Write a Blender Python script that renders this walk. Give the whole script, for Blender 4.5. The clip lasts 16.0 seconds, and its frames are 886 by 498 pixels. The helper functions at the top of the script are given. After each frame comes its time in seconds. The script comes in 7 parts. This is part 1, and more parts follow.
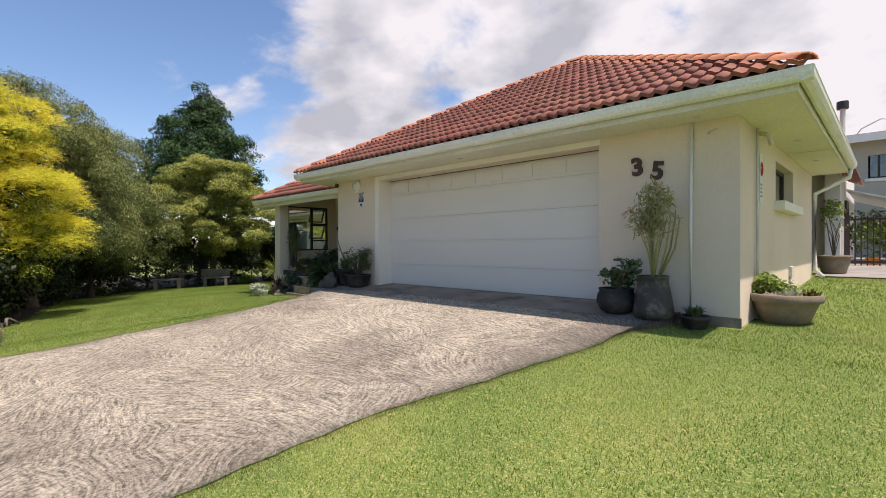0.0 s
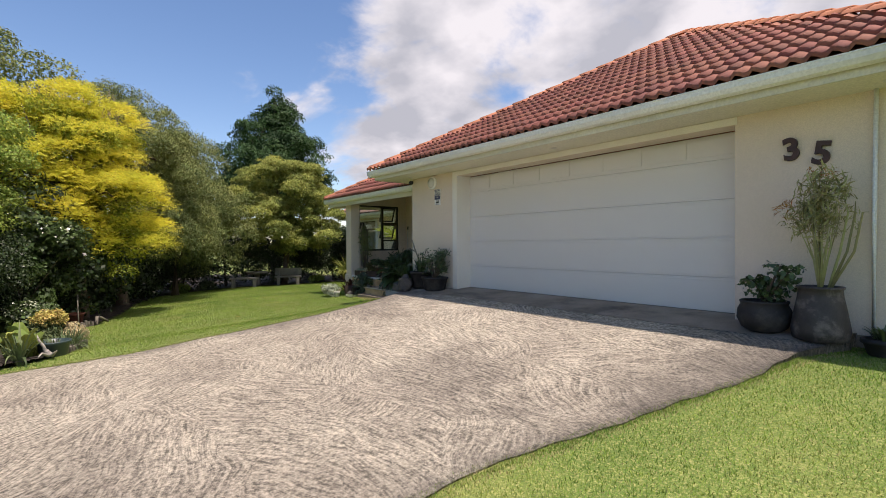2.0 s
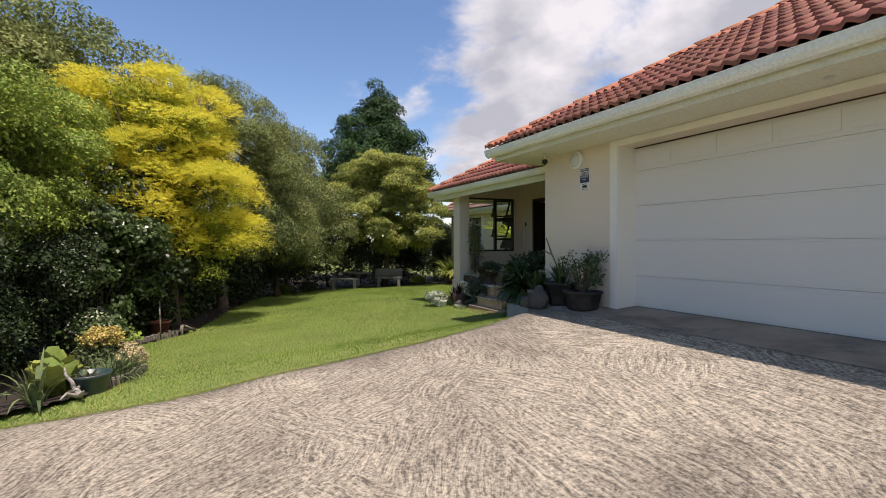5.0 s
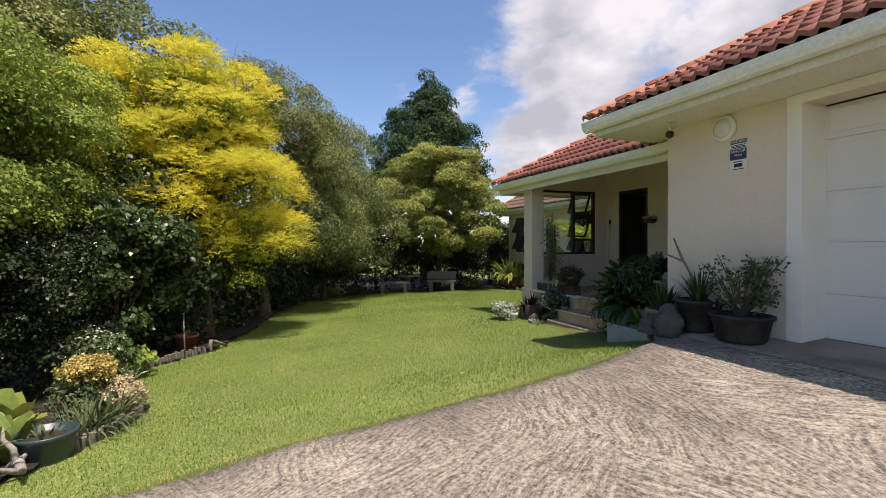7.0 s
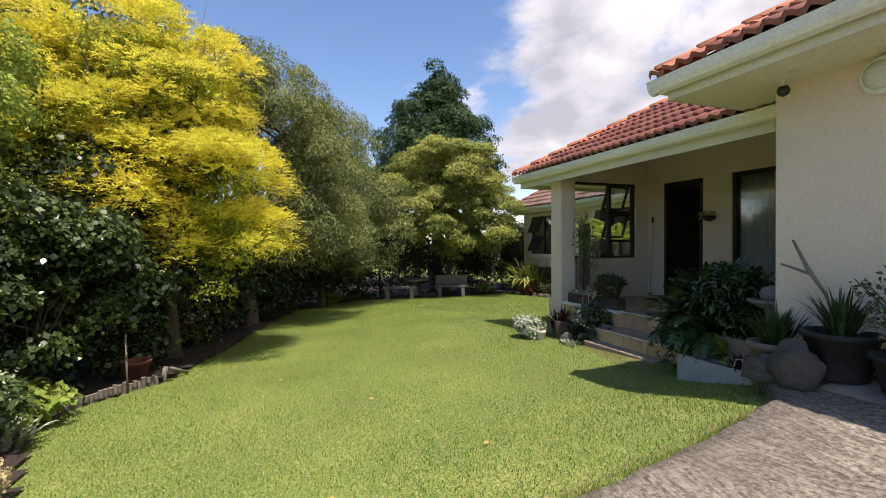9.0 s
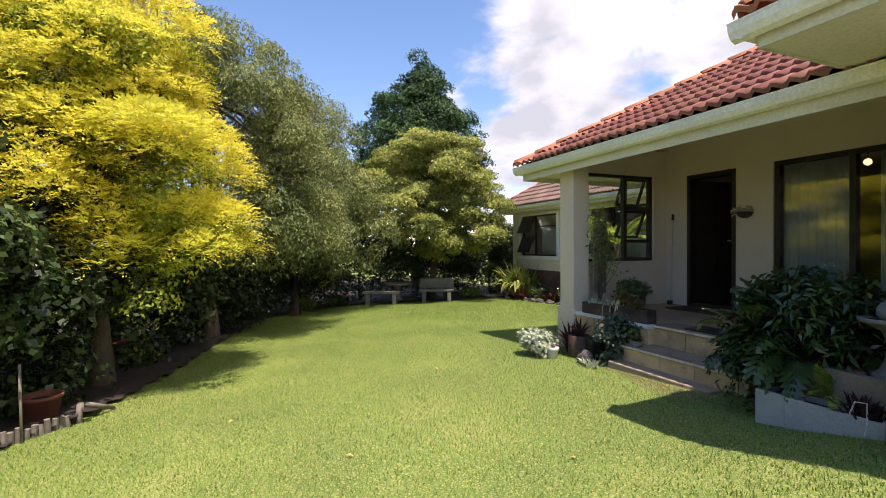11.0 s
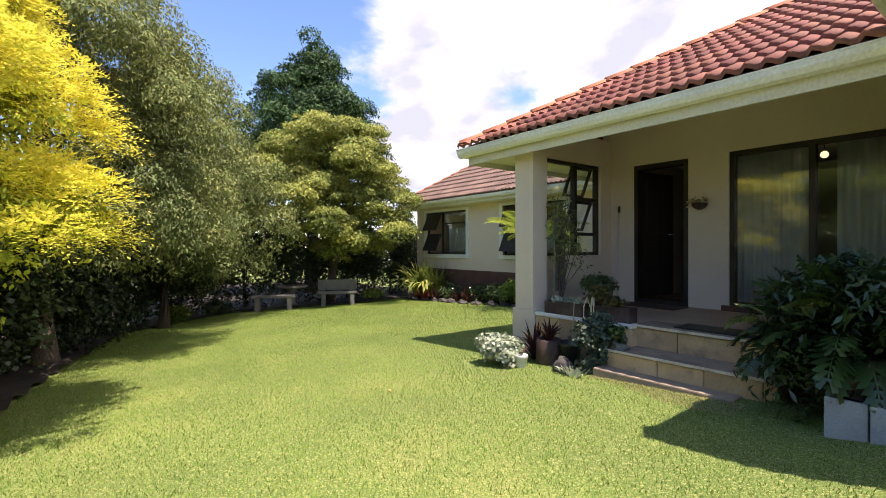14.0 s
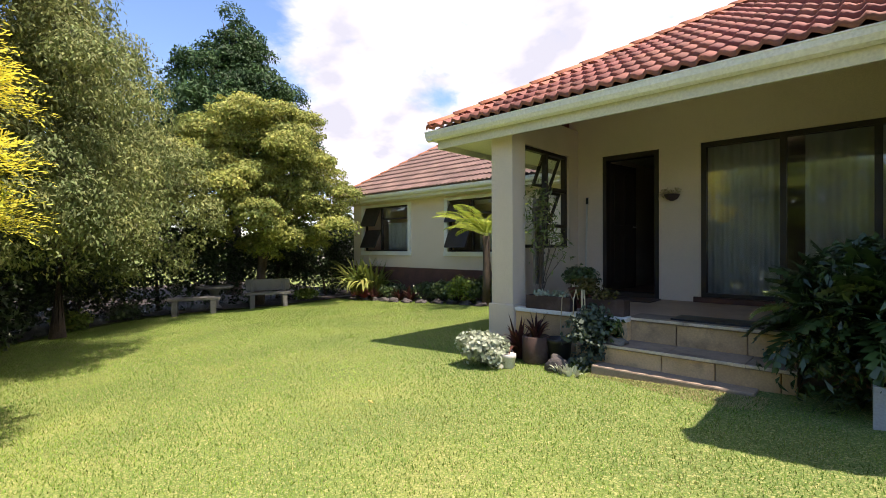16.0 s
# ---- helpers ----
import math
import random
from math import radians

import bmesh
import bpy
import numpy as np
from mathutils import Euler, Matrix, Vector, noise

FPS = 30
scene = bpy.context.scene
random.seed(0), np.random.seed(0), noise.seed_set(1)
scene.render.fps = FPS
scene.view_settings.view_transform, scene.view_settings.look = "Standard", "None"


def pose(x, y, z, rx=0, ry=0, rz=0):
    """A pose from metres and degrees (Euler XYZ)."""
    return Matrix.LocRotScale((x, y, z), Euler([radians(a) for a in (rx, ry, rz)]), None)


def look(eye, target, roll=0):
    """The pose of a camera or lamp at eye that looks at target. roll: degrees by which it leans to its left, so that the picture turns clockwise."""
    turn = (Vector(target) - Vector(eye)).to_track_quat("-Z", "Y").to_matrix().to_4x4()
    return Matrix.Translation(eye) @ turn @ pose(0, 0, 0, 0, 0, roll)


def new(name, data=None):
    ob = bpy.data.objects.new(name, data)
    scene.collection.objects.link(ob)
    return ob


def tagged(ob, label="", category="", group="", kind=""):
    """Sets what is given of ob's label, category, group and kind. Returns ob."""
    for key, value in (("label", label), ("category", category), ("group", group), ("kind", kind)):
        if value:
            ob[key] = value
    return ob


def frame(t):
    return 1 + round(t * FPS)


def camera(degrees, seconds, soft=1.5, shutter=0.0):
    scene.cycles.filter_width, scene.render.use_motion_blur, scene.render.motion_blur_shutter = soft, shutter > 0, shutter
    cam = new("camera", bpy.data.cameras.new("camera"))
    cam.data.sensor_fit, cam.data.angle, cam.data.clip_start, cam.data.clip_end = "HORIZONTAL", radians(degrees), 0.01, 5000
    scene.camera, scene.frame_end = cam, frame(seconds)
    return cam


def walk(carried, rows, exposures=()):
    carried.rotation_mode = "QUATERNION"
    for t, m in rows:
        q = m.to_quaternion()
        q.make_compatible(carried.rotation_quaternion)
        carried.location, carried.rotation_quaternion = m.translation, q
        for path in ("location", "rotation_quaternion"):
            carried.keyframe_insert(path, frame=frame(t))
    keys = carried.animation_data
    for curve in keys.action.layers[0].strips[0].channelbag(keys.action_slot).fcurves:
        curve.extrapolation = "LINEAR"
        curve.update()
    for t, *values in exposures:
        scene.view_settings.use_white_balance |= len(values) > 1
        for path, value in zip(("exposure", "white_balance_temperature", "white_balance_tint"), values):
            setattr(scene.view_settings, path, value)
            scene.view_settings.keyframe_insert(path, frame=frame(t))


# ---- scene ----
cam = camera(86.9, 16.0, soft=0.9)
METRES, EYE, TILT, LEAN, TURN = 10.5, 1.5, 0.0, 0.0, 43.8
ROWS = [
    (0.0, 0.0, 0.0, 0.0, -0.0, -0.43, 0.29),
    (0.5, -0.007, 0.0119, 0.0002, 1.68, -0.43, 0.27),
    (1.0, -0.0164, 0.029, 0.0014, 3.5, -0.46, 0.27),
    (1.5, -0.0272, 0.0486, 0.0015, 5.48, -0.47, 0.27),
    (2.0, -0.04, 0.0744, 0.0031, 7.55, -0.51, 0.27),
    (2.5, -0.0538, 0.1033, 0.0035, 9.39, -0.54, 0.26),
    (3.0, -0.0664, 0.1355, 0.0051, 11.13, -0.57, 0.32),
    (3.5, -0.0794, 0.1728, 0.0064, 12.93, -0.59, 0.31),
    (4.0, -0.0951, 0.2131, 0.0055, 15.16, -0.63, 0.31),
    (6.5, -0.2148, 0.3949, 0.0088, 24.07, -0.6, 0.15),
    (7.0, -0.2369, 0.4304, 0.0084, 25.04, -0.58, 0.16),
    (7.5, -0.2564, 0.4653, 0.0107, 25.69, -0.57, 0.21),
    (8.0, -0.2746, 0.4998, 0.0121, 26.14, -0.55, 0.2),
    (10.5, -0.3553, 0.6492, 0.0109, 25.76, -0.38, 0.14),
    (11.0, -0.3747, 0.6678, 0.0106, 23.61, -0.35, 0.16),
    (11.5, -0.3942, 0.6846, 0.0103, 21.39, -0.29, 0.15),
    (12.0, -0.4153, 0.6987, 0.0083, 18.88, -0.28, 0.1),
    (12.5, -0.4359, 0.7115, 0.007, 16.37, -0.28, 0.15),
    (13.0, -0.4545, 0.7255, 0.0053, 13.87, -0.24, 0.16),
    (13.5, -0.4724, 0.7384, 0.0019, 11.38, -0.21, 0.13),
    (14.0, -0.4915, 0.7519, -0.0012, 8.93, -0.22, 0.13),
    (14.5, -0.5091, 0.7665, -0.0047, 6.65, -0.23, 0.12),
    (15.0, -0.5261, 0.78, -0.0075, 4.26, -0.22, 0.1),
    (15.5, -0.5439, 0.793, -0.0102, 1.68, -0.23, 0.15),
    (16.0, -0.5578, 0.8047, -0.0122, -0.57, -0.22, 0.18),
]
walk(cam, [(t, pose(0, 0, EYE, TILT, LEAN, TURN) @ pose(METRES * x, METRES * y, METRES * z, 90 + pitch, roll, yaw)) for t, x, y, z, yaw, pitch, roll in ROWS],
     [(0.0, 0.37, 6850, 20), (4.0, 0.35, 6850, 20), (7.5, 0.43, 6850, 21), (10.5, 0.78, 6850, 22), (13.0, 1.06, 6850, 23), (16.0, 1.06, 6850, 24)])

# ---- light ----
def set_world():
    w = bpy.data.worlds.new("sky")
    scene.world = w
    w.use_nodes = True
    nt = w.node_tree
    nt.nodes.clear()
    N, L = nt.nodes.new, nt.links.new
    sky = N("ShaderNodeTexSky")
    sky.sky_type = "NISHITA"
    sky.sun_disc = False
    sky.sun_elevation = SUN_EL
    sky.sun_rotation = SUN_ROT
    sky.air_density, sky.dust_density, sky.ozone_density = 1.0, 0.25, 2.0
    tc = N("ShaderNodeTexCoord")
    # clouds live on a flat layer high above: direction divided by its height
    sep = N("ShaderNodeSeparateXYZ")
    L(tc.outputs["Generated"], sep.inputs[0])
    hgt = N("ShaderNodeMath"); hgt.operation = "MAXIMUM"; hgt.inputs[1].default_value = 0.0
    L(sep.outputs[2], hgt.inputs[0])
    add = N("ShaderNodeMath"); add.operation = "ADD"; add.inputs[1].default_value = 0.32
    L(hgt.outputs[0], add.inputs[0])
    div = N("ShaderNodeVectorMath"); div.operation = "DIVIDE"
    comb = N("ShaderNodeCombineXYZ")
    for i in range(3):
        L(add.outputs[0], comb.inputs[i])
    L(tc.outputs["Generated"], div.inputs[0]); L(comb.outputs[0], div.inputs[1])
    big = N("ShaderNodeTexNoise"); big.inputs["Scale"].default_value = 2.3; big.inputs["Detail"].default_value = 9
    big.inputs["Roughness"].default_value = 0.55; big.inputs["Distortion"].default_value = 0.3
    mp = N("ShaderNodeMapping"); mp.inputs["Location"].default_value = (3.1, 7.4, 1.3)
    L(div.outputs[0], mp.inputs[0]); L(mp.outputs[0], big.inputs["Vector"])
    # the cloud bank stands over the house, clear sky over the trees to the west
    dot = N("ShaderNodeVectorMath"); dot.operation = "DOT_PRODUCT"
    dot.inputs[1].default_value = (0.30, 0.90, 0.30)
    L(tc.outputs["Generated"], dot.inputs[0])
    bank = N("ShaderNodeMapRange"); bank.inputs[1].default_value = 0.0; bank.inputs[2].default_value = 0.36
    bank.inputs[3].default_value = -0.22; bank.inputs[4].default_value = 0.15
    L(dot.outputs["Value"], bank.inputs[0])
    s = N("ShaderNodeMath"); s.operation = "ADD"
    L(big.outputs["Fac"], s.inputs[0]); L(bank.outputs[0], s.inputs[1])
    mask = N("ShaderNodeMapRange"); mask.interpolation_type = "SMOOTHSTEP"
    mask.inputs[1].default_value = 0.43; mask.inputs[2].default_value = 0.60
    L(s.outputs[0], mask.inputs[0])
    soft = N("ShaderNodeTexNoise"); soft.inputs["Scale"].default_value = 3.7; soft.inputs["Detail"].default_value = 6
    L(mp.outputs[0], soft.inputs["Vector"])
    ramp = N("ShaderNodeValToRGB")
    ramp.color_ramp.elements[0].position, ramp.color_ramp.elements[0].color = 0.36, (2.4, 2.62, 2.95, 1)
    ramp.color_ramp.elements[1].position, ramp.color_ramp.elements[1].color = 0.60, (4.2, 4.35, 4.55, 1)
    L(soft.outputs["Fac"], ramp.inputs[0])
    mix = N("ShaderNodeMix"); mix.data_type = "RGBA"
    deep = N("ShaderNodeHueSaturation"); deep.inputs["Saturation"].default_value = 1.12; deep.inputs["Value"].default_value = 0.84
    L(sky.outputs[0], deep.inputs["Color"])
    L(mask.outputs[0], mix.inputs[0]); L(deep.outputs[0], mix.inputs[6]); L(ramp.outputs[0], mix.inputs[7])
    bg = N("ShaderNodeBackground"); bg.inputs[1].default_value = SKY
    out = N("ShaderNodeOutputWorld")
    L(mix.outputs[2], bg.inputs[0]); L(bg.outputs[0], out.inputs[0])


SKY = 0.16
TO_SUN = Vector((0.36, 0.035, 1.0)).normalized()
SUN_EL = math.asin(TO_SUN.z)
SUN_ROT = math.atan2(TO_SUN.x, TO_SUN.y)
set_world()
sun = new("sun", bpy.data.lights.new("sun", "SUN"))
sun.data.energy, sun.data.angle, sun.data.color = 4.8, radians(0.55), (1.0, 0.93, 0.82)
sun.matrix_basis = look((0, 0, 30), Vector((0, 0, 30)) - TO_SUN)



# ---- materials ----
def mat(name, rgb, rough=0.8, rgb2=None, scale=3.0, grain=60.0, bump=0.2, bump_d=0.004, metal=0.0, spread=0.0,
        island=0.0, transl=0.0, stain=None, spec=0.5, stain_scale=0.8, random=0.0):
    """Two-scale procedural surface: large mottling to rgb2, fine grain and bump, optional stains and variation per object or leaf."""
    m = bpy.data.materials.new(name)
    m.use_nodes = True
    nt = m.node_tree
    N, L = nt.nodes.new, nt.links.new
    b = nt.nodes["Principled BSDF"]
    b.inputs["Roughness"].default_value = rough
    b.inputs["Metallic"].default_value = metal
    b.inputs["Specular IOR Level"].default_value = spec
    tc = N("ShaderNodeTexCoord")
    n1 = N("ShaderNodeTexNoise"); n1.inputs["Scale"].default_value = scale; n1.inputs["Detail"].default_value = 5
    n2 = N("ShaderNodeTexNoise"); n2.inputs["Scale"].default_value = grain; n2.inputs["Detail"].default_value = 3
    L(tc.outputs["Object"], n1.inputs["Vector"]); L(tc.outputs["Object"], n2.inputs["Vector"])
    rgb2 = rgb2 or tuple(c * 0.86 for c in rgb)
    r = N("ShaderNodeValToRGB")
    r.color_ramp.elements[0].position, r.color_ramp.elements[0].color = 0.35, (*rgb2, 1)
    r.color_ramp.elements[1].position, r.color_ramp.elements[1].color = 0.65, (*rgb, 1)
    L(n1.outputs["Fac"], r.inputs[0])
    col = r.outputs[0]
    hsv = N("ShaderNodeHueSaturation")
    g = N("ShaderNodeMapRange"); g.inputs[1].default_value, g.inputs[2].default_value = 0.3, 0.7
    g.inputs[3].default_value, g.inputs[4].default_value = 0.88, 1.1
    L(n2.outputs["Fac"], g.inputs[0])
    val = g.outputs[0]
    if island or random:
        if island:
            src = N("ShaderNodeNewGeometry").outputs["Random Per Island"]
        else:
            src = N("ShaderNodeObjectInfo").outputs["Random"]
        k = N("ShaderNodeMapRange"); k.inputs[3].default_value = 1 - (island or random); k.inputs[4].default_value = 1 + (island or random)
        L(src, k.inputs[0])
        mul = N("ShaderNodeMath"); mul.operation = "MULTIPLY"
        L(val, mul.inputs[0]); L(k.outputs[0], mul.inputs[1])
        val = mul.outputs[0]
        if spread:
            h = N("ShaderNodeMapRange"); h.inputs[3].default_value = 0.5 - spread; h.inputs[4].default_value = 0.5 + spread
            wob = N("ShaderNodeMath"); wob.operation = "FRACT"
            sc = N("ShaderNodeMath"); sc.operation = "MULTIPLY"; sc.inputs[1].default_value = 7.31
            L(src, sc.inputs[0]); L(sc.outputs[0], wob.inputs[0]); L(wob.outputs[0], h.inputs[0])
            L(h.outputs[0], hsv.inputs["Hue"])
    L(val, hsv.inputs["Value"]); L(col, hsv.inputs["Color"])
    col = hsv.outputs[0]
    if stain:
        n3 = N("ShaderNodeTexNoise"); n3.inputs["Scale"].default_value = stain_scale; n3.inputs["Detail"].default_value = 8
        n3.inputs["Roughness"].default_value = 0.65
        L(tc.outputs["Object"], n3.inputs["Vector"])
        f = N("ShaderNodeMapRange"); f.inputs[1].default_value, f.inputs[2].default_value = 0.52, 0.72
        f.inputs[4].default_value = stain[3]
        L(n3.outputs["Fac"], f.inputs[0])
        mx = N("ShaderNodeMix"); mx.data_type = "RGBA"
        mx.inputs[7].default_value = (*stain[:3], 1)
        L(f.outputs[0], mx.inputs[0]); L(col, mx.inputs[6])
        col = mx.outputs[2]
    L(col, b.inputs["Base Color"])
    if bump:
        bp = N("ShaderNodeBump"); bp.inputs["Strength"].default_value = bump; bp.inputs["Distance"].default_value = bump_d
        L(n2.outputs["Fac"], bp.inputs["Height"]); L(bp.outputs[0], b.inputs["Normal"])
    if transl:
        t = N("ShaderNodeBsdfTranslucent"); L(col, t.inputs[0])
        mx = N("ShaderNodeMixShader"); mx.inputs[0].default_value = transl
        out = nt.nodes["Material Output"]
        L(b.outputs[0], mx.inputs[1]); L(t.outputs[0], mx.inputs[2]); L(mx.outputs[0], out.inputs[0])
    return m


def leaf(name, a, b2, island=0.35, spread=0.02, transl=0.3, rough=0.6, spec=0.2, scale=0.9):
    return mat(name, a, rough, b2, scale, 30, 0, island=island, spread=spread, transl=transl, spec=spec)


def lawn_ground():
    """Thatch under the blades: dark gaps, green and straw at blade size, with drier patches."""
    m = mat("mown_lawn", (0.13, 0.20, 0.03), 0.95, (0.085, 0.145, 0.022), 0.9, 90, 0.5, 0.012, stain=(0.27, 0.24, 0.085, 0.4), stain_scale=0.9)
    nt = m.node_tree
    N, L = nt.nodes.new, nt.links.new
    b = nt.nodes["Principled BSDF"]
    tc = N("ShaderNodeTexCoord")
    old = b.inputs["Base Color"].links[0].from_socket
    for scale, lo, hi, colour, amount in ((58.0, 0.47, 0.66, (0.42, 0.39, 0.15), 0.75), (75.0, 0.50, 0.66, (0.035, 0.065, 0.010), 0.85), (17.0, 0.50, 0.75, (0.07, 0.12, 0.018), 0.5)):
        n = N("ShaderNodeTexNoise"); n.inputs["Scale"].default_value = scale; n.inputs["Detail"].default_value = 3
        n.inputs["Roughness"].default_value = 0.7
        shift = N("ShaderNodeMapping"); shift.inputs["Location"].default_value = (scale, 0.3 * scale, 0)
        L(tc.outputs["Object"], shift.inputs[0]); L(shift.outputs[0], n.inputs["Vector"])
        f = N("ShaderNodeMapRange"); f.inputs[1].default_value, f.inputs[2].default_value, f.inputs[4].default_value = lo, hi, amount
        L(n.outputs["Fac"], f.inputs[0])
        mx = N("ShaderNodeMix"); mx.data_type = "RGBA"; mx.inputs[7].default_value = (*colour, 1)
        L(f.outputs[0], mx.inputs[0]); L(old, mx.inputs[6])
        old = mx.outputs[2]
    L(old, b.inputs["Base Color"])
    return m


def concrete_drive():
    """Concrete brushed in short overlapping sweeps: pale ridges, darker grooves, black weathering in patches and along
    the rims.
    """
    m = mat("brushed_concrete", (0.42, 0.375, 0.30), 0.92, (0.32, 0.28, 0.225), 0.8, 70, 0, stain=(0.14, 0.12, 0.10, 0.75), stain_scale=0.55)
    nt = m.node_tree
    N, L = nt.nodes.new, nt.links.new
    b = nt.nodes["Principled BSDF"]
    tc = N("ShaderNodeTexCoord")
    warp = N("ShaderNodeTexNoise"); warp.inputs["Scale"].default_value = 1.1
    wv = N("ShaderNodeVectorMath"); wv.operation = "MULTIPLY_ADD"; wv.inputs[1].default_value = (0.4, 0.4, 0)
    L(tc.outputs["Object"], warp.inputs["Vector"]); L(warp.outputs["Color"], wv.inputs[0]); L(tc.outputs["Object"], wv.inputs[2])
    flat = N("ShaderNodeVectorMath"); flat.operation = "MULTIPLY"; flat.inputs[1].default_value = (1, 1, 0)
    L(wv.outputs[0], flat.inputs[0])
    squeeze = N("ShaderNodeMapping"); squeeze.inputs["Scale"].default_value = (0.75, 1.35, 1.0); squeeze.inputs["Rotation"].default_value = (0, 0, 0.5)
    L(flat.outputs[0], squeeze.inputs[0])
    vor = N("ShaderNodeTexVoronoi"); vor.inputs["Scale"].default_value = 1.0
    L(squeeze.outputs[0], vor.inputs["Vector"])
    sep = N("ShaderNodeSeparateColor"); L(vor.outputs["Color"], sep.inputs[0])
    ang = N("ShaderNodeMath"); ang.operation = "MULTIPLY_ADD"; ang.inputs[1].default_value = 1.9; ang.inputs[2].default_value = -0.75
    L(sep.outputs[0], ang.inputs[0])
    rot = N("ShaderNodeVectorRotate"); rot.rotation_type = "Z_AXIS"
    L(flat.outputs[0], rot.inputs["Vector"]); L(ang.outputs[0], rot.inputs["Angle"])
    streaks = []
    for sx, sy, detail in ((3.2, 34.0, 2.0), (7.0, 72.0, 2.0)):
        sc = N("ShaderNodeMapping"); sc.inputs["Scale"].default_value = (sx, sy, 1.0)
        L(rot.outputs[0], sc.inputs[0])
        n = N("ShaderNodeTexNoise"); n.inputs["Scale"].default_value = 1.0; n.inputs["Detail"].default_value = detail
        L(sc.outputs[0], n.inputs["Vector"])
        streaks.append(n.outputs["Fac"])
    grit = N("ShaderNodeTexNoise"); grit.inputs["Scale"].default_value = 34; grit.inputs["Detail"].default_value = 6; grit.inputs["Roughness"].default_value = 0.75
    L(tc.outputs["Object"], grit.inputs["Vector"])
    total = None
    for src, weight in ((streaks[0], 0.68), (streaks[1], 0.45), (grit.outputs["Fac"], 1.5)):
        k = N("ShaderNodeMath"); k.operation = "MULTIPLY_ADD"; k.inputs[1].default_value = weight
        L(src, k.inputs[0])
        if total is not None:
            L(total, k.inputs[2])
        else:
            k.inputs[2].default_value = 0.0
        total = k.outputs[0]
    bp = N("ShaderNodeBump"); bp.inputs["Strength"].default_value = 0.9; bp.inputs["Distance"].default_value = 0.028
    L(total, bp.inputs["Height"]); L(bp.outputs[0], b.inputs["Normal"])
    old = b.inputs["Base Color"].links[0].from_socket
    # the bump height also scales the colour: low darker, high paler
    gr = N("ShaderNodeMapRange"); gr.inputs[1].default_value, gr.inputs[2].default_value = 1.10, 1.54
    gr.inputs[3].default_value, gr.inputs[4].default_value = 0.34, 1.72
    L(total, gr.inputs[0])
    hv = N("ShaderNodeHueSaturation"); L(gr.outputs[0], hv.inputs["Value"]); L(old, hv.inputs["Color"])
    # lichen and damp grow inwards from both rims, ragged
    pos = N("ShaderNodeSeparateXYZ"); L(tc.outputs["Object"], pos.inputs[0])
    away = N("ShaderNodeMath"); away.operation = "ADD"; away.inputs[1].default_value = 5.5
    L(pos.outputs[0], away.inputs[0])
    side = N("ShaderNodeMath"); side.operation = "ABSOLUTE"; L(away.outputs[0], side.inputs[0])
    patch = N("ShaderNodeTexNoise"); patch.inputs["Scale"].default_value = 1.3; patch.inputs["Detail"].default_value = 7
    patch.inputs["Roughness"].default_value = 0.7
    L(tc.outputs["Object"], patch.inputs["Vector"])
    rag = N("ShaderNodeMath"); rag.operation = "MULTIPLY_ADD"; rag.inputs[1].default_value = 2.2
    L(patch.outputs["Fac"], rag.inputs[0]); L(side.outputs[0], rag.inputs[2])
    rim = N("ShaderNodeMapRange"); rim.interpolation_type = "SMOOTHSTEP"
    rim.inputs[1].default_value, rim.inputs[2].default_value, rim.inputs[4].default_value = 3.3, 4.2, 0.55
    L(rag.outputs[0], rim.inputs[0])
    mx = N("ShaderNodeMix"); mx.data_type = "RGBA"; mx.inputs[7].default_value = (0.115, 0.10, 0.085, 1)
    L(rim.outputs[0], mx.inputs[0]); L(hv.outputs[0], mx.inputs[6]); L(mx.outputs[2], b.inputs["Base Color"])
    return m


def glass(name, tint=(0.9, 0.95, 0.95)):
    m = bpy.data.materials.new(name)
    m.use_nodes = True
    b = m.node_tree.nodes["Principled BSDF"]
    b.inputs["Base Color"].default_value = (*tint, 1)
    b.inputs["Roughness"].default_value = 0.02
    b.inputs["Transmission Weight"].default_value = 1.0
    b.inputs["IOR"].default_value = 1.75
    return m


M_WALL = mat("cream_plaster", (0.71, 0.605, 0.49), 0.9, (0.66, 0.56, 0.45), 0.7, 120, 0.12, 0.002, stain=(0.42, 0.38, 0.29, 0.22))
M_BAND = mat("pale_plaster_band", (0.80, 0.77, 0.70), 0.85, (0.75, 0.72, 0.65), 1.5, 120, 0.2, 0.002)
M_GUTTER = mat("white_gutter_paint", (0.80, 0.80, 0.73), 0.4, (0.74, 0.74, 0.67), 1.5, 40, 0.04, 0.002, stain=(0.45, 0.45, 0.38, 0.4), stain_scale=2.5)
M_PAINT = mat("cream_gloss_paint", (0.66, 0.64, 0.50), 0.5, (0.60, 0.58, 0.45), 1.2, 40, 0.06, 0.002, stain=(0.42, 0.42, 0.33, 0.35), stain_scale=2.2)
M_SOFFIT = mat("soffit_board_paint", (0.74, 0.71, 0.57), 0.7, (0.69, 0.66, 0.53), 0.8, 50, 0.05, stain=(0.5, 0.48, 0.35, 0.3))
M_GDOOR = mat("white_door_paint", (0.70, 0.68, 0.635), 0.5, (0.68, 0.66, 0.615), 0.4, 300, 0.0)
M_DARKWOOD = mat("dark_stained_timber", (0.035, 0.024, 0.018), 0.45, (0.02, 0.014, 0.011), 4, 50, 0.2)
M_TILE = mat("red_concrete_tile", (0.31, 0.103, 0.064), 0.8, (0.21, 0.072, 0.05), 1.6, 90, 0.35, 0.004, random=0.22, spread=0.008, stain=(0.12, 0.085, 0.07, 0.5), stain_scale=5)
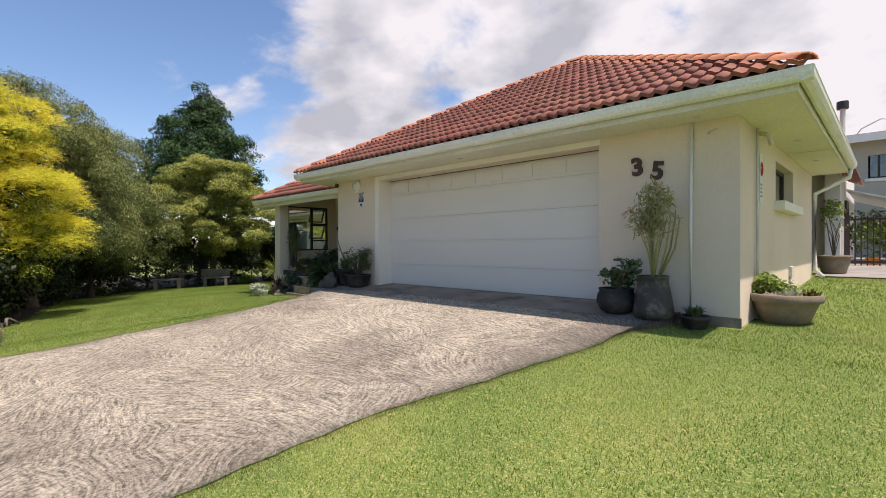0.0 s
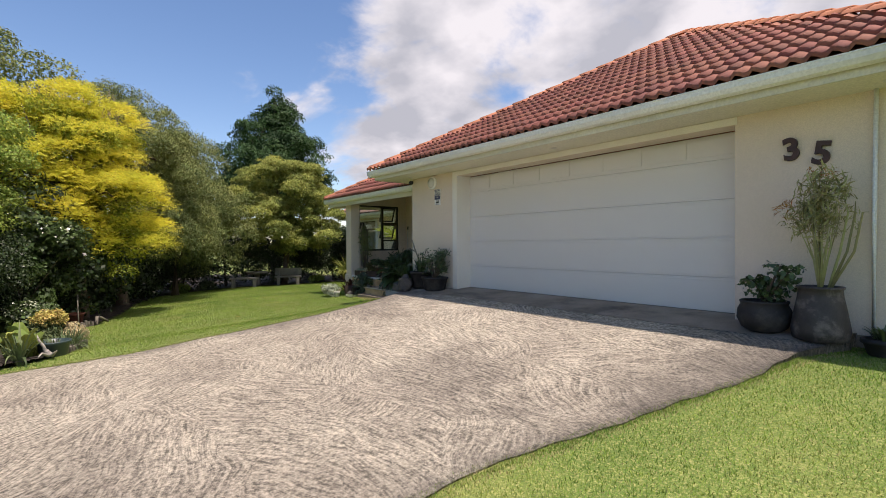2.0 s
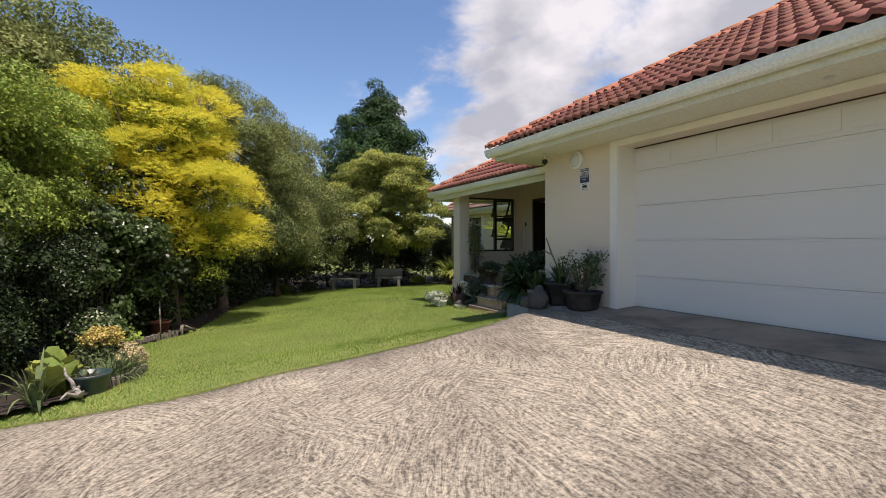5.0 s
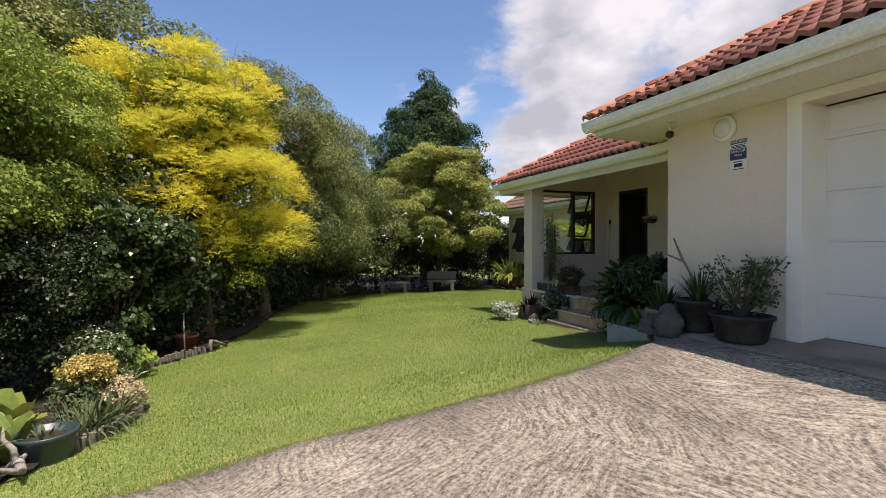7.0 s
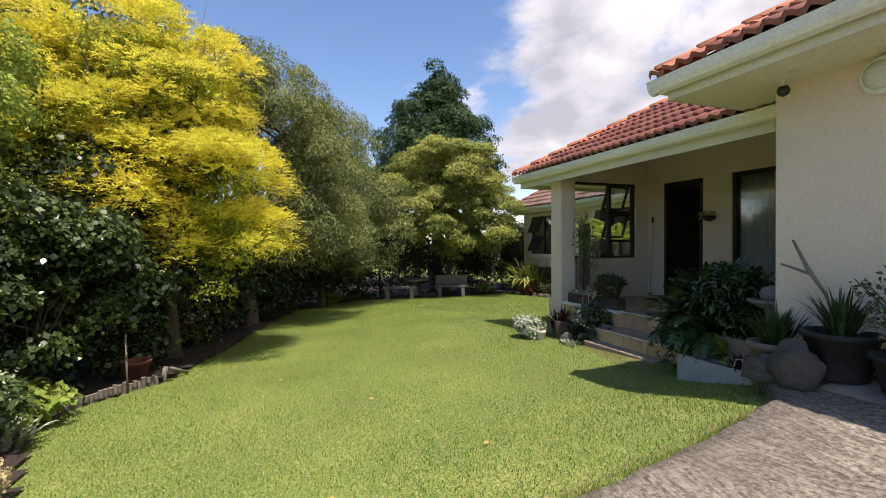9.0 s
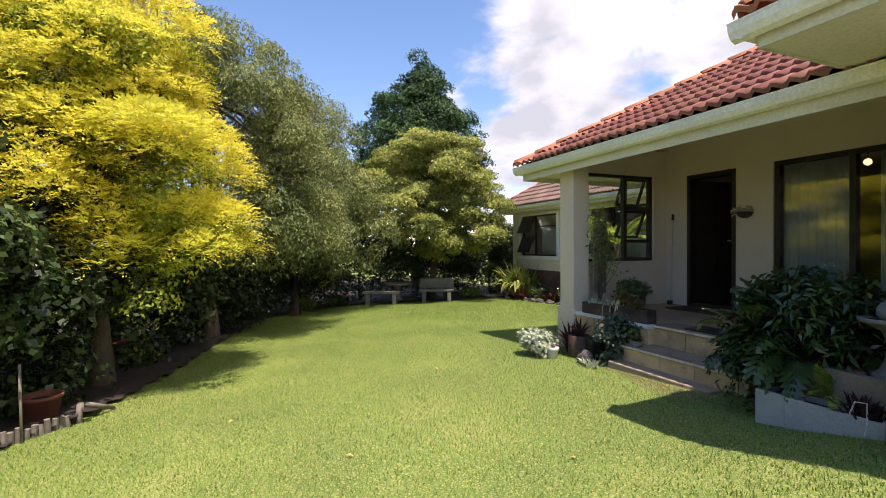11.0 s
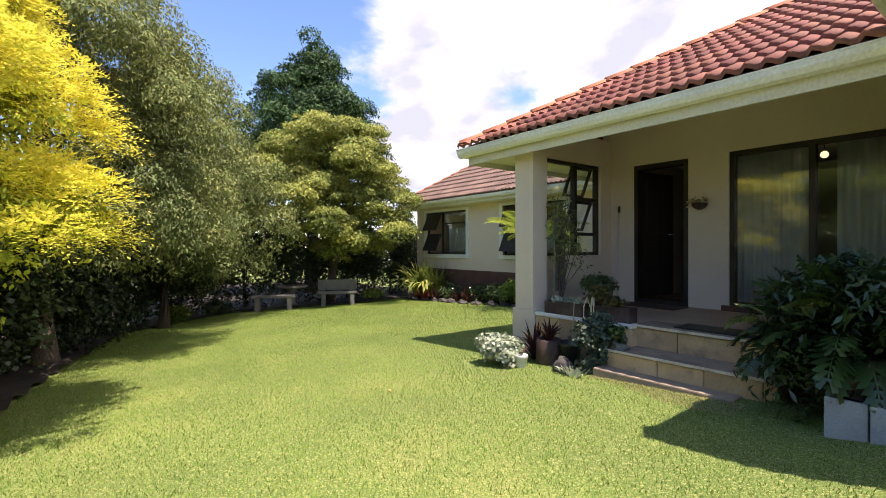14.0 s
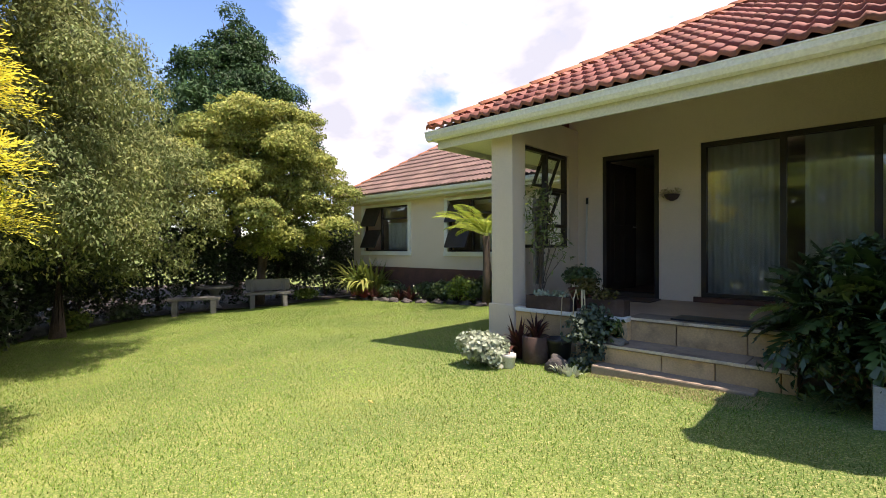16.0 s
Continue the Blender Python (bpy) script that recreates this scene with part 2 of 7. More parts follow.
M_TILES = mat("red_concrete_tile_joined", (0.31, 0.103, 0.064), 0.8, (0.21, 0.072, 0.05), 1.6, 90, 0.35, 0.004, island=0.22, spread=0.008, stain=(0.12, 0.085, 0.07, 0.5), stain_scale=5)
M_TILEFAR = mat("weathered_brown_tile", (0.165, 0.105, 0.082), 0.88, (0.125, 0.08, 0.066), 1.2, 60, 0.3, 0.004, island=0.2, spread=0.006)
M_RIDGE = mat("orange_ridge_tile", (0.62, 0.25, 0.13), 0.85, (0.50, 0.18, 0.09), 2.5, 80, 0.3, 0.003, random=0.15, stain=(0.3, 0.13, 0.08, 0.4), stain_scale=4)
M_TREAD = mat("dark_worn_tread", (0.36, 0.27, 0.19), 0.9, (0.22, 0.165, 0.12), 3, 60, 0.3, 0.004, stain=(0.06, 0.045, 0.038, 0.7), stain_scale=4, random=0.2)
M_NOSING = mat("pale_step_nosing", (0.62, 0.54, 0.43), 0.85, (0.48, 0.41, 0.32), 6, 60, 0.2, 0.003, stain=(0.2, 0.16, 0.12, 0.6), stain_scale=7)
M_STONE = mat("sandstone_block", (0.62, 0.43, 0.235), 0.85, (0.45, 0.305, 0.165), 2.5, 60, 0.3, 0.004, stain=(0.13, 0.095, 0.07, 0.85), stain_scale=2.6, random=0.25)
M_SLAB = mat("worn_brown_slab", (0.36, 0.28, 0.20), 0.9, (0.25, 0.195, 0.14), 3, 60, 0.4, 0.004, stain=(0.09, 0.07, 0.055, 0.8), stain_scale=3)
M_FLOOR = mat("terracotta_porch_tile", (0.42, 0.29, 0.20), 0.6, (0.33, 0.225, 0.155), 2, 60, 0.1, stain=(0.13, 0.09, 0.07, 0.4))
M_BRICK = mat("brown_plinth_brick", (0.13, 0.06, 0.045), 0.9, (0.09, 0.045, 0.035), 3, 60, 0.3, random=0.25, island=0.0)
M_SOIL = mat("dark_mulch_soil", (0.035, 0.025, 0.018), 0.95, (0.02, 0.015, 0.012), 5, 40, 0.8, 0.02)
M_LAWN = lawn_ground()
M_DRIVE = concrete_drive()
M_APRON = mat("smooth_concrete_apron", (0.34, 0.28, 0.22), 0.9, (0.22, 0.18, 0.14), 1.6, 70, 0.4, 0.006, stain=(0.05, 0.042, 0.036, 0.85), stain_scale=1.3)
M_GLASS = glass("window_glass")
M_BARK = mat("grey_brown_bark", (0.12, 0.09, 0.065), 0.95, (0.07, 0.052, 0.04), 4, 30, 0.7, 0.02)
M_INSIDE = mat("interior_plaster", (0.36, 0.33, 0.28), 0.9)


# ---- building helpers ----
def place_of(ob):
    return ob.matrix_basis if ob.parent is None else place_of(ob.parent) @ ob.matrix_parent_inverse @ ob.matrix_basis


def thing(name, loc, label, category, group="", kind=""):
    ob = new(name)
    ob.empty_display_size = 0.1
    ob.location = loc
    ob.matrix_basis = Matrix.Translation(loc)
    return tagged(ob, label, category, group, kind)


def to_mesh(name, bm, material, smooth=False):
    me = bpy.data.meshes.new(name)
    bm.to_mesh(me)
    bm.free()
    me.materials.append(material)
    if smooth:
        me.polygons.foreach_set("use_smooth", [True] * len(me.polygons))
    return me


def part(name, bm, material, parent, label="", smooth=False, world=False, data=None, at=None):
    me = data or to_mesh(name, bm, material, smooth)
    ob = new(name, me)
    ob.parent = parent
    if world:
        ob.matrix_parent_inverse = place_of(parent).inverted()
    if at is not None:
        ob.matrix_basis = at
    return tagged(ob, label)


def solid(name, bm, material, label, category, kind="", smooth=False, group="", at=None):
    ob = new(name, to_mesh(name, bm, material, smooth))
    if at is not None:
        ob.matrix_basis = at
    return tagged(ob, label, category, group, kind)


def box(bm, x0, x1, y0, y1, z0, z1, bevel=0.0):
    r = bmesh.ops.create_cube(bm, size=1.0)
    for v in r["verts"]:
        v.co = Vector((x0 + (v.co.x + 0.5) * (x1 - x0), y0 + (v.co.y + 0.5) * (y1 - y0), z0 + (v.co.z + 0.5) * (z1 - z0)))
    if bevel:
        es = {e for v in r["verts"] for e in v.link_edges}
        bmesh.ops.bevel(bm, geom=list(es), offset=bevel, segments=2, affect="EDGES", profile=0.6)
    return bm


def bx(*a, bevel=0.0):
    return box(bmesh.new(), *a, bevel=bevel)


def lathe(profile, n=24, bm=None, wobble=0.0, seed=0):
    bm = bm or bmesh.new()
    rng = random.Random(seed)
    rings = []
    for r, z in profile:
        ring = []
        for i in range(n):
            a = 2 * math.pi * i / n
            k = 1 + wobble * math.sin(3 * a + seed) * rng.uniform(0.6, 1)
            ring.append(bm.verts.new((r * k * math.cos(a), r * k * math.sin(a), z)))
        rings.append(ring)
    for a, b in zip(rings, rings[1:]):
        for i in range(n):
            bm.faces.new((a[i], a[(i + 1) % n], b[(i + 1) % n], b[i]))
    bm.faces.new(list(reversed(rings[0])))
    bm.faces.new(rings[-1])
    return bm


def tube(bm, pts, radii, n=8):
    """A round bar through pts, with caps; radii one number or one a point."""
    pts = [Vector(p) for p in pts]
    if isinstance(radii, (int, float)):
        radii = [radii] * len(pts)
    rings = []
    for i, p in enumerate(pts):
        d = (pts[min(i + 1, len(pts) - 1)] - pts[max(i - 1, 0)]).normalized()
        q = d.to_track_quat("Z", "Y")
        rings.append([bm.verts.new(p + q @ Vector((radii[i] * math.cos(2 * math.pi * k / n), radii[i] * math.sin(2 * math.pi * k / n), 0))) for k in range(n)])
    for a, b in zip(rings, rings[1:]):
        for k in range(n):
            bm.faces.new((a[k], a[(k + 1) % n], b[(k + 1) % n], b[k]))
    bm.faces.new(list(reversed(rings[0])))
    bm.faces.new(rings[-1])
    return bm


def sweep(bm, profile, p0, p1, side):
    """A profile of (out, up) points carried from p0 to p1; side is the outward direction."""
    p0, p1, side = Vector(p0), Vector(p1), Vector(side)
    ends = [[bm.verts.new(p + side * o + Vector((0, 0, u))) for o, u in profile] for p in (p0, p1)]
    n = len(profile)
    for i in range(n):
        bm.faces.new((ends[0][i], ends[0][(i + 1) % n], ends[1][(i + 1) % n], ends[1][i]))
    bm.faces.new(ends[0]); bm.faces.new(list(reversed(ends[1])))
    bmesh.ops.recalc_face_normals(bm, faces=bm.faces)
    return bm


def wall(bm, axis, p, q, a0, a1, z0, z1, holes=()):
    """A wall of thickness p..q across axis, from a0 to a1, with holes (a0, a1, z0, z1) through it."""
    us = sorted({a0, a1, *[h[0] for h in holes], *[h[1] for h in holes]})
    zs = sorted({z0, z1, *[h[2] for h in holes], *[h[3] for h in holes]})
    for u, u2 in zip(us, us[1:]):
        for z, z2 in zip(zs, zs[1:]):
            mu, mz = (u + u2) / 2, (z + z2) / 2
            if any(h[0] < mu < h[1] and h[2] < mz < h[3] for h in holes):
                continue
            if axis == "y":
                box(bm, u, u2, p, q, z, z2)
            else:
                box(bm, p, q, u, u2, z, z2)
    bmesh.ops.remove_doubles(bm, verts=bm.verts, dist=1e-4)
    seen = {}
    bm.verts.index_update()
    for f in bm.faces:
        seen.setdefault(frozenset(v.index for v in f.verts), []).append(f)
    inner = [f for fs in seen.values() if len(fs) > 1 for f in fs]
    bmesh.ops.delete(bm, geom=inner, context="FACES_ONLY")
    return bm


def from_arrays(name, verts, faces, material, smooth=False):
    """A mesh from an (n, 3) array and an (m, k) array of corners."""
    me = bpy.data.meshes.new(name)
    m, k = faces.shape
    me.vertices.add(len(verts)); me.vertices.foreach_set("co", np.asarray(verts, np.float32).ravel())
    me.loops.add(m * k); me.loops.foreach_set("vertex_index", np.asarray(faces, np.int32).ravel())
    me.polygons.add(m)
    me.polygons.foreach_set("loop_start", np.arange(0, m * k, k, dtype=np.int32))
    me.polygons.foreach_set("loop_total", np.full(m, k, np.int32))
    if smooth:
        me.polygons.foreach_set("use_smooth", np.ones(m, bool))
    me.materials.append(material)
    me.update(calc_edges=True)
    return me


# ---- the ground ----
def step01(a, lo, hi):
    t = np.clip((a - lo) / (hi - lo), 0, 1)
    return t * t * (3 - 2 * t)


def ground_z(x, y):
    x, y = np.asarray(x, float), np.asarray(y, float)
    yy = np.clip(y, -8, 5)
    high = 0.08 + 0.04 * yy + 0.009 * np.where(yy > 0, yy * yy, 0) + 0.035 * np.clip(y - 5, 0, 12)
    low = 0.04 + 0.047 * (np.clip(x, -26, 40) + 11.7) + 0.045 * (np.clip(y, -6, 6.5) - 3.8)
    w = step01(x, -10.4, -8.3)
    return high * w + low * (1 - w)


def gz(x, y):
    return float(ground_z(x, y))


def drive_z(x, y):
    return ground_z(np.maximum(x, -8.4), y) + 0.012 + 0.125 * step01(np.asarray(y, float), 4.6, 6.4)


def sheet(name, xs, ys, zf, material, keep=None):
    X, Y = np.meshgrid(xs, ys)
    V = np.stack([X, Y, zf(X, Y)], -1).reshape(-1, 3)
    nx, ny = len(xs), len(ys)
    i = (np.arange(ny - 1)[:, None] * nx + np.arange(nx - 1)[None, :]).ravel()
    F = np.stack([i, i + 1, i + nx + 1, i + nx], 1)
    if keep is not None:
        c = V[F].mean(1)
        F = F[keep(c[:, 0], c[:, 1])]
    return from_arrays(name, V, F, material, True)


far = np.array([60.0, 110, 200, 400, 900, 2500])
xs = np.concatenate([-far[::-1] - 30, np.arange(-40, 16.01, 0.3), far])
ys = np.concatenate([-far[::-1], np.arange(-20, 30.01, 0.3), far])
ground = new("ground", sheet("ground", xs, ys, ground_z, M_LAWN))
tagged(ground, "short mown green lawn with dry straw patches", "lawn", kind="structure")


def bed_edge(x):
    """The y of the far rim of the lawn, where the planting bed begins."""
    return np.interp(x, [-24.2, -23.4, -22.4, -20.5, -18, -15.5, -13.5, -12.7, -12.0, -11.2, -10.4, -9.85, -9.1, -8.75, -8.5, -8.3], [6.0, 4.2, 2.85, 2.3, 1.75, 1.3, 0.72, 0.02, -0.05, 0.15, 0.42, 0.42, 0.24, 0.08, -0.3, -0.9])


def in_bed(x, y):
    a = (x < -8.45) & (y < bed_edge(x))
    b = (x < -23.7 + 0.4 * np.sin(y * 0.9)) & (y < 13)
    c = (y > 11.55 - 0.25 * np.sin(x * 1.3)) & (x < -14)
    return (a | b | c) & (x > -36) & (y > -9)


soil = new("soil_bed", sheet("soil_bed", np.arange(-36, -8.2, 0.12), np.arange(-9, 14, 0.12), lambda x, y: ground_z(x, y) + 0.045 + 0.025 * np.sin(3.1 * x) * np.sin(2.7 * y), M_SOIL, in_bed))
tagged(soil, "dark mulched soil of the planting bed", "soil", kind="structure")


def drive_left(y):
    return np.interp(y, [0.9, 1.67, 3.2, 4.37, 5.43, 5.75], [-8.15, -8.33, -8.42, -8.5, -8.66, -9.2])


def drive_right(y):
    return np.interp(y, [1.0, 2.1, 3.75, 4.6, 5.35, 5.9], [-2.85, -2.85, -2.45, -2.2, -2.08, -1.85])


def drive_mesh():
    ys = np.arange(-14, 6.62, 0.10)
    wob = 0.010 * np.sin(ys * 2.1) + 0.010 * np.sin(ys * 5.3 + 1) + 0.010 * np.sin(ys * 17.0)
    t = np.linspace(0, 1, 40)[None, :]
    X = (1 - t) * (drive_left(ys) + wob)[:, None] + t * (drive_right(ys) + wob[::-1])[:, None]
    Y = np.repeat(ys[:, None], 40, 1)
    Z = drive_z(X, Y)
    n, k = X.shape
    top = np.stack([X, Y, Z], -1).reshape(-1, 3)
    rim = [r * k for r in range(n)], [r * k + k - 1 for r in range(n)]
    i = (np.arange(n - 1)[:, None] * k + np.arange(k - 1)[None, :]).ravel()
    F = [np.stack([i, i + 1, i + k + 1, i + k], 1)]
    V = [top]
    base = len(top)
    for ids in rim:
        low = top[ids] - [0, 0, 0.12]
        V.append(low)
        a, b = np.array(ids[:-1]), np.array(ids[1:])
        c = base + np.arange(n - 1)
        F.append(np.stack([a, b, c + 1, c], 1))
        base += n
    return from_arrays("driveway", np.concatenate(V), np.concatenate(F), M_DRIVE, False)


driveway = new("driveway", drive_mesh())
tagged(driveway, "sloping grey driveway of swirl-brushed weathered concrete", "driveway", kind="structure")

# ---- the house ----
house = thing("house", (-8.0, 9.0, 0.55), "single-storey cream plastered house with a red tiled hip roof", "house")
GF, DP = 6.12, 6.45            # garage front and door plane
GX0, GX1 = -9.22, -1.23        # garage ends
PB = 8.93                      # porch back wall
FLOOR = 0.63
FW = 12.3                      # far wing front


def hpart(name, bm, material, label="", smooth=False, parent=None):
    return part(name, bm, material, parent or house, label, smooth, world=True)


DOOR = (-7.72, -2.90, 0.0, 2.86)
hpart("garage_front_wall", wall(bmesh.new(), "y", GF, GF + 0.28, GX0, GX1, -0.3, 3.0, [DOOR]), M_WALL)
SW = (8.35, 10.05, 2.12, 2.72)
hpart("garage_side_wall", wall(bmesh.new(), "x", GX1 - 0.25, GX1, GF + 0.28, 12.7, -0.3, 3.0, [SW]), M_WALL)
hpart("garage_west_wall", wall(bmesh.new(), "x", GX0, GX0 + 0.25, GF + 0.28, PB + 0.2, -0.3, 3.0), M_WALL)
hpart("garage_back_wall", bx(GX0, GX1 - 0.25, 12.4, 12.65, -0.3, 3.0), M_INSIDE)
FD = (-13.19, -12.37, FLOOR, 2.74)
BW = (-11.84, -9.6, FLOOR + 0.07, 2.75)
hpart("porch_back_wall", wall(bmesh.new(), "y", PB, PB + 0.22, -13.75, GX0, -0.3, 4.0, [FD, BW]), M_WALL)
PW = (7.2, 8.64, 1.36, 2.765)
hpart("porch_side_wall", wall(bmesh.new(), "x", -13.75, -13.60, 7.10, PB, -0.3, 3.2, [PW]), M_WALL)
F1 = (-23.55, -21.25, 1.24, 2.76)
F2 = (-19.5, -17.2, 1.24, 2.76)
hpart("far_wing_wall", wall(bmesh.new(), "y", FW, FW + 0.25, -24.2, -13.75, 0.72, 3.0, [F1, F2]), M_WALL)
hpart("far_wing_end_wall", bx(-24.2, -23.95, FW + 0.25, 18.5, -0.6, 3.0), M_WALL)
hpart("west_wall", bx(-13.75, -13.5, PB + 0.22, FW, -0.6, 3.0), M_WALL)


def gutter(name, p0, p1, side, parent=house):
    prof = [(0.012, -0.10), (0.05, -0.115), (0.095, -0.095), (0.122, -0.05), (0.128, -0.004), (0.134, 0.0), (0.134, 0.012), (0.118, 0.012), (0.114, -0.03), (0.088, -0.082), (0.05, -0.1), (0.024, -0.09), (0.024, 0.0), (0.012, 0.0)]
    return hpart(name, sweep(bmesh.new(), prof, p0, p1, side), M_GUTTER)


def eaves(x0, x1, y, z, side_len, left, right, depth):
    """Fascia boards, gutters and soffit of a hipped end: front at y, sides running back."""
    bm = box(bmesh.new(), x0 + 0.128, x1 - 0.128, y + 0.128, y + 0.15, z - depth, z + 0.02)
    hpart("fascia", bm, M_PAINT)
    gutter("gutter", (x0, y + 0.128, z), (x1, y + 0.128, z), (0, -1, 0))
    if left:
        hpart("fascia", bx(x0 + 0.128, x0 + 0.15, y + 0.15, y + side_len, z - depth, z + 0.02), M_PAINT)
        gutter("gutter", (x0 + 0.128, y + 0.02, z), (x0 + 0.128, y + side_len, z), (-1, 0, 0))
    if right:
        hpart("fascia", bx(x1 - 0.15, x1 - 0.128, y + 0.15, y + side_len, z - depth, z + 0.02), M_PAINT)
        gutter("gutter", (x1 - 0.128, y + 0.02, z), (x1 - 0.128, y + side_len, z), (1, 0, 0))


EG = dict(x0=-9.93, x1=-0.51, y=5.40, z=3.125)
EP = dict(x0=-14.60, x1=-9.24, y=6.50, z=2.915)
EF = dict(x0=-24.7, x1=-13.5, y=11.7, z=3.10)
eaves(**EG, side_len=7.4, left=True, right=True, depth=0.18)
eaves(**EP, side_len=5.6, left=True, right=False, depth=0.215)
eaves(**EF, side_len=7.0, left=True, right=False, depth=0.2)
hpart("soffit", bx(-9.82, -0.66, 5.55, GF, 2.95, 2.965), M_SOFFIT)
hpart("soffit", bx(GX1, -0.66, GF, 12.7, 2.95, 2.965), M_SOFFIT)
hpart("soffit", bx(-9.82, GX0, GF, 12.0, 2.95, 2.965), M_SOFFIT)
hpart("soffit", bx(-14.45, -13.75, 6.65, 11.8, 2.775, 2.79), M_SOFFIT)
hpart("soffit", bx(-13.75, -9.24, 6.65, 6.80, 2.775, 2.79), M_SOFFIT)
hpart("soffit", bx(-24.55, -13.75, 11.85, FW, 2.90, 2.915), M_SOFFIT)
hpart("soffit", bx(-24.55, -24.2, FW, 18.5, 2.90, 2.915), M_SOFFIT)

SLOPE = 0.565


def deck(name, pts, material):
    """A roof board: a flat polygon with thickness."""
    bm = bmesh.new()
    top = [bm.verts.new(p) for p in pts]
    f = bm.faces.new(top)
    r = bmesh.ops.extrude_face_region(bm, geom=[f])
    for v in [g for g in r["geom"] if isinstance(g, bmesh.types.BMVert)]:
        v.co.z -= 0.04
    bmesh.ops.recalc_face_normals(bm, faces=bm.faces)
    return hpart(name, bm, material)


TW, TG = 0.30, 0.335            # tile width and gauge


def tile_points():
    """One double-roman tile: wave across, butt edge in front; u across, v up the slope."""
    n = 8
    us = np.linspace(0, TW, n + 1)
    w = 0.008 + 0.044 * np.maximum(0, np.sin(us / TW * 4 * np.pi - 0.5)) ** 0.8
    V, F = [], []
    for v, lift in ((0.0, 0.046), (TG + 0.05, 0.0)):
        V += [(u, v, lift + z) for u, z in zip(us, w)]
    V += [(u, 0.0, lift0 - 0.012) for u, lift0 in zip(us, w + 0.012)]
    k = n + 1
    for i in range(n):
        F.append((i, i + 1, k + i + 1, k + i))
        F.append((2 * k + i, 2 * k + i + 1, i + 1, i))
    return np.array(V), np.array(F)


def tiled(roof, org, x0, run, slope, left, right, singles, joined_mat, length, single_mat=M_TILE):
    """Tiles on a slope that faces -y, rising to +y from the eave at org; left and right are plan x limits as functions of the plan rise d."""
    ang = math.atan(slope)
    V, F = tile_points()
    R = np.array([[1, 0, 0], [0, math.cos(ang), -math.sin(ang)], [0, math.sin(ang), math.cos(ang)]])
    Vr = V @ R.T
    tile_me = from_arrays("tile", Vr, F, single_mat)
    bm = bmesh.new()
    rows = int(run / math.cos(ang) / TG)
    rng = random.Random(5)
    for r in range(rows):
        d0, d1 = r * TG * math.cos(ang), (r * TG + TG + 0.05) * math.cos(ang)
        for c in range(int(length / TW) + 2):
            x = x0 + c * TW
            o = Vector((x, org[1] + d0, org[2] + d0 * slope + rng.uniform(-0.003, 0.003)))
            inside = x >= max(left(d0), left(d1)) and x + TW <= min(right(d0), right(d1))
            outside = x + TW < min(left(d0), left(d1)) or x > max(right(d0), right(d1))
            if outside:
                continue
            if inside and singles > 0:
                singles -= 1
                part("tile", None, None, roof, data=tile_me, world=True, at=Matrix.Translation(o) @ pose(0, 0, 0, 0, 0, rng.uniform(-0.5, 0.5)))
            else:
                vs = [bm.verts.new(o + Vector(p)) for p in Vr]
                for f in F:
                    bm.faces.new([vs[i] for i in f])
    for lim, sgn in ((left, -1), (right, 1)):
        a, b = Vector((lim(0), org[1], 0)), Vector((lim(run), org[1] + run, 0))
        nrm = Vector((b.y - a.y, a.x - b.x, 0)).normalized() * sgn
        if nrm.x * sgn < 0:
            nrm = -nrm
        bmesh.ops.bisect_plane(bm, geom=bm.verts[:] + bm.edges[:] + bm.faces[:], plane_co=a, plane_no=nrm, clear_outer=True)
    ob = part("cut_tiles", bm, joined_mat, roof, world=True)
    tagged(ob, kind="stuff")
    return rows


def ridge_caps(roof, p0, p1):
    p0, p1 = Vector(p0), Vector(p1)
    d = (p1 - p0)
    n = max(1, int(d.length / 0.36))
    bm = bmesh.new()
    k, ln = 7, d.length / n + 0.05
    for s, (y, up) in enumerate(((0, 0.022), (ln, 0.0))):
        for rr in (0.13, 0.108):
            for i in range(k):
                a = math.pi * (0.08 + 0.84 * i / (k - 1))
                bm.verts.new((rr * math.cos(a), y, rr * math.sin(a) * 0.7 + up - 0.02))
    bm.verts.ensure_lookup_table()
    v = bm.verts
    for i in range(k - 1):
        bm.faces.new((v[i], v[i + 1], v[2 * k + i + 1], v[2 * k + i]))
        bm.faces.new((v[k + i], v[k + i + 1], v[i + 1], v[i]))
    me = to_mesh("ridge_tile", bm, M_RIDGE, True)
    q = d.to_track_quat("Y", "Z").to_matrix().to_4x4()
    for i in range(n):
        part("ridge_tile", None, None, roof, data=me, world=True, at=Matrix.Translation(p0 + d * i / n) @ q)


# garage roof: two hips that meet over the garage, then a ridge running back
gx0, gx1, gy, gzz = EG["x0"] + 0.05, EG["x1"] - 0.05, EG["y"] + 0.05, EG["z"] + 0.02
half = (gx1 - gx0) / 2
apex = (gx0 + half, gy + half, gzz + half * SLOPE)
roof_g = deck("roof", [(gx0, gy, gzz), (gx1, gy, gzz), apex], M_TILE)
deck("roof_slope", [(gx0, gy, gzz), apex, (apex[0], 18, apex[2]), (gx0, 18, gzz)], M_TILE)
deck("roof_slope", [(gx1, gy, gzz), (gx1, 18, gzz), (apex[0], 18, apex[2]), apex], M_TILE)
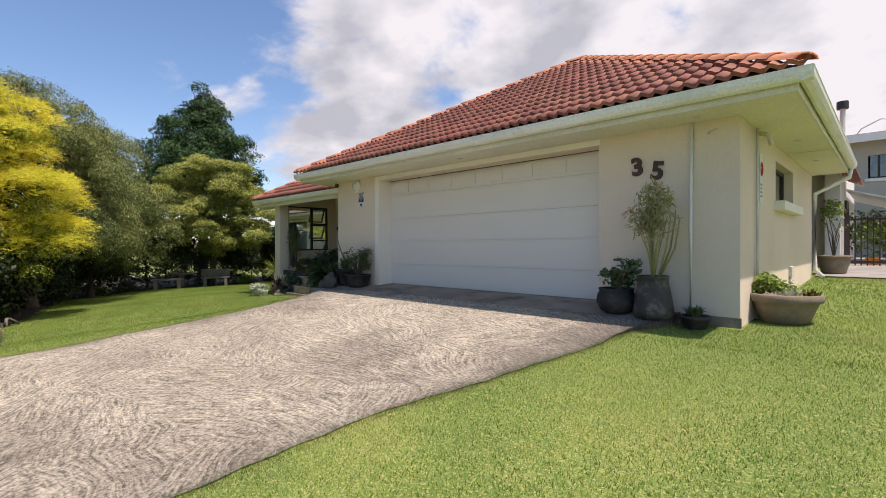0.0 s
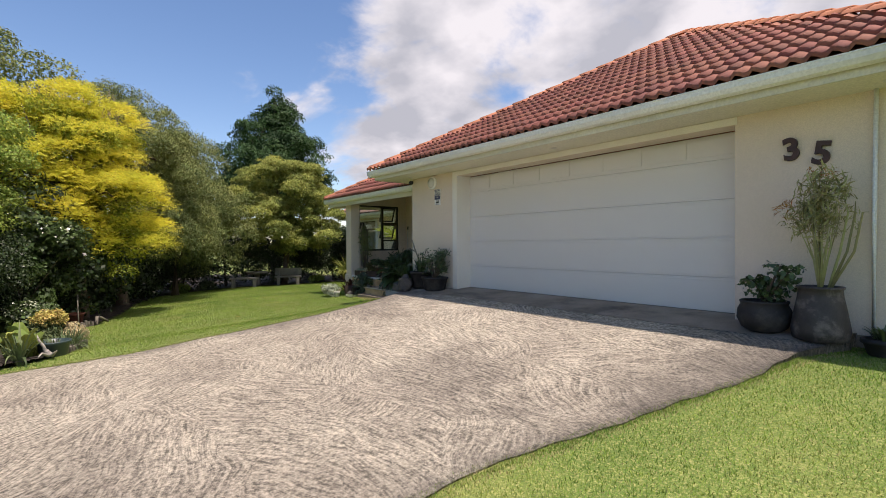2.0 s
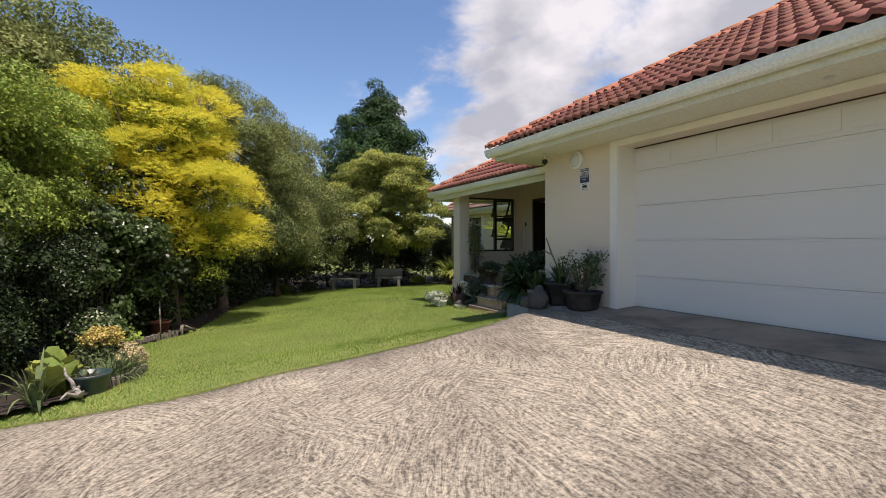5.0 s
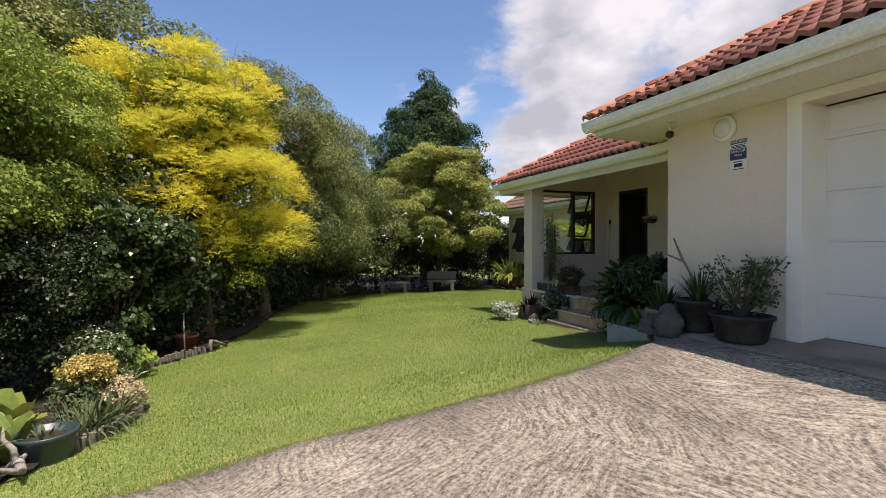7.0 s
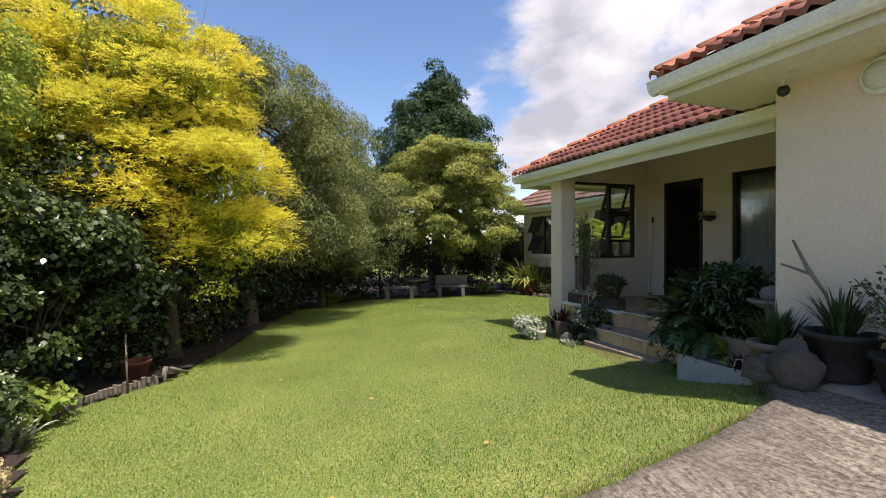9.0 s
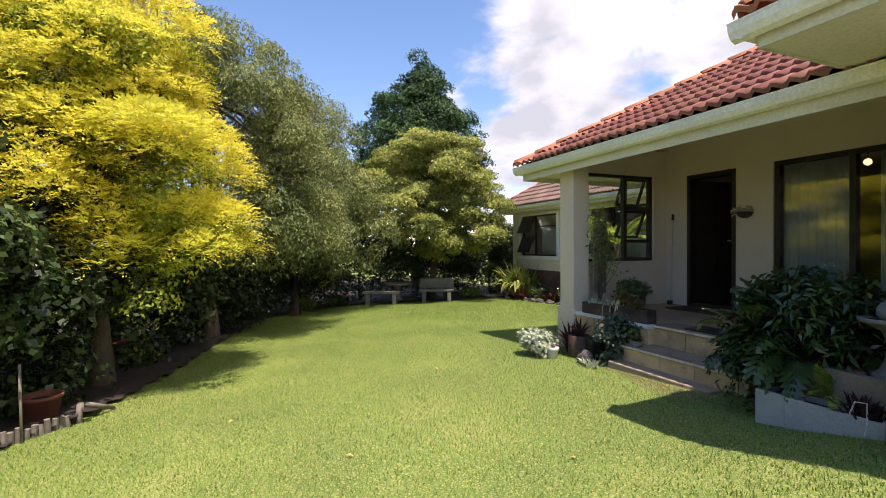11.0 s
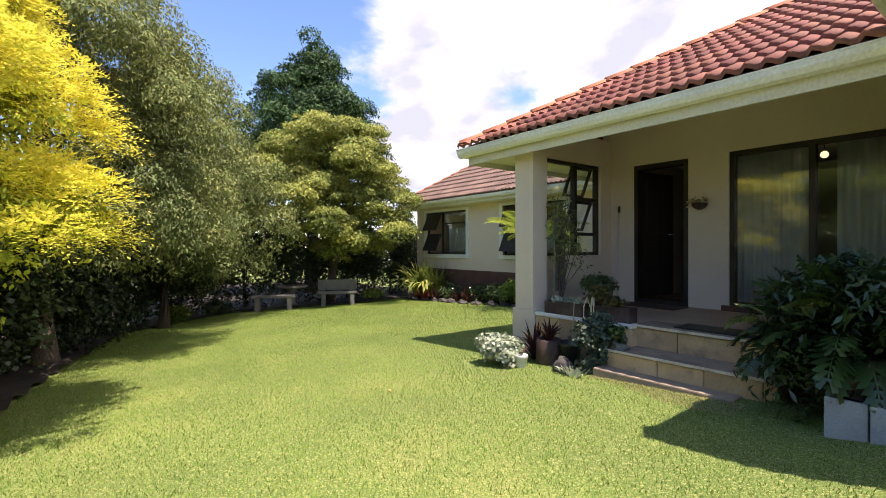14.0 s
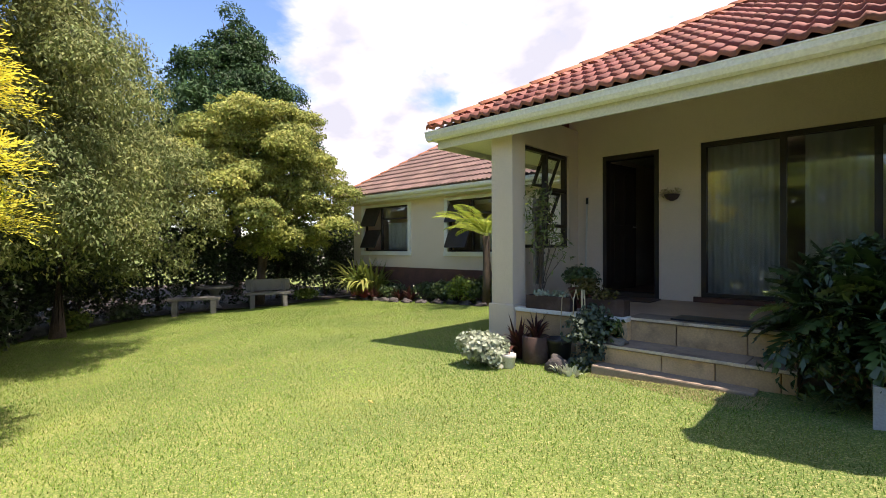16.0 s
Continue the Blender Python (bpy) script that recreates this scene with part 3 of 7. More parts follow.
# main roof over the porch: one hip to the west, a valley against the garage roof
px0, py, pz = EP["x0"] + 0.05, EP["y"] + 0.05, EP["z"] + 0.02
rise = 5.4
valley = lambda d: gx0 + (d + (pz - gzz) / SLOPE)
roof_p = deck("roof", [(px0, py, pz), (-9.3, py, pz), (valley(rise), py + rise, pz + rise * SLOPE), (px0 + rise, py + rise, pz + rise * SLOPE)], M_TILE)
deck("roof_slope", [(px0, py, pz), (px0 + rise, py + rise, pz + rise * SLOPE), (px0, py + 2 * rise, pz)], M_TILE)
deck("porch_ceiling", [(-13.75, 6.70, 2.95), (-9.24, 6.70, 2.95), (-9.24, PB, 2.95 + (PB - 6.7) * 0.5), (-13.75, PB, 2.95 + (PB - 6.7) * 0.5)], M_SOFFIT)
# far wing
FS = 0.70
fx0, fy, fz = EF["x0"] + 0.05, EF["y"] + 0.05, EF["z"] + 0.02
frise = 3.4
roof_f = deck("roof", [(fx0, fy, fz), (-12.5, fy, fz), (-12.5, fy + frise, fz + frise * FS), (fx0 + frise, fy + frise, fz + frise * FS)], M_TILEFAR)
deck("roof_slope", [(fx0, fy, fz), (fx0 + frise, fy + frise, fz + frise * FS), (fx0, fy + 2 * frise, fz)], M_TILEFAR)

# ---- trees and hedges ----
def unit(rng, n):
    v = rng.normal(size=(n, 3))
    return v / np.linalg.norm(v, axis=1, keepdims=True)


def leaf_cloud(name, pts, out, size, aspect, material, rng, droop=0.0, upright=0.0, jitter=0.7):
    """Many small bent leaves: at pts, roughly facing along out."""
    n = len(pts)
    nrm = out + jitter * rng.normal(size=(n, 3)) + [0, 0, 0.35]
    nrm /= np.linalg.norm(nrm, axis=1, keepdims=True)
    d = rng.normal(size=(n, 3)) + [0, 0, upright - droop]
    d -= (d * nrm).sum(1, keepdims=True) * nrm
    d /= np.linalg.norm(d, axis=1, keepdims=True) + 1e-9
    s = np.cross(nrm, d)
    L = (size * rng.uniform(0.6, 1.35, n))[:, None]
    Wd = L * aspect
    V = np.stack([pts, pts + d * L * 0.45 + s * Wd + nrm * L * 0.08, pts + d * L - nrm * L * 0.12, pts + d * L * 0.45 - s * Wd + nrm * L * 0.08], 1).reshape(-1, 3)
    F = np.arange(n * 4).reshape(n, 4)
    return from_arrays(name, V, F, material)


def crown_points(rng, lobes, n, clumps, sigma, flat=1.0, inner=0.25):
    """Leaf places on the upper skins of many small billows that sit on the lobes (x, y, z, rx, ry, rz), with gaps between."""
    lobes = np.array(lobes, float)
    area = (lobes[:, 3] * lobes[:, 5] + lobes[:, 4] * lobes[:, 5] + lobes[:, 3] * lobes[:, 4])
    li = rng.choice(len(lobes), clumps, p=area / area.sum())
    u = unit(rng, clumps)
    u[:, 2] = np.where((u[:, 2] < -0.25) & (rng.random(clumps) < 0.6), -u[:, 2], u[:, 2])
    r = np.where(rng.random(clumps) < inner, rng.uniform(0.3, 0.75, clumps), rng.uniform(0.78, 1.06, clumps))
    C = lobes[li, :3] + u * lobes[li, 3:] * r[:, None]
    size = rng.uniform(0.35, 1.45, clumps) ** 1.2
    ci = rng.choice(clumps, n, p=size ** 2 / (size ** 2).sum())
    v = unit(rng, n)
    v[:, 2] = np.where((v[:, 2] < -0.1) & (rng.random(n) < 0.75), -v[:, 2], v[:, 2])
    rad = rng.uniform(0.72, 1.08, n) + 0.25 * (rng.random(n) ** 6)
    off = v * rad[:, None] * sigma * size[ci][:, None] * [1, 1, flat]
    P = C[ci] + off
    o = 0.5 * u[ci] + v
    return P, o / (np.linalg.norm(o, axis=1, keepdims=True) + 1e-9)


def limbs(base, height, girth, lobes, seed):
    rng = random.Random(seed)
    bm = bmesh.new()
    b = Vector((0, 0, -0.25))
    top = Vector((rng.uniform(-0.2, 0.2), rng.uniform(-0.2, 0.2), height))
    mid = b.lerp(top, 0.5) + Vector((rng.uniform(-0.15, 0.15), rng.uniform(-0.15, 0.15), 0))
    tube(bm, [b, b.lerp(mid, 0.15), mid, top], [girth * 1.35, girth, girth * 0.75, girth * 0.35], 10)
    for lx, ly, lz, rx, ry, rz in lobes:
        for _ in range(3):
            s = mid.lerp(top, rng.uniform(-0.4, 0.9))
            e = Vector((lx + rng.uniform(-0.7, 0.7) * rx, ly + rng.uniform(-0.7, 0.7) * ry, lz + rng.uniform(-0.4, 0.8) * rz))
            m = s.lerp(e, 0.5) + Vector((rng.uniform(-.15, .15), rng.uniform(-.15, .15), rng.uniform(0, .25)))
            tube(bm, [s, m, e], [girth * 0.33, girth * 0.2, girth * 0.05], 6)
    return bm


def tree(name, loc, label, category, lobes, n, clumps, sigma, size, aspect, leaf_mat, height, girth, seed, flat=1.0, droop=0.0, upright=0.0, inner=0.25, group=""):
    rng = np.random.default_rng(seed)
    x, y = loc
    t = thing(name, (x, y, gz(x, y)), label, category, group)
    part("trunk", limbs(t, height, girth, lobes, seed), M_BARK, t, smooth=True)
    P, o = crown_points(rng, lobes, n, clumps, sigma, flat, inner)
    part("crown", None, None, t, data=leaf_cloud("crown", P, o, size, aspect, leaf_mat, rng, droop, upright))
    return t


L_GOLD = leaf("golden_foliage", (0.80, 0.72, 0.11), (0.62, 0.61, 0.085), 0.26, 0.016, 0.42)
L_GOLDGREEN = leaf("shade_olive_foliage", (0.42, 0.45, 0.045), (0.22, 0.27, 0.035), 0.35, 0.02, 0.3)
L_GREY = leaf("grey_green_foliage", (0.25, 0.285, 0.10), (0.125, 0.165, 0.06), 0.4, 0.025, 0.25)
L_PINE = leaf("dark_conifer_foliage", (0.055, 0.115, 0.035), (0.026, 0.06, 0.024), 0.45, 0.015, 0.1)
L_OLIVE = leaf("yellowish_green_foliage", (0.34, 0.36, 0.085), (0.155, 0.20, 0.052), 0.4, 0.025, 0.3)
L_MID = leaf("mid_green_foliage", (0.285, 0.37, 0.068), (0.135, 0.20, 0.04), 0.4, 0.025, 0.25)
# hedge green taken almost to black, deep shade included in the colour
L_SHADE = leaf("shade_dark_hedge_foliage", (0.035, 0.06, 0.02), (0.018, 0.035, 0.012), 0.45, 0.015, 0.12, 0.4, 0.35)
L_DARK = leaf("dark_glossy_foliage", (0.085, 0.13, 0.04), (0.045, 0.08, 0.025), 0.45, 0.015, 0.15, 0.28, 0.5)


def spray_cloud(name, rng, lobes, clumps, sprays, radius, length, size, aspect, material, leaflets=7):
    """Plumes: every billow on the lobes carries feathery sprays that leave it outwards and nod at the tip."""
    lobes = np.array(lobes, float)
    area = lobes[:, 3] * lobes[:, 5] + lobes[:, 4] * lobes[:, 5] + lobes[:, 3] * lobes[:, 4]
    li = rng.choice(len(lobes), clumps, p=area / area.sum())
    u = unit(rng, clumps)
    u[:, 2] = np.where(u[:, 2] < -0.3, -u[:, 2], u[:, 2])
    C = lobes[li, :3] + u * lobes[li, 3:] * rng.uniform(0.75, 1.08, clumps)[:, None]
    R = radius * rng.uniform(0.45, 1.35, clumps)
    ci = rng.choice(clumps, clumps * sprays, p=R ** 2 / (R ** 2).sum())
    n = len(ci)
    v = unit(rng, n)
    v[:, 2] = np.where(v[:, 2] < -0.15, -v[:, 2], v[:, 2])
    start = C[ci] + v * (R[ci] * rng.uniform(0.55, 0.95, n))[:, None] * [1, 1, 0.62]
    d = v + 0.5 * u[ci] + 0.3 * rng.normal(size=(n, 3)) + [0, 0, 0.15]
    d /= np.linalg.norm(d, axis=1, keepdims=True)
    side = np.cross(d, [0, 0, 1.0]); side /= np.linalg.norm(side, axis=1, keepdims=True) + 1e-9
    up = np.cross(side, d)
    ln = length * rng.uniform(0.6, 1.3, n)
    V = []
    for k in range(leaflets):
        t = (k + 0.5) / leaflets
        p = start + d * (ln * t)[:, None] - np.array([0, 0, 1.0]) * (ln * 0.45 * t * t)[:, None]
        sg = (-1) ** k
        e = d * 0.75 + side * sg * 0.7 - np.array([0, 0, 0.25 * t]) + 0.18 * rng.normal(size=(n, 3))
        e /= np.linalg.norm(e, axis=1, keepdims=True)
        w = np.cross(up, e) * (size * aspect)
        s2 = (size * rng.uniform(0.7, 1.3, n))[:, None]
        V.append(np.stack([p, p + e * s2 * 0.5 + w, p + e * s2, p + e * s2 * 0.5 - w], 1))
    V = np.concatenate(V).reshape(-1, 3)
    return from_arrays(name, V, np.arange(len(V)).reshape(-1, 4), material), C


def golden_tree():
    x, y = -15.3, 0.5
    lobes = [(0.4, 0.85, 1.9, 1.1, 0.95, 0.6), (0.3, 0.75, 2.95, 1.3, 0.95, 0.65), (0.1, 0.0, 4.1, 1.4, 1.25, 0.8), (0.3, -0.8, 2.9, 1.3, 1.2, 0.7), (0.2, -0.6, 4.95, 1.0, 1.0, 0.55), (0.2, 0.45, 4.6, 1.0, 0.8, 0.5),
             (-0.7, 0.0, 3.5, 1.4, 1.4, 1.2), (0.0, -1.7, 4.35, 1.0, 1.0, 0.75), (-0.4, -2.0, 4.8, 0.7, 0.7, 0.45), (0.9, -0.5, 2.3, 0.95, 0.85, 0.45), (0.6, 0.5, 1.55, 0.8, 0.8, 0.35), (0.9, -1.1, 3.5, 1.0, 0.9, 0.5), (-0.2, -1.9, 3.4, 1.1, 1.0, 0.75)]
    t = thing("golden_tree", (x, y, gz(x, y)), "bushy golden-leaved tree with drooping feathery sprays", "tree")
    part("trunk", limbs(t, 4.9, 0.16, lobes, 11), M_BARK, t, smooth=True)
    rng = np.random.default_rng(11)
    me, C = spray_cloud("crown", rng, lobes, 330, 84, 0.38, 0.19, 0.056, 0.20, L_GOLD)
    part("crown", None, None, t, data=me)
    # inner leaves are greener; their olive also puts the crown's shade into colour
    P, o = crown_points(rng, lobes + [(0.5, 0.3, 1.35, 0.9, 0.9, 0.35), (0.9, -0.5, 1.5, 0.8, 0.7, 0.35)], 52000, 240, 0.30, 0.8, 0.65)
    part("inner_foliage", None, None, t, "greener inner leaves, olive colour carrying the crown's shade", data=leaf_cloud("inner_foliage", P - [0, 0, 0.18], o, 0.06, 0.28, L_GOLDGREEN, rng, 1.0))
    twigs = bmesh.new()
    tr2 = random.Random(6)
    for k in range(22):
        bx0, by0 = (0.2 + tr2.uniform(-.3, .3), -0.5 + tr2.uniform(-.5, .5)) if k % 2 else (0.2 + tr2.uniform(-.3, .3), 0.45 + tr2.uniform(-.3, .3))
        z0 = 4.7
        tip = Vector((bx0 + tr2.uniform(-.3, .3), by0 + tr2.uniform(-.3, .3), z0 + tr2.uniform(0.6, 1.15)))
        tube(twigs, [(bx0, by0, z0), Vector((bx0, by0, z0)).lerp(tip, 0.5) + Vector((tr2.uniform(-.08, .08), tr2.uniform(-.08, .08), 0)), tip], [0.014, 0.009, 0.003], 5)
    part("bare_twigs", twigs, M_WEATHERED, t, "pale bare twigs standing out of the top")


M_WEATHERED = mat("pale_dead_twig", (0.34, 0.28, 0.21), 0.9, (0.24, 0.2, 0.15), 5, 40, 0.2)
golden_tree()
tree("weeping_tree", (-18.9, 1.6), "tall grey-green weeping tree with fine leaves", "tree",
     [(0, 0.1, 5.1, 1.6, 1.7, 1.7), (0.3, 1.6, 3.3, 1.4, 1.2, 1.4), (0.2, -0.9, 5.0, 1.4, 1.4, 1.6), (-0.2, 1.4, 4.5, 1.0, 1.0, 1.1), (0.3, 1.1, 2.5, 1.4, 1.6, 1.1)],
     120000, 380, 0.33, 0.075, 0.17, L_GREY, 5.6, 0.18, 12, droop=1.7, inner=0.25)
tree("weeping_tree", (-22.4, 3.6), "grey-green weeping tree with a thinner crown", "tree",
     [(0, 0, 4.0, 1.6, 1.7, 1.7), (0.2, 1.2, 2.7, 1.5, 1.7, 1.6), (0, 0.3, 5.4, 1.2, 1.3, 1.1), (0.6, 0.2, 2.2, 1.3, 1.6, 1.0)],
     70000, 300, 0.36, 0.085, 0.19, L_GREY, 5.0, 0.14, 22, droop=1.3, inner=0.25)
tree("round_tree", (-24.3, 8.75), "broad round-headed tree with yellowish-green leaves", "tree",
     [(0, 0, 4.4, 2.3, 2.3, 1.6), (0.7, -1.5, 3.0, 1.6, 1.7, 1.4), (0.7, 1.2, 3.3, 1.4, 1.4, 1.6), (1.3, 0.0, 2.4, 1.5, 1.9, 0.9), (0.1, 0.9, 5.2, 1.2, 1.2, 0.8), (0.3, -0.9, 5.4, 1.0, 1.0, 0.7)],
     120000, 260, 0.40, 0.085, 0.32, L_OLIVE, 4.2, 0.17, 13, inner=0.15, flat=0.55)
tree("conifer", (-29.2, 10.0), "dark green pyramidal conifer towering behind the hedge", "tree",
     [(0, 0, 10.2, 0.5, 0.6, 1.1), (0, 0.3, 9.3, 1.1, 1.3, 1.0), (0.1, -0.4, 8.4, 1.7, 2.0, 1.0), (0.2, 0.5, 7.5, 2.2, 2.4, 1.0), (0.2, -0.6, 6.6, 2.6, 2.8, 1.1), (0.2, 0.2, 5.7, 3.0, 3.1, 1.2), (0, 0, 4.5, 3.1, 3.4, 1.3)],
     105000, 620, 0.40, 0.14, 0.2, L_PINE, 10.8, 0.3, 14, flat=0.85, upright=1.2, inner=0.12)
tree("leafy_tree", (-11.9, -1.9), "mid-green leafy tree standing in the bed", "tree",
     [(0.2, 0.1, 2.7, 1.5, 1.4, 1.0), (0.9, 0.0, 2.3, 1.3, 1.1, 0.8), (-0.6, 0.4, 3.3, 1.3, 1.2, 0.7), (0.7, -0.4, 3.5, 1.3, 1.3, 0.7), (-0.9, 0.5, 2.7, 1.0, 0.8, 0.7), (2.0, -0.6, 2.4, 1.1, 1.1, 1.1), (-0.5, 0.8, 2.0, 0.9, 0.5, 0.5), (0.7, 0.7, 2.0, 0.8, 0.5, 0.45)],
     135000, 250, 0.34, 0.052, 0.3, L_MID, 3.3, 0.16, 15, inner=0.2, flat=0.7)
tree("leafy_tree", (-17.0, -2.2), "tall grey-green leafy tree behind the golden tree", "tree",
     [(0, 0, 4.4, 2.0, 2.0, 2.0), (0.3, 0.8, 5.9, 1.5, 1.5, 1.4), (0.4, -1.0, 6.5, 1.5, 1.5, 1.4), (1.4, -0.6, 4.8, 1.5, 1.5, 1.6), (2.2, -1.6, 5.6, 1.4, 1.4, 1.6), (1.8, -2.0, 3.6, 1.6, 1.4, 1.6)],
     75000, 340, 0.38, 0.085, 0.26, L_GREY, 5.8, 0.2, 16, inner=0.25)
tree("camellia", (-13.2, -0.5), "dark glossy-leaved camellia bush", "bush",
     [(0, 0, 1.6, 1.0, 0.9, 0.85), (0.5, -0.1, 0.95, 0.8, 0.7, 0.6), (-0.6, 0.1, 1.2, 0.8, 0.8, 0.7), (0.1, 0.2, 1.75, 0.8, 0.8, 0.4)],
     34000, 150, 0.24, 0.075, 0.36, L_DARK, 1.6, 0.05, 17, inner=0.2)
# dense understorey along the boundary, bush by bush; deep shade put into near-black leaves
hr = random.Random(21)
HEDGE = ((-8.9, -2.6), (-10.4, -2.9), (-9.9, -1.75), (-11.0, -1.55), (-12.2, -1.45), (-14.3, -0.25), (-14.5, -0.9), (-16.2, -0.4), (-17.8, 0.2), (-19.4, 0.6), (-21.0, 1.2), (-22.7, 2.0), (-24.4, 3.0), (-25.3, 4.3), (-25.5, 6.3), (-26.0, 8.0), (-26.0, 10.2), (-25.9, 12.2), (-27.4, 13.4))
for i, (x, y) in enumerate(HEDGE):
    # near ones are small fillers added to darken the foot of the bed
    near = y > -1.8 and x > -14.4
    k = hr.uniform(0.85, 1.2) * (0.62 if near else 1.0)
    tree("hedge_bush", (x, y), "dense boundary bush, its green leaves coloured near black for deep shade", "bush",
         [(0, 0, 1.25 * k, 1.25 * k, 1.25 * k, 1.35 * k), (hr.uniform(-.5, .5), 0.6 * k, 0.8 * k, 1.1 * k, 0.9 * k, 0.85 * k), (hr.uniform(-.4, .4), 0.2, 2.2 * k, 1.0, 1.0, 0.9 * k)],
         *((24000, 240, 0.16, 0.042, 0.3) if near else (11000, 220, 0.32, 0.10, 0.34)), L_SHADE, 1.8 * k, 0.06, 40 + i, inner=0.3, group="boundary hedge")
# tall trees beyond the boundary behind the walk, mirrored in the window
BACK = ((-23.5, -6.5), (-19.5, -7.5), (-15.0, -7.0), (-11.0, -8.0), (-6.5, -9.5), (-27.5, -2.0), (-29.0, 3.0))
for i, (x, y) in enumerate(BACK):
    k = hr.uniform(0.5, 0.65)
    tree("boundary_tree", (x, y), "dark green leafy tree beyond the boundary hedge", "tree",
         [(0, 0, 3.0 * k, 2.4, 2.2, 1.6 * k), (0.8, 0.5, 1.4, 2.2, 1.8, 1.3), (-0.7, 0.2, 4.0 * k, 1.8, 1.8, 1.1)],
         6000, 200, 0.45, 0.22, 0.34, L_MID, 2.6, 0.18, 70 + i, inner=0.25, group="boundary trees")

# ---- house details ----
M_METAL = mat("galvanised_conduit", (0.62, 0.60, 0.54), 0.5, (0.55, 0.53, 0.48), 3, 60, 0.05)
M_BLACK = mat("black_plastic", (0.02, 0.02, 0.022), 0.45, (0.014, 0.014, 0.015), 5, 80, 0.1)
M_NUMBER = mat("rusty_brown_iron", (0.07, 0.035, 0.035), 0.7, (0.045, 0.025, 0.028), 9, 80, 0.3)
M_WHITE = mat("white_enamel", (0.75, 0.75, 0.72), 0.4, (0.7, 0.7, 0.67), 3, 60, 0.05)
M_NAVY = mat("navy_print", (0.03, 0.035, 0.11), 0.5)
M_RED = mat("red_print", (0.45, 0.04, 0.03), 0.5)
M_LENS = mat("milky_lamp_glass", (0.62, 0.62, 0.58), 0.25, (0.56, 0.56, 0.52), 4, 40, 0.05)
M_CURTAIN = mat("white_net_curtain", (0.85, 0.85, 0.83), 0.9, (0.8, 0.8, 0.78), 2, 200, 0.1, transl=0.15)
nt = M_CURTAIN.node_tree
sheer = nt.nodes.new("ShaderNodeMixShader"); sheer.inputs[0].default_value = 0.15
clear = nt.nodes.new("ShaderNodeBsdfTransparent")
nt.links.new(nt.nodes["Material Output"].inputs[0].links[0].from_socket, sheer.inputs[1])
nt.links.new(clear.outputs[0], sheer.inputs[2]); nt.links.new(sheer.outputs[0], nt.nodes["Material Output"].inputs[0])
M_CEIL = mat("interior_ceiling", (0.6, 0.58, 0.52), 0.9)
M_LAMPGLOW = bpy.data.materials.new("lamp_glow")
M_LAMPGLOW.use_nodes = True
M_LAMPGLOW.node_tree.nodes["Principled BSDF"].inputs["Emission Color"].default_value = (1, 0.75, 0.42, 1)
M_LAMPGLOW.node_tree.nodes["Principled BSDF"].inputs["Emission Strength"].default_value = 0.9

# garage door: five ribbed sections in a plastered opening
gdoor = part("garage_door", bx(DOOR[0], DOOR[1], DP + 0.05, DP + 0.08, 0.66, DOOR[3]), M_GDOOR, house, "white sectional garage door, closed", world=True)
JOINTS = (0.70, 1.12, 1.60, 2.07, 2.55, DOOR[3])


def door_section(h, top):
    w = DOOR[1] - DOOR[0]
    bm = bx(0, w, 0.003, 0.045, 0.0015, h - 0.0015, bevel=0.003)
    return to_mesh("panel", bm, M_GDOOR)


for i, (z0, z1) in enumerate(zip(JOINTS, JOINTS[1:])):
    part("panel", None, None, gdoor, data=door_section(z1 - z0, i == 4), world=True, at=Matrix.Translation((DOOR[0], DP, z0)))
    for z in (z0 + 0.022, z1 - 0.05, z1 - 0.026):
        part("rib", bx(DOOR[0] + 0.02, DOOR[1] - 0.02, DP + 0.0005, DP + 0.008, z, z + 0.007, bevel=0.002), M_GDOOR, gdoor, world=True)
for k in range(8):
    w8 = (DOOR[1] - DOOR[0] - 0.05) / 8
    part("raised_panel", bx(DOOR[0] + 0.05 + k * w8, DOOR[0] + (k + 1) * w8 - 0.03, DP - 0.008, DP + 0.002, JOINTS[4] + 0.055, JOINTS[5] - 0.04, bevel=0.003), M_GDOOR, gdoor, world=True)
part("bottom_seal", bx(DOOR[0], DOOR[1], DP - 0.01, DP + 0.05, 0.672, 0.702), M_BLACK, gdoor, world=True)
hpart("door_surround", bx(DOOR[0] - 0.12, DOOR[0] + 0.012, GF - 0.012, DP + 0.045, 0.5, DOOR[3] + 0.003), M_BAND)
hpart("door_surround", bx(DOOR[0] - 0.12, DOOR[1] + 0.02, GF - 0.012, GF + 0.02, DOOR[3] + 0.003, DOOR[3] + 0.085), M_BAND)
apron = new("apron", sheet("apron", np.arange(-8.6, -1.95, 0.15), np.arange(5.62, 6.53, 0.1), lambda x, y: drive_z(x, y) + 0.006, M_APRON))
tagged(apron, "smoother stained concrete apron before the garage door", "apron", kind="structure")
hpart("wall_footing", bx(-1.95, GX1 + 0.012, GF - 0.014, GF + 0.02, 0.3, 0.66), M_APRON)

# side window with a deep plastered sill
w1 = hpart("window", bx(GX1 - 0.19, GX1 - 0.13, SW[0], SW[1], SW[2], SW[2] + 0.05), M_DARKWOOD, "dark timber framed garage window")
for y0, y1, z0, z1 in ((SW[0], SW[1], SW[3] - 0.05, SW[3]), (SW[0], SW[0] + 0.05, SW[2] + 0.05, SW[3] - 0.05), (SW[1] - 0.05, SW[1], SW[2] + 0.05, SW[3] - 0.05), (9.2, 9.25, SW[2] + 0.05, SW[3] - 0.05)):
    part("frame", bx(GX1 - 0.19, GX1 - 0.13, y0, y1, z0, z1), M_DARKWOOD, w1, world=True)
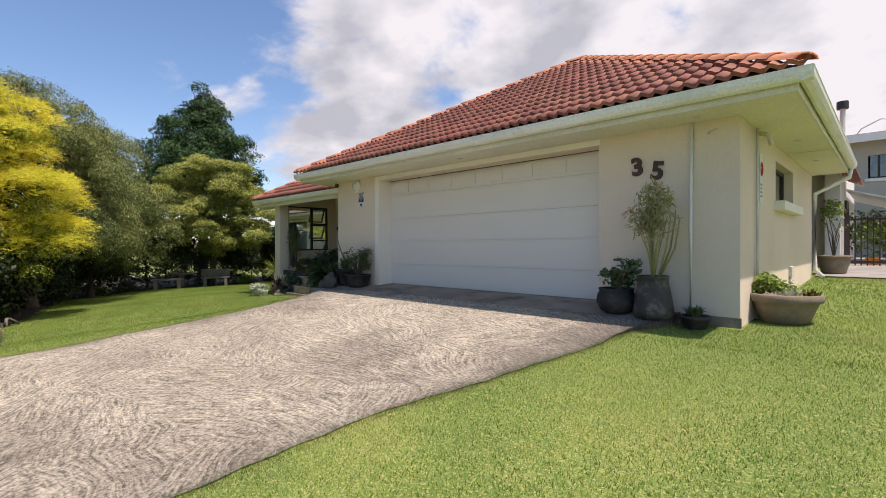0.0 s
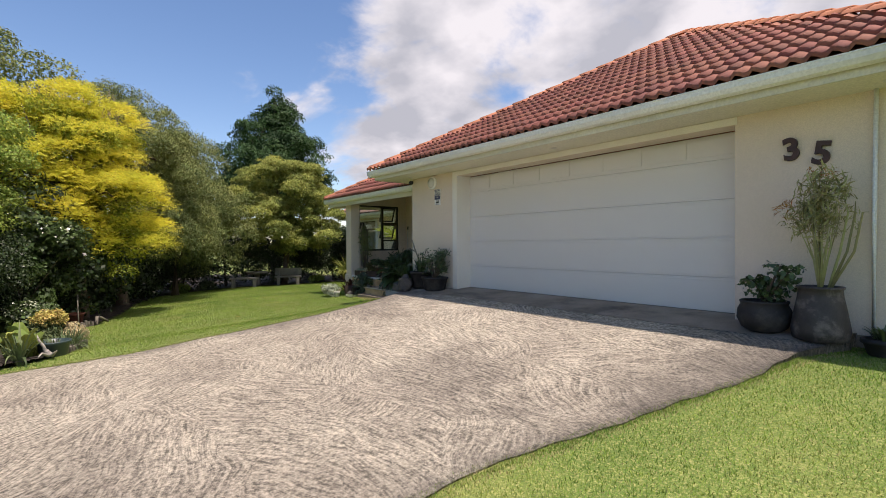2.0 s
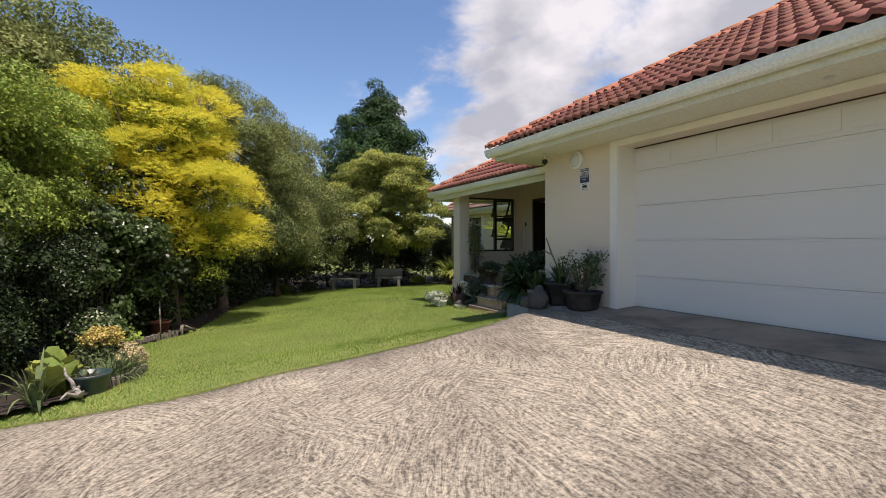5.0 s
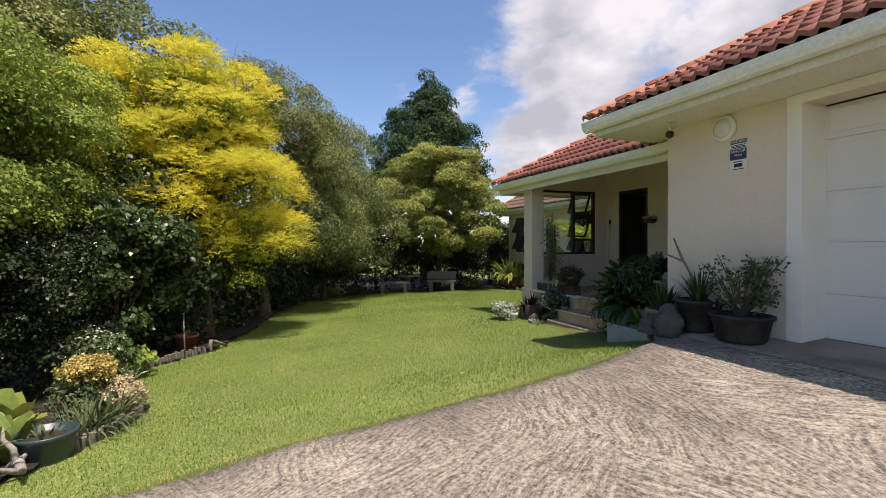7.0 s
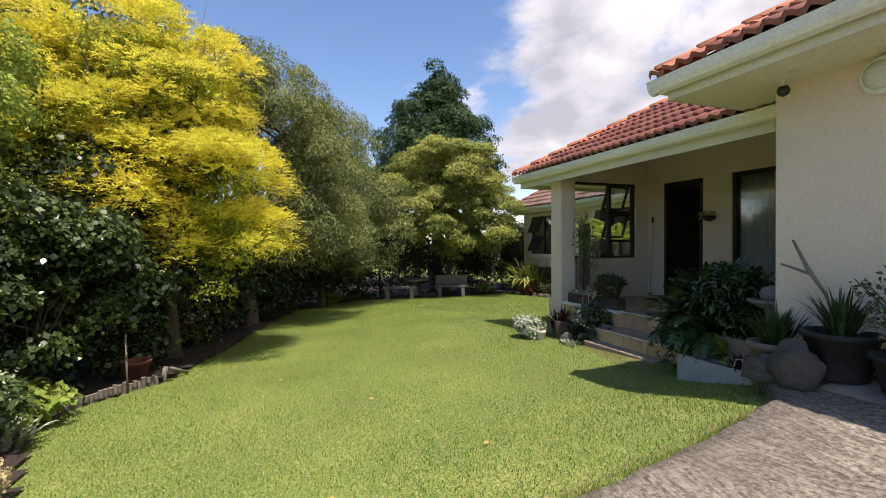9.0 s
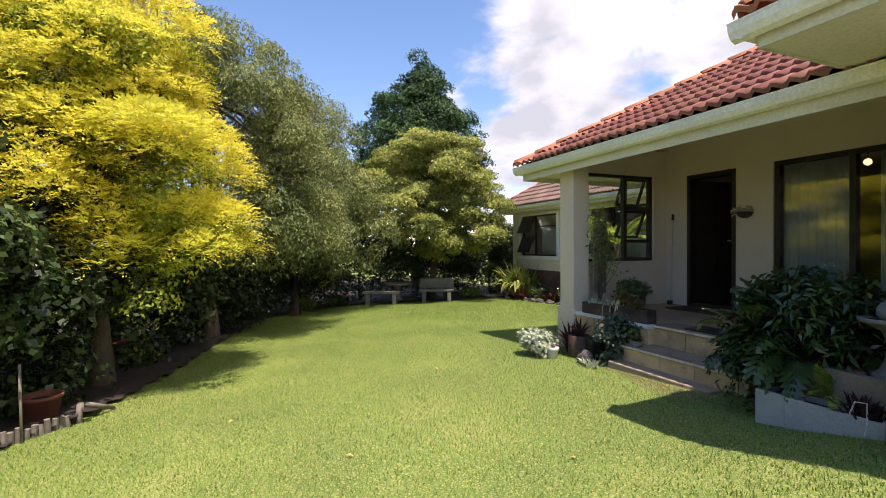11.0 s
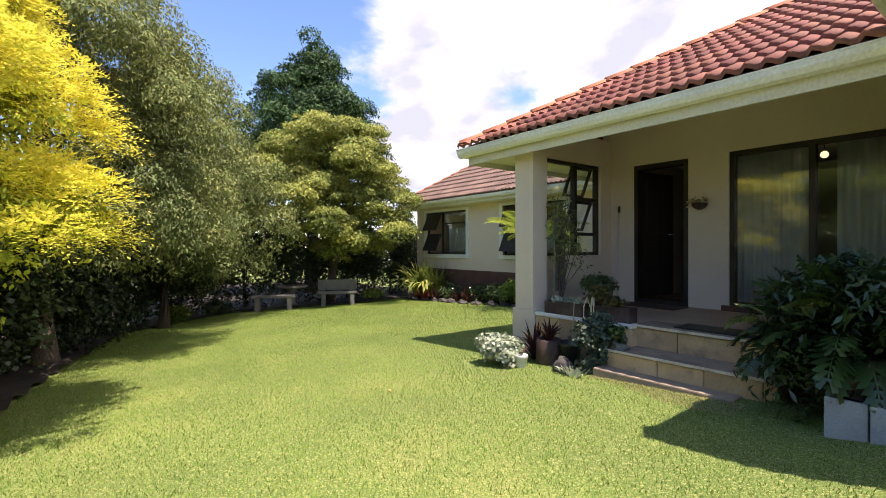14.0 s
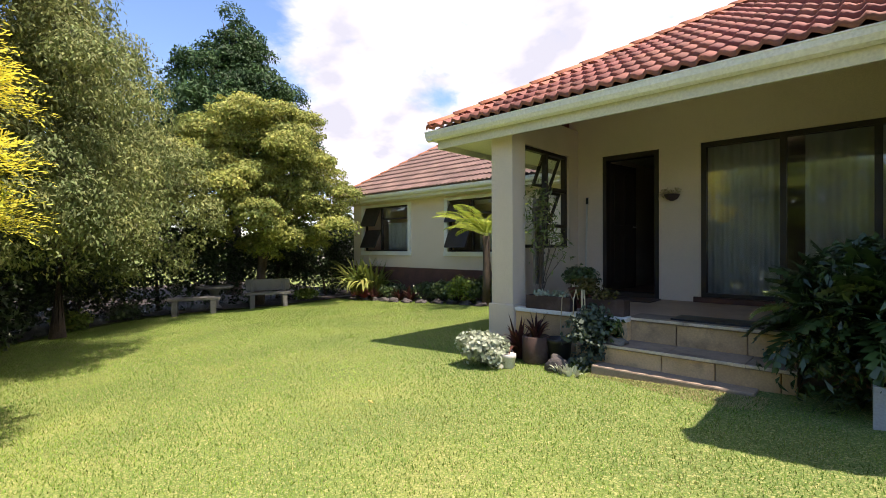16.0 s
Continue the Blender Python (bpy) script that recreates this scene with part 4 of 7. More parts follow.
part("pane", bx(GX1 - 0.165, GX1 - 0.16, SW[0] + 0.05, SW[1] - 0.05, SW[2] + 0.05, SW[3] - 0.05), M_GLASS, w1, world=True).visible_shadow = False
hpart("window_sill", bx(GX1 - 0.1, GX1 + 0.13, SW[0] - 0.12, SW[1] + 0.12, SW[2] - 0.13, SW[2] + 0.005, bevel=0.01), M_BAND)

# soffit joints, downlights
for x, y in ((-1.6, 5.85), (-5.2, 5.85), (-8.9, 5.85), (-0.95, 8.2), (-0.95, 10.4)):
    hpart("soffit_vent", lathe([(0.045, 2.940), (0.04, 2.944), (0.04, 2.952)], 16), M_METAL).matrix_basis = Matrix.Translation((x, y, 0))
hpart("soffit_joint", bx(GX1, -0.66, 9.3, 9.33, 2.942, 2.952), M_PAINT)


def pipe(name, pts, r, material, label, category="pipe"):
    return solid(name, tube(bmesh.new(), pts, r, 10), material, label, category, smooth=True)


pipe("conduit", [(-1.73, GF - 0.03, 0.52), (-1.73, GF - 0.03, 1.7), (-1.72, GF - 0.03, 2.95)], 0.018, M_WHITE, "thin white painted conduit pipe up the garage wall")
pipe("conduit", [(GX1 + 0.03, 6.9, 0.5), (GX1 + 0.03, 6.9, 1.8), (GX1 + 0.03, 6.9, 2.93)], 0.018, M_METAL, "thin pale conduit pipe beside the garage corner")
pipe("conduit", [(GX1 + 0.02, 9.6, 0.6), (GX1 + 0.02, 9.6, 1.0)], 0.014, M_METAL, "short grey conduit rising from the ground")
pipe("downpipe", [(-0.60, 12.62, 3.02), (-0.62, 12.62, 2.85), (GX1 + 0.06, 12.62, 2.55), (GX1 + 0.06, 12.62, 0.95), (GX1 + 0.2, 12.55, 0.8)], 0.045, M_WHITE, "white round downpipe from the gutter corner")
solid("meter_box", bx(GX1, GX1 + 0.05, 9.55, 9.75, 0.95, 1.12, bevel=0.005), M_METAL, "small grey electrical box on the side wall", "box")

# sign on the side wall near the corner
ns = thing("wall_sign", (GX1 + 0.004, 7.25, 2.35), "white vertical warning sign with a red ring symbol", "sign")
part("plate", bx(0, 0.006, -0.07, 0.07, -0.32, 0.32), M_WHITE, ns)
part("ring", tube(bmesh.new(), [(0.010, 0.05 * math.cos(a / 8 * math.pi), 0.12 + 0.08 * math.sin(a / 8 * math.pi)) for a in range(17)], 0.010, 6), M_RED, ns, "red ring")
for k in range(4):
    part("text_bar", bx(0.006, 0.008, -0.05, 0.05, -0.09 - k * 0.05, -0.07 - k * 0.05), M_NAVY, ns)
pipe("cable_bracket", [(GX1 + 0.02, 7.05, 2.9), (GX1 + 0.12, 7.05, 2.86), (GX1 + 0.14, 7.12, 2.75)], 0.03, M_METAL, "pale bracket under the soffit at the corner", "bracket")


def lettering(name, text, size, at, material, label, category, depth=0.02, parent=None):
    cu = bpy.data.curves.new(name, "FONT")
    cu.body, cu.size, cu.extrude, cu.bevel_depth = text, size, depth, 0.002 if depth > 0.005 else 0.0
    cu.align_x, cu.align_y = "CENTER", "CENTER"
    cu.offset = 0.008 if depth > 0.005 else 0.0
    tmp = bpy.data.objects.new(name, cu)
    me = bpy.data.meshes.new_from_object(tmp)
    bpy.data.objects.remove(tmp)
    me.materials.clear(); me.materials.append(material)
    ob = new(name, me)
    if parent:
        ob.parent = parent
    ob.matrix_basis = at
    return tagged(ob, label, category)


lettering("house_number", "3", 0.31, pose(-2.37, GF - 0.02, 2.49, 90, 0, 0) @ pose(0, 0, 0, 0, 0, 6), M_NUMBER, "rusty dark iron house number three on plaster", "house number")
lettering("house_number", "5", 0.31, pose(-2.12, GF - 0.02, 2.415, 90, 0, 0) @ pose(0, 0, 0, 0, 0, -8), M_NUMBER, "rusty dark iron house number five on plaster", "house number")
pipe("hook", [(-1.55, GF, 2.80), (-1.53, GF - 0.06, 2.81), (-1.45, GF - 0.07, 2.83)], 0.012, M_METAL, "small bent bracket still fixed to the garage wall", "bracket")

sg = thing("security_sign", (-8.32, GF - 0.004, 2.50), "blue and white warning sign screwed to the plaster", "sign")
part("plate", bx(-0.095, 0.095, -0.004, 0.003, -0.16, 0.16), M_WHITE, sg)
for z0, z1 in ((0.115, 0.155), (-0.05, 0.06)):
    part("blue_band", bx(-0.09, 0.09, -0.006, -0.003, z0, z1), M_NAVY, sg, "navy printed band")
for k, (w, z) in enumerate(((0.08, 0.10), (0.075, 0.085), (0.08, 0.072), (0.05, -0.07), (0.06, -0.145))):
    part("text_bar", bx(-w, w, -0.006, -0.003, z - 0.005, z + 0.003), M_NAVY, sg)
part("emblem", bx(-0.045, 0.045, -0.006, -0.003, -0.125, -0.088), M_BLACK, sg)
lettering("text", "WARNING", 0.036, pose(0, -0.0065, 0.135, 90), M_WHITE, "", "", 0.0008, sg)
lettering("text", "24HOUR", 0.042, pose(0, -0.0065, 0.035, 90), M_WHITE, "", "", 0.0008, sg)
lettering("text", "VIDEO", 0.028, pose(0, -0.0065, -0.005, 90), M_WHITE, "", "", 0.0008, sg)

bl = thing("bulkhead_lamp", (-8.47, GF, 2.80), "round white bulkhead lamp with milky glass", "lamp")
part("rim", lathe([(0.13, 0), (0.135, 0.03), (0.12, 0.05), (0.10, 0.05)], 28), M_WHITE, bl, smooth=True, at=pose(0, 0, 0, 90))
part("lens", lathe([(0.105, 0.03), (0.10, 0.06), (0.075, 0.085), (0.03, 0.10)], 28), M_LENS, bl, "milky glass dome", smooth=True, at=pose(0, 0, 0, 90))
sc = thing("security_camera", (-9.08, 6.0, 2.95), "small black dome camera under the soffit", "camera")
part("mount", lathe([(0.02, -0.05), (0.02, 0.0)], 12), M_METAL, sc)
part("dome", lathe([(0.012, -0.13), (0.04, -0.11), (0.048, -0.08), (0.035, -0.05), (0.02, -0.045)], 16), M_BLACK, sc, smooth=True)

# ---- the porch ----
FLOOR_FRONT = 6.90
hpart("porch_floor", bx(-13.6, GX0, 6.95, PB, -0.2, FLOOR), M_FLOOR)
hpart("terrace_coping", bx(-13.35, -11.98, 6.80, 6.95, FLOOR - 0.035, FLOOR + 0.012, bevel=0.008), M_WHITE)
hpart("pillar", bx(-13.71, -13.39, 6.82, 7.10, 0.66, 2.96), M_WALL)
hpart("pillar_plinth", bx(-13.74, -13.36, 6.79, 7.13, -0.2, 0.66, bevel=0.01), M_WALL)
rng = random.Random(3)
x = -13.355
while x < -12.0:
    w = rng.uniform(0.36, 0.46)
    hpart("stone_block", bx(x, min(x + w, -11.98) - 0.006, 6.83, 6.95, -0.15, FLOOR - 0.036, bevel=0.008), M_STONE)
    x += w


def stairs():
    """Two sandstone steps and a slab at their foot, laid of blocks."""
    st = thing("porch_steps", (-11.3, 6.7, 0.1), "worn sandstone porch steps with pale treads", "steps")
    r = random.Random(8)
    for x0, x1, y0, y1, z0, z1 in ((-12.0, -10.5, 6.93, 7.1, 0.38, FLOOR - 0.03), (-12.1, -10.55, 6.55, 6.93, -0.05, 0.365)):
        x = x0
        while x < x1 - 0.05:
            w = r.uniform(0.42, 0.6)
            part("riser_block", bx(x, min(x + w, x1) - 0.008, y0, y1, z0, z1, bevel=0.007), M_STONE, st, world=True)
            x += w
    for x0, x1, y0, y1, z0 in ((-12.02, -10.5, 6.90, 7.3, FLOOR - 0.028), (-12.13, -10.55, 6.52, 6.93, 0.366)):
        x = x0
        while x < x1 - 0.05:
            w = r.uniform(0.5, 0.75)
            part("tread", bx(x, min(x + w, x1) - 0.005, y0 + 0.016, y1, z0, z0 + 0.036, bevel=0.006), M_TREAD, st, world=True)
            part("nosing", bx(x, min(x + w, x1) - 0.003, y0, y0 + 0.015, z0 + 0.010, z0 + 0.037, bevel=0.004), M_NOSING, st, world=True)
            x += w
    return st


stairs()
slab = solid("stone_slab", bx(-12.15, -10.80, 6.35, 6.545, 0.04, 0.222, bevel=0.015), M_SLAB, "flat sandstone slab set at the foot of the steps", "slab")

# front door standing ajar in a dark frame
fd = hpart("front_door", bx(FD[0], FD[0] + 0.06, PB - 0.01, PB + 0.14, FD[2], FD[3]), M_DARKWOOD, "dark timber front door standing open")
part("frame", bx(FD[1] - 0.06, FD[1], PB - 0.01, PB + 0.14, FD[2], FD[3]), M_DARKWOOD, fd, world=True)
part("frame", bx(FD[0] + 0.06, FD[1] - 0.06, PB - 0.01, PB + 0.14, FD[3] - 0.07, FD[3]), M_DARKWOOD, fd, world=True)
part("threshold", bx(FD[0] + 0.06, FD[1] - 0.06, PB - 0.02, PB + 0.2, FD[2], FD[2] + 0.07), M_DARKWOOD, fd, world=True)
lf = part("leaf", bx(0, 0.74, 0, 0.045, 0, 1.95), M_DARKWOOD, fd, world=True, at=pose(FD[0] + 0.065, PB + 0.14, FLOOR + 0.075, 0, 0, 82))
for z0, z1 in ((0.12, 0.85), (1.0, 1.83)):
    for x0, x1 in ((0.09, 0.34), (0.40, 0.65)):
        part("raised_panel", bx(x0, x1, -0.012, 0.0, z0, z1, bevel=0.01), M_DARKWOOD, lf)
part("handle", tube(bmesh.new(), [(0.66, -0.01, 0.98), (0.66, -0.05, 0.98), (0.56, -0.05, 0.98)], 0.01, 8), M_WHITE, lf, "pale metal lever handle", smooth=True)

# an inner glazed door seen through the open front door
hd = hpart("hall_door", bx(-12.95, -12.86, PB + 1.6, PB + 1.65, FLOOR, 2.65), M_DARKWOOD, "dark framed inner door with a pale glass panel")
part("frame", bx(-12.40, -12.30, PB + 1.6, PB + 1.65, FLOOR, 2.65), M_DARKWOOD, hd, world=True)
part("frame", bx(-12.86, -12.40, PB + 1.6, PB + 1.65, 2.45, 2.65), M_DARKWOOD, hd, world=True)
part("frame", bx(-12.86, -12.40, PB + 1.6, PB + 1.65, FLOOR, 1.25), M_DARKWOOD, hd, world=True)
part("pane", bx(-12.86, -12.40, PB + 1.62, PB + 1.63, 1.25, 2.45), M_LENS, hd, "pale obscured glass", world=True)

# wide sliding window with net curtains
bwn = hpart("sliding_window", bx(BW[0], BW[1], PB + 0.02, PB + 0.12, BW[2], BW[2] + 0.05), M_DARKWOOD, "wide dark framed sliding window with net curtains")
for x0, x1, z0, z1 in ((BW[0], BW[1], BW[3] - 0.06, BW[3]), (BW[0], BW[0] + 0.06, BW[2] + 0.05, BW[3] - 0.06), (-10.98, -10.915, BW[2] + 0.05, BW[3] - 0.06), (-10.14, -10.07, BW[2] + 0.05, BW[3] - 0.06), (BW[1] - 0.06, BW[1], BW[2] + 0.05, BW[3] - 0.06)):
    part("frame", bx(x0, x1, PB + 0.02, PB + 0.12, z0, z1), M_DARKWOOD, bwn, world=True)
for x0, x1 in ((BW[0] + 0.06, -10.98), (-10.915, -10.14), (-10.07, BW[1] - 0.06)):
    part("pane", bx(x0, x1, PB + 0.06, PB + 0.066, BW[2] + 0.05, BW[3] - 0.06), M_GLASS, bwn, world=True).visible_shadow = False
hpart("brick_sill", bx(BW[0] - 0.08, BW[1] + 0.05, PB - 0.05, PB + 0.02, FLOOR, FLOOR + 0.07, bevel=0.006), M_BRICK)


def curtain(x0, x1, y, z0, z1, name="net_curtain", label="white net curtain hanging in soft folds", folds=9, mt=None):
    us = np.linspace(x0, x1, int((x1 - x0) * 60))
    zs = np.linspace(z0, z1, 6)
    X, Z = np.meshgrid(us, zs)
    Y = y + 0.03 * np.sin((X - x0) * folds * 2 * np.pi + 0.6 * np.sin(X * 5)) * (0.6 + 0.4 * (z1 - Z) / (z1 - z0))
    V = np.stack([X, Y, Z], -1).reshape(-1, 3)
    nx = len(us)
    i = (np.arange(5)[:, None] * nx + np.arange(nx - 1)[None, :]).ravel()
    me = from_arrays(name, V, np.stack([i, i + 1, i + nx + 1, i + nx], 1), mt or M_CURTAIN, True)
    ob = new(name, me)
    md = ob.modifiers.new("thickness", "SOLIDIFY"); md.thickness = 0.002
    return tagged(ob, label, "curtain")


curtain(-11.8, -10.95, PB + 0.18, FLOOR + 0.03, 2.72)
curtain(-10.75, -9.62, PB + 0.18, FLOOR + 0.03, 2.72, folds=7)
# the room behind: floor, ceiling, walls
hpart("room_floor", bx(-13.5, -8.9, PB, 12.3, FLOOR - 0.1, FLOOR - 0.004), M_FLOOR)
hpart("room_ceiling", bx(-13.5, -8.9, PB + 0.22, 12.3, 2.95, 3.0), M_CEIL)
hpart("room_wall", bx(-13.5, -8.9, 12.2, 12.3, FLOOR, 2.95), M_INSIDE)
hpart("room_wall", bx(-9.0, -8.9, PB + 0.22, 12.2, FLOOR, 2.95), M_INSIDE)
hpart("room_partition", bx(-12.2, -12.1, PB + 0.9, 12.2, FLOOR, 2.95), M_INSIDE)
for x in (-11.48, -11.18):
    cl = thing("ceiling_lamp", (x, 10.4, 2.95), "small lit globe lamp on the room ceiling", "lamp", "ceiling lamps in the room")
    part("stem", tube(bmesh.new(), [(0, 0, 0), (0, 0, -0.12)], 0.008, 6), M_BLACK, cl)
    part("globe", lathe([(0.01, -0.22), (0.04, -0.2), (0.05, -0.17), (0.04, -0.135), (0.012, -0.12)], 14), M_LAMPGLOW, cl, "glowing warm globe", smooth=True)

# porch side window with two top-hung sashes standing open
sw = hpart("casement_window", bx(-13.72, -13.64, PW[0], PW[1], PW[2], PW[2] + 0.045), M_DARKWOOD, "dark framed porch window with sashes propped open")
MID = 8.06
for y0, y1, z0, z1 in ((PW[0], PW[1], PW[3] - 0.045, PW[3]), (PW[0], PW[0] + 0.045, PW[2] + 0.045, PW[3] - 0.045), (PW[1] - 0.045, PW[1], PW[2] + 0.045, PW[3] - 0.045), (MID - 0.03, MID + 0.03, PW[2] + 0.045, PW[3] - 0.045),
                       (MID + 0.03, PW[1] - 0.045, 2.19, 2.25), (MID + 0.03, PW[1] - 0.045, 1.66, 1.71)):
    part("frame", bx(-13.72, -13.64, y0, y1, z0, z1), M_DARKWOOD, sw, world=True)
part("pane", bx(-13.69, -13.685, PW[0] + 0.045, MID - 0.03, PW[2] + 0.045, PW[3] - 0.045), M_GLASS, sw, world=True).visible_shadow = False
part("pane", bx(-13.69, -13.685, MID + 0.03, PW[1] - 0.045, PW[2] + 0.045, 1.66), M_GLASS, sw, world=True).visible_shadow = False
for z0, z1 in ((2.25, PW[3] - 0.045), (1.71, 2.19)):
    h, w = z1 - z0, PW[1] - 0.045 - MID - 0.03
    sash = part("sash", bx(-0.04, 0, 0, w, -0.035, 0), M_DARKWOOD, sw, world=True, at=pose(-13.72, MID + 0.03, z1, 0, 22, 0))
    for y0, y1, a, b in ((0, w, -h, -h + 0.035), (0, 0.035, -h + 0.035, -0.035), (w - 0.035, w, -h + 0.035, -0.035)):
        part("rail", bx(-0.04, 0, y0, y1, a, b), M_DARKWOOD, sash)
    part("pane", bx(-0.022, -0.018, 0.035, w - 0.035, -h + 0.035, -0.035), M_GLASS, sash).visible_shadow = False

# far wing: white window surrounds, dark casements, brick plinth
hpart("brick_plinth", bx(-24.2, -13.75, FW - 0.02, FW + 0.25, -0.9, 0.72), M_BRICK)
hpart("wing_floor", bx(-23.95, -13.75, FW + 0.25, 15.6, 0.2, 0.3), M_FLOOR)
hpart("wing_wall", bx(-23.95, -13.75, 15.5, 15.6, 0.3, 3.0), M_INSIDE)
hpart("wing_ceiling", bx(-23.95, -13.75, FW + 0.25, 15.5, 2.95, 3.0), M_CEIL)
for a in (F1, F2):
    x0, x1, z0, z1 = a
    wn = hpart("window", bx(x0 - 0.16, x1 + 0.16, FW - 0.05, FW + 0.02, z0 - 0.13, z0, bevel=0.01), M_WHITE, "dark casement window in a white plaster surround")
    for b in ((x0 - 0.14, x1 + 0.14, z1, z1 + 0.08), (x0 - 0.14, x0, z0, z1), (x1, x1 + 0.14, z0, z1)):
        part("surround", bx(b[0], b[1], FW - 0.04, FW + 0.02, b[2], b[3]), M_WHITE, wn, "white plaster surround", world=True)
    for b in ((x0, x1, z0, z0 + 0.05), (x0, x1, z1 - 0.05, z1), (x0, x0 + 0.05, z0 + 0.05, z1 - 0.05), (x1 - 0.05, x1, z0 + 0.05, z1 - 0.05), (x0 + 0.85, x0 + 0.91, z0 + 0.05, z1 - 0.05), (x0 + 0.91, x1 - 0.05, z1 - 0.45, z1 - 0.40)):
        part("frame", bx(b[0], b[1], FW + 0.05, FW + 0.12, b[2], b[3]), M_DARKWOOD, wn, world=True)
    part("pane", bx(x0 + 0.91, x1 - 0.05, FW + 0.08, FW + 0.085, z0 + 0.05, z1 - 0.45), M_GLASS, wn, world=True).visible_shadow = False
    part("pane", bx(x0 + 0.91, x1 - 0.05, FW + 0.08, FW + 0.085, z1 - 0.40, z1 - 0.05), M_GLASS, wn, world=True).visible_shadow = False
    for z, zz in ((z0 + 0.72, z0 + 0.06), (z1 - 0.06, z0 + 0.80)):
        part("sash", bx(0, 0.8, -0.04, 0, -(z - zz), 0), M_DARKWOOD, wn, "open top-hung sash", world=True, at=pose(x0 + 0.05, FW + 0.05, z, -24, 0, 0))
    curtain(x0 + 0.95, x1 - 0.05, FW + 0.32, z0 + 0.05, z1 - 0.55, folds=7)

# ---- neighbour, rear wing and gate, at the far end of the side lawn ----
M_GREYWALL = mat("grey_beige_plaster", (0.42, 0.40, 0.36), 0.9, (0.37, 0.35, 0.32), 0.8, 80, 0.2)
M_PAVE = mat("grey_paving", (0.30, 0.28, 0.26), 0.9, (0.22, 0.21, 0.2), 2, 40, 0.3)
rear = hpart("rear_wing_wall", bx(-3.2, -0.95, 16.0, 22.0, -0.2, 3.6), M_WHITE)
hpart("rear_window", bx(-1.0, -0.9, 17.2, 18.2, 1.5, 2.7), M_DARKWOOD, "dark rear window")
hpart("rear_gable", bx(-1.25, -0.95, 15.6, 16.0, 0.2, 4.3), M_WHITE)
hpart("chimney_vent", tube(bmesh.new(), [(-0.95, 16.5, 4.2), (-0.95, 16.5, 5.1)], 0.06, 10), M_METAL)
hpart("chimney_cowl", tube(bmesh.new(), [(-0.95, 16.5, 5.1), (-0.95, 16.5, 5.3)], 0.13, 10), M_BLACK)
deck("roof_slope", [(-4.5, 15.6, 5.25), (-0.93, 15.6, 3.75), (-0.93, 23, 3.75), (-4.5, 23, 5.25)], M_TILE)
deck("lean_to_roof", [(-0.9, 17.0, 3.0), (0.6, 17.0, 2.5), (0.6, 22, 2.5), (-0.9, 22, 3.0)], M_WHITE)
paving = new("pavement", sheet("pavement", np.arange(-1.2, 8.1, 0.4), np.arange(12.8, 24.1, 0.4), lambda x, y: ground_z(x, y) + 0.03, M_PAVE))
tagged(paving, "grey paved yard behind the side lawn", "paving", kind="structure")


def neighbour():
    nb = thing("neighbour_house", (6, 30, 0.8), "two-storey grey plastered neighbouring house with a flat eave", "house")
    part("wall", wall(bmesh.new(), "y", 26, 26.3, -1.45, 14, 0.5, 5.7, [(-0.7, -0.05, 4.15, 5.1), (4, 6, 4.0, 5.1), (1.4, 3, 1.2, 2.9)]), M_GREYWALL, nb, world=True)
    part("wall", bx(-1.45, -1.15, 26.3, 34, 0.5, 5.7), M_GREYWALL, nb, world=True)
    part("back_wall", bx(-1.15, 14, 33.7, 34, 0.5, 5.7), M_GREYWALL, nb, world=True)
    part("roof", bx(-1.9, 14.5, 25.4, 34.5, 5.7, 5.95, bevel=0.05), M_PAVE, nb, world=True)
    part("fascia", bx(-1.95, 14.5, 25.3, 25.4, 5.6, 5.9), M_WHITE, nb, world=True)
    for x0, x1, z0, z1 in ((-0.7, -0.05, 4.15, 5.1), (4, 6, 4.0, 5.1), (1.4, 3, 1.2, 2.9)):
        w = part("window", bx(x0, x1, 26.1, 26.16, z0, z0 + 0.08), M_DARKWOOD, nb, world=True)
        part("pane", bx(x0 + 0.06, x1 - 0.06, 26.12, 26.13, z0 + 0.08, z1), M_GLASS, w, world=True)
        part("frame", bx((x0 + x1) / 2 - 0.04, (x0 + x1) / 2 + 0.04, 26.1, 26.16, z0 + 0.08, z1), M_DARKWOOD, w, world=True)
        part("sill", bx(x0 - 0.1, x1 + 0.1, 25.9, 26.0, z0 - 0.12, z0), M_WHITE, w, world=True)
    part("aerial", tube(bmesh.new(), [(-1.1, 26, 5.95), (-0.9, 26, 6.25), (-0.3, 26, 6.55), (-0.1, 26, 6.5)], 0.03, 6), M_METAL, nb, world=True)


neighbour()


def gate():
    g = thing("metal_gate", (1.75, 16.2, gz(1.75, 16.2)), "brown steel palisade gate of thin upright bars", "gate")
    for z in (0.1, 1.2):
        part("rail", bx(-2.6, 2.6, -0.02, 0.02, z, z + 0.05), M_NUMBER, g)
    bar = to_mesh("bar", tube(bmesh.new(), [(0, 0, 0.03), (0, 0, 1.32)], 0.014, 6), M_NUMBER)
    for k in range(44):
        part("bar", None, None, g, data=bar, at=Matrix.Translation((-2.55 + k * 0.118, 0, 0)))
    for x in (-2.6, 2.6):
        part("post", bx(x - 0.05, x + 0.05, -0.05, 0.05, 0, 1.5), M_NUMBER, g)


gate()

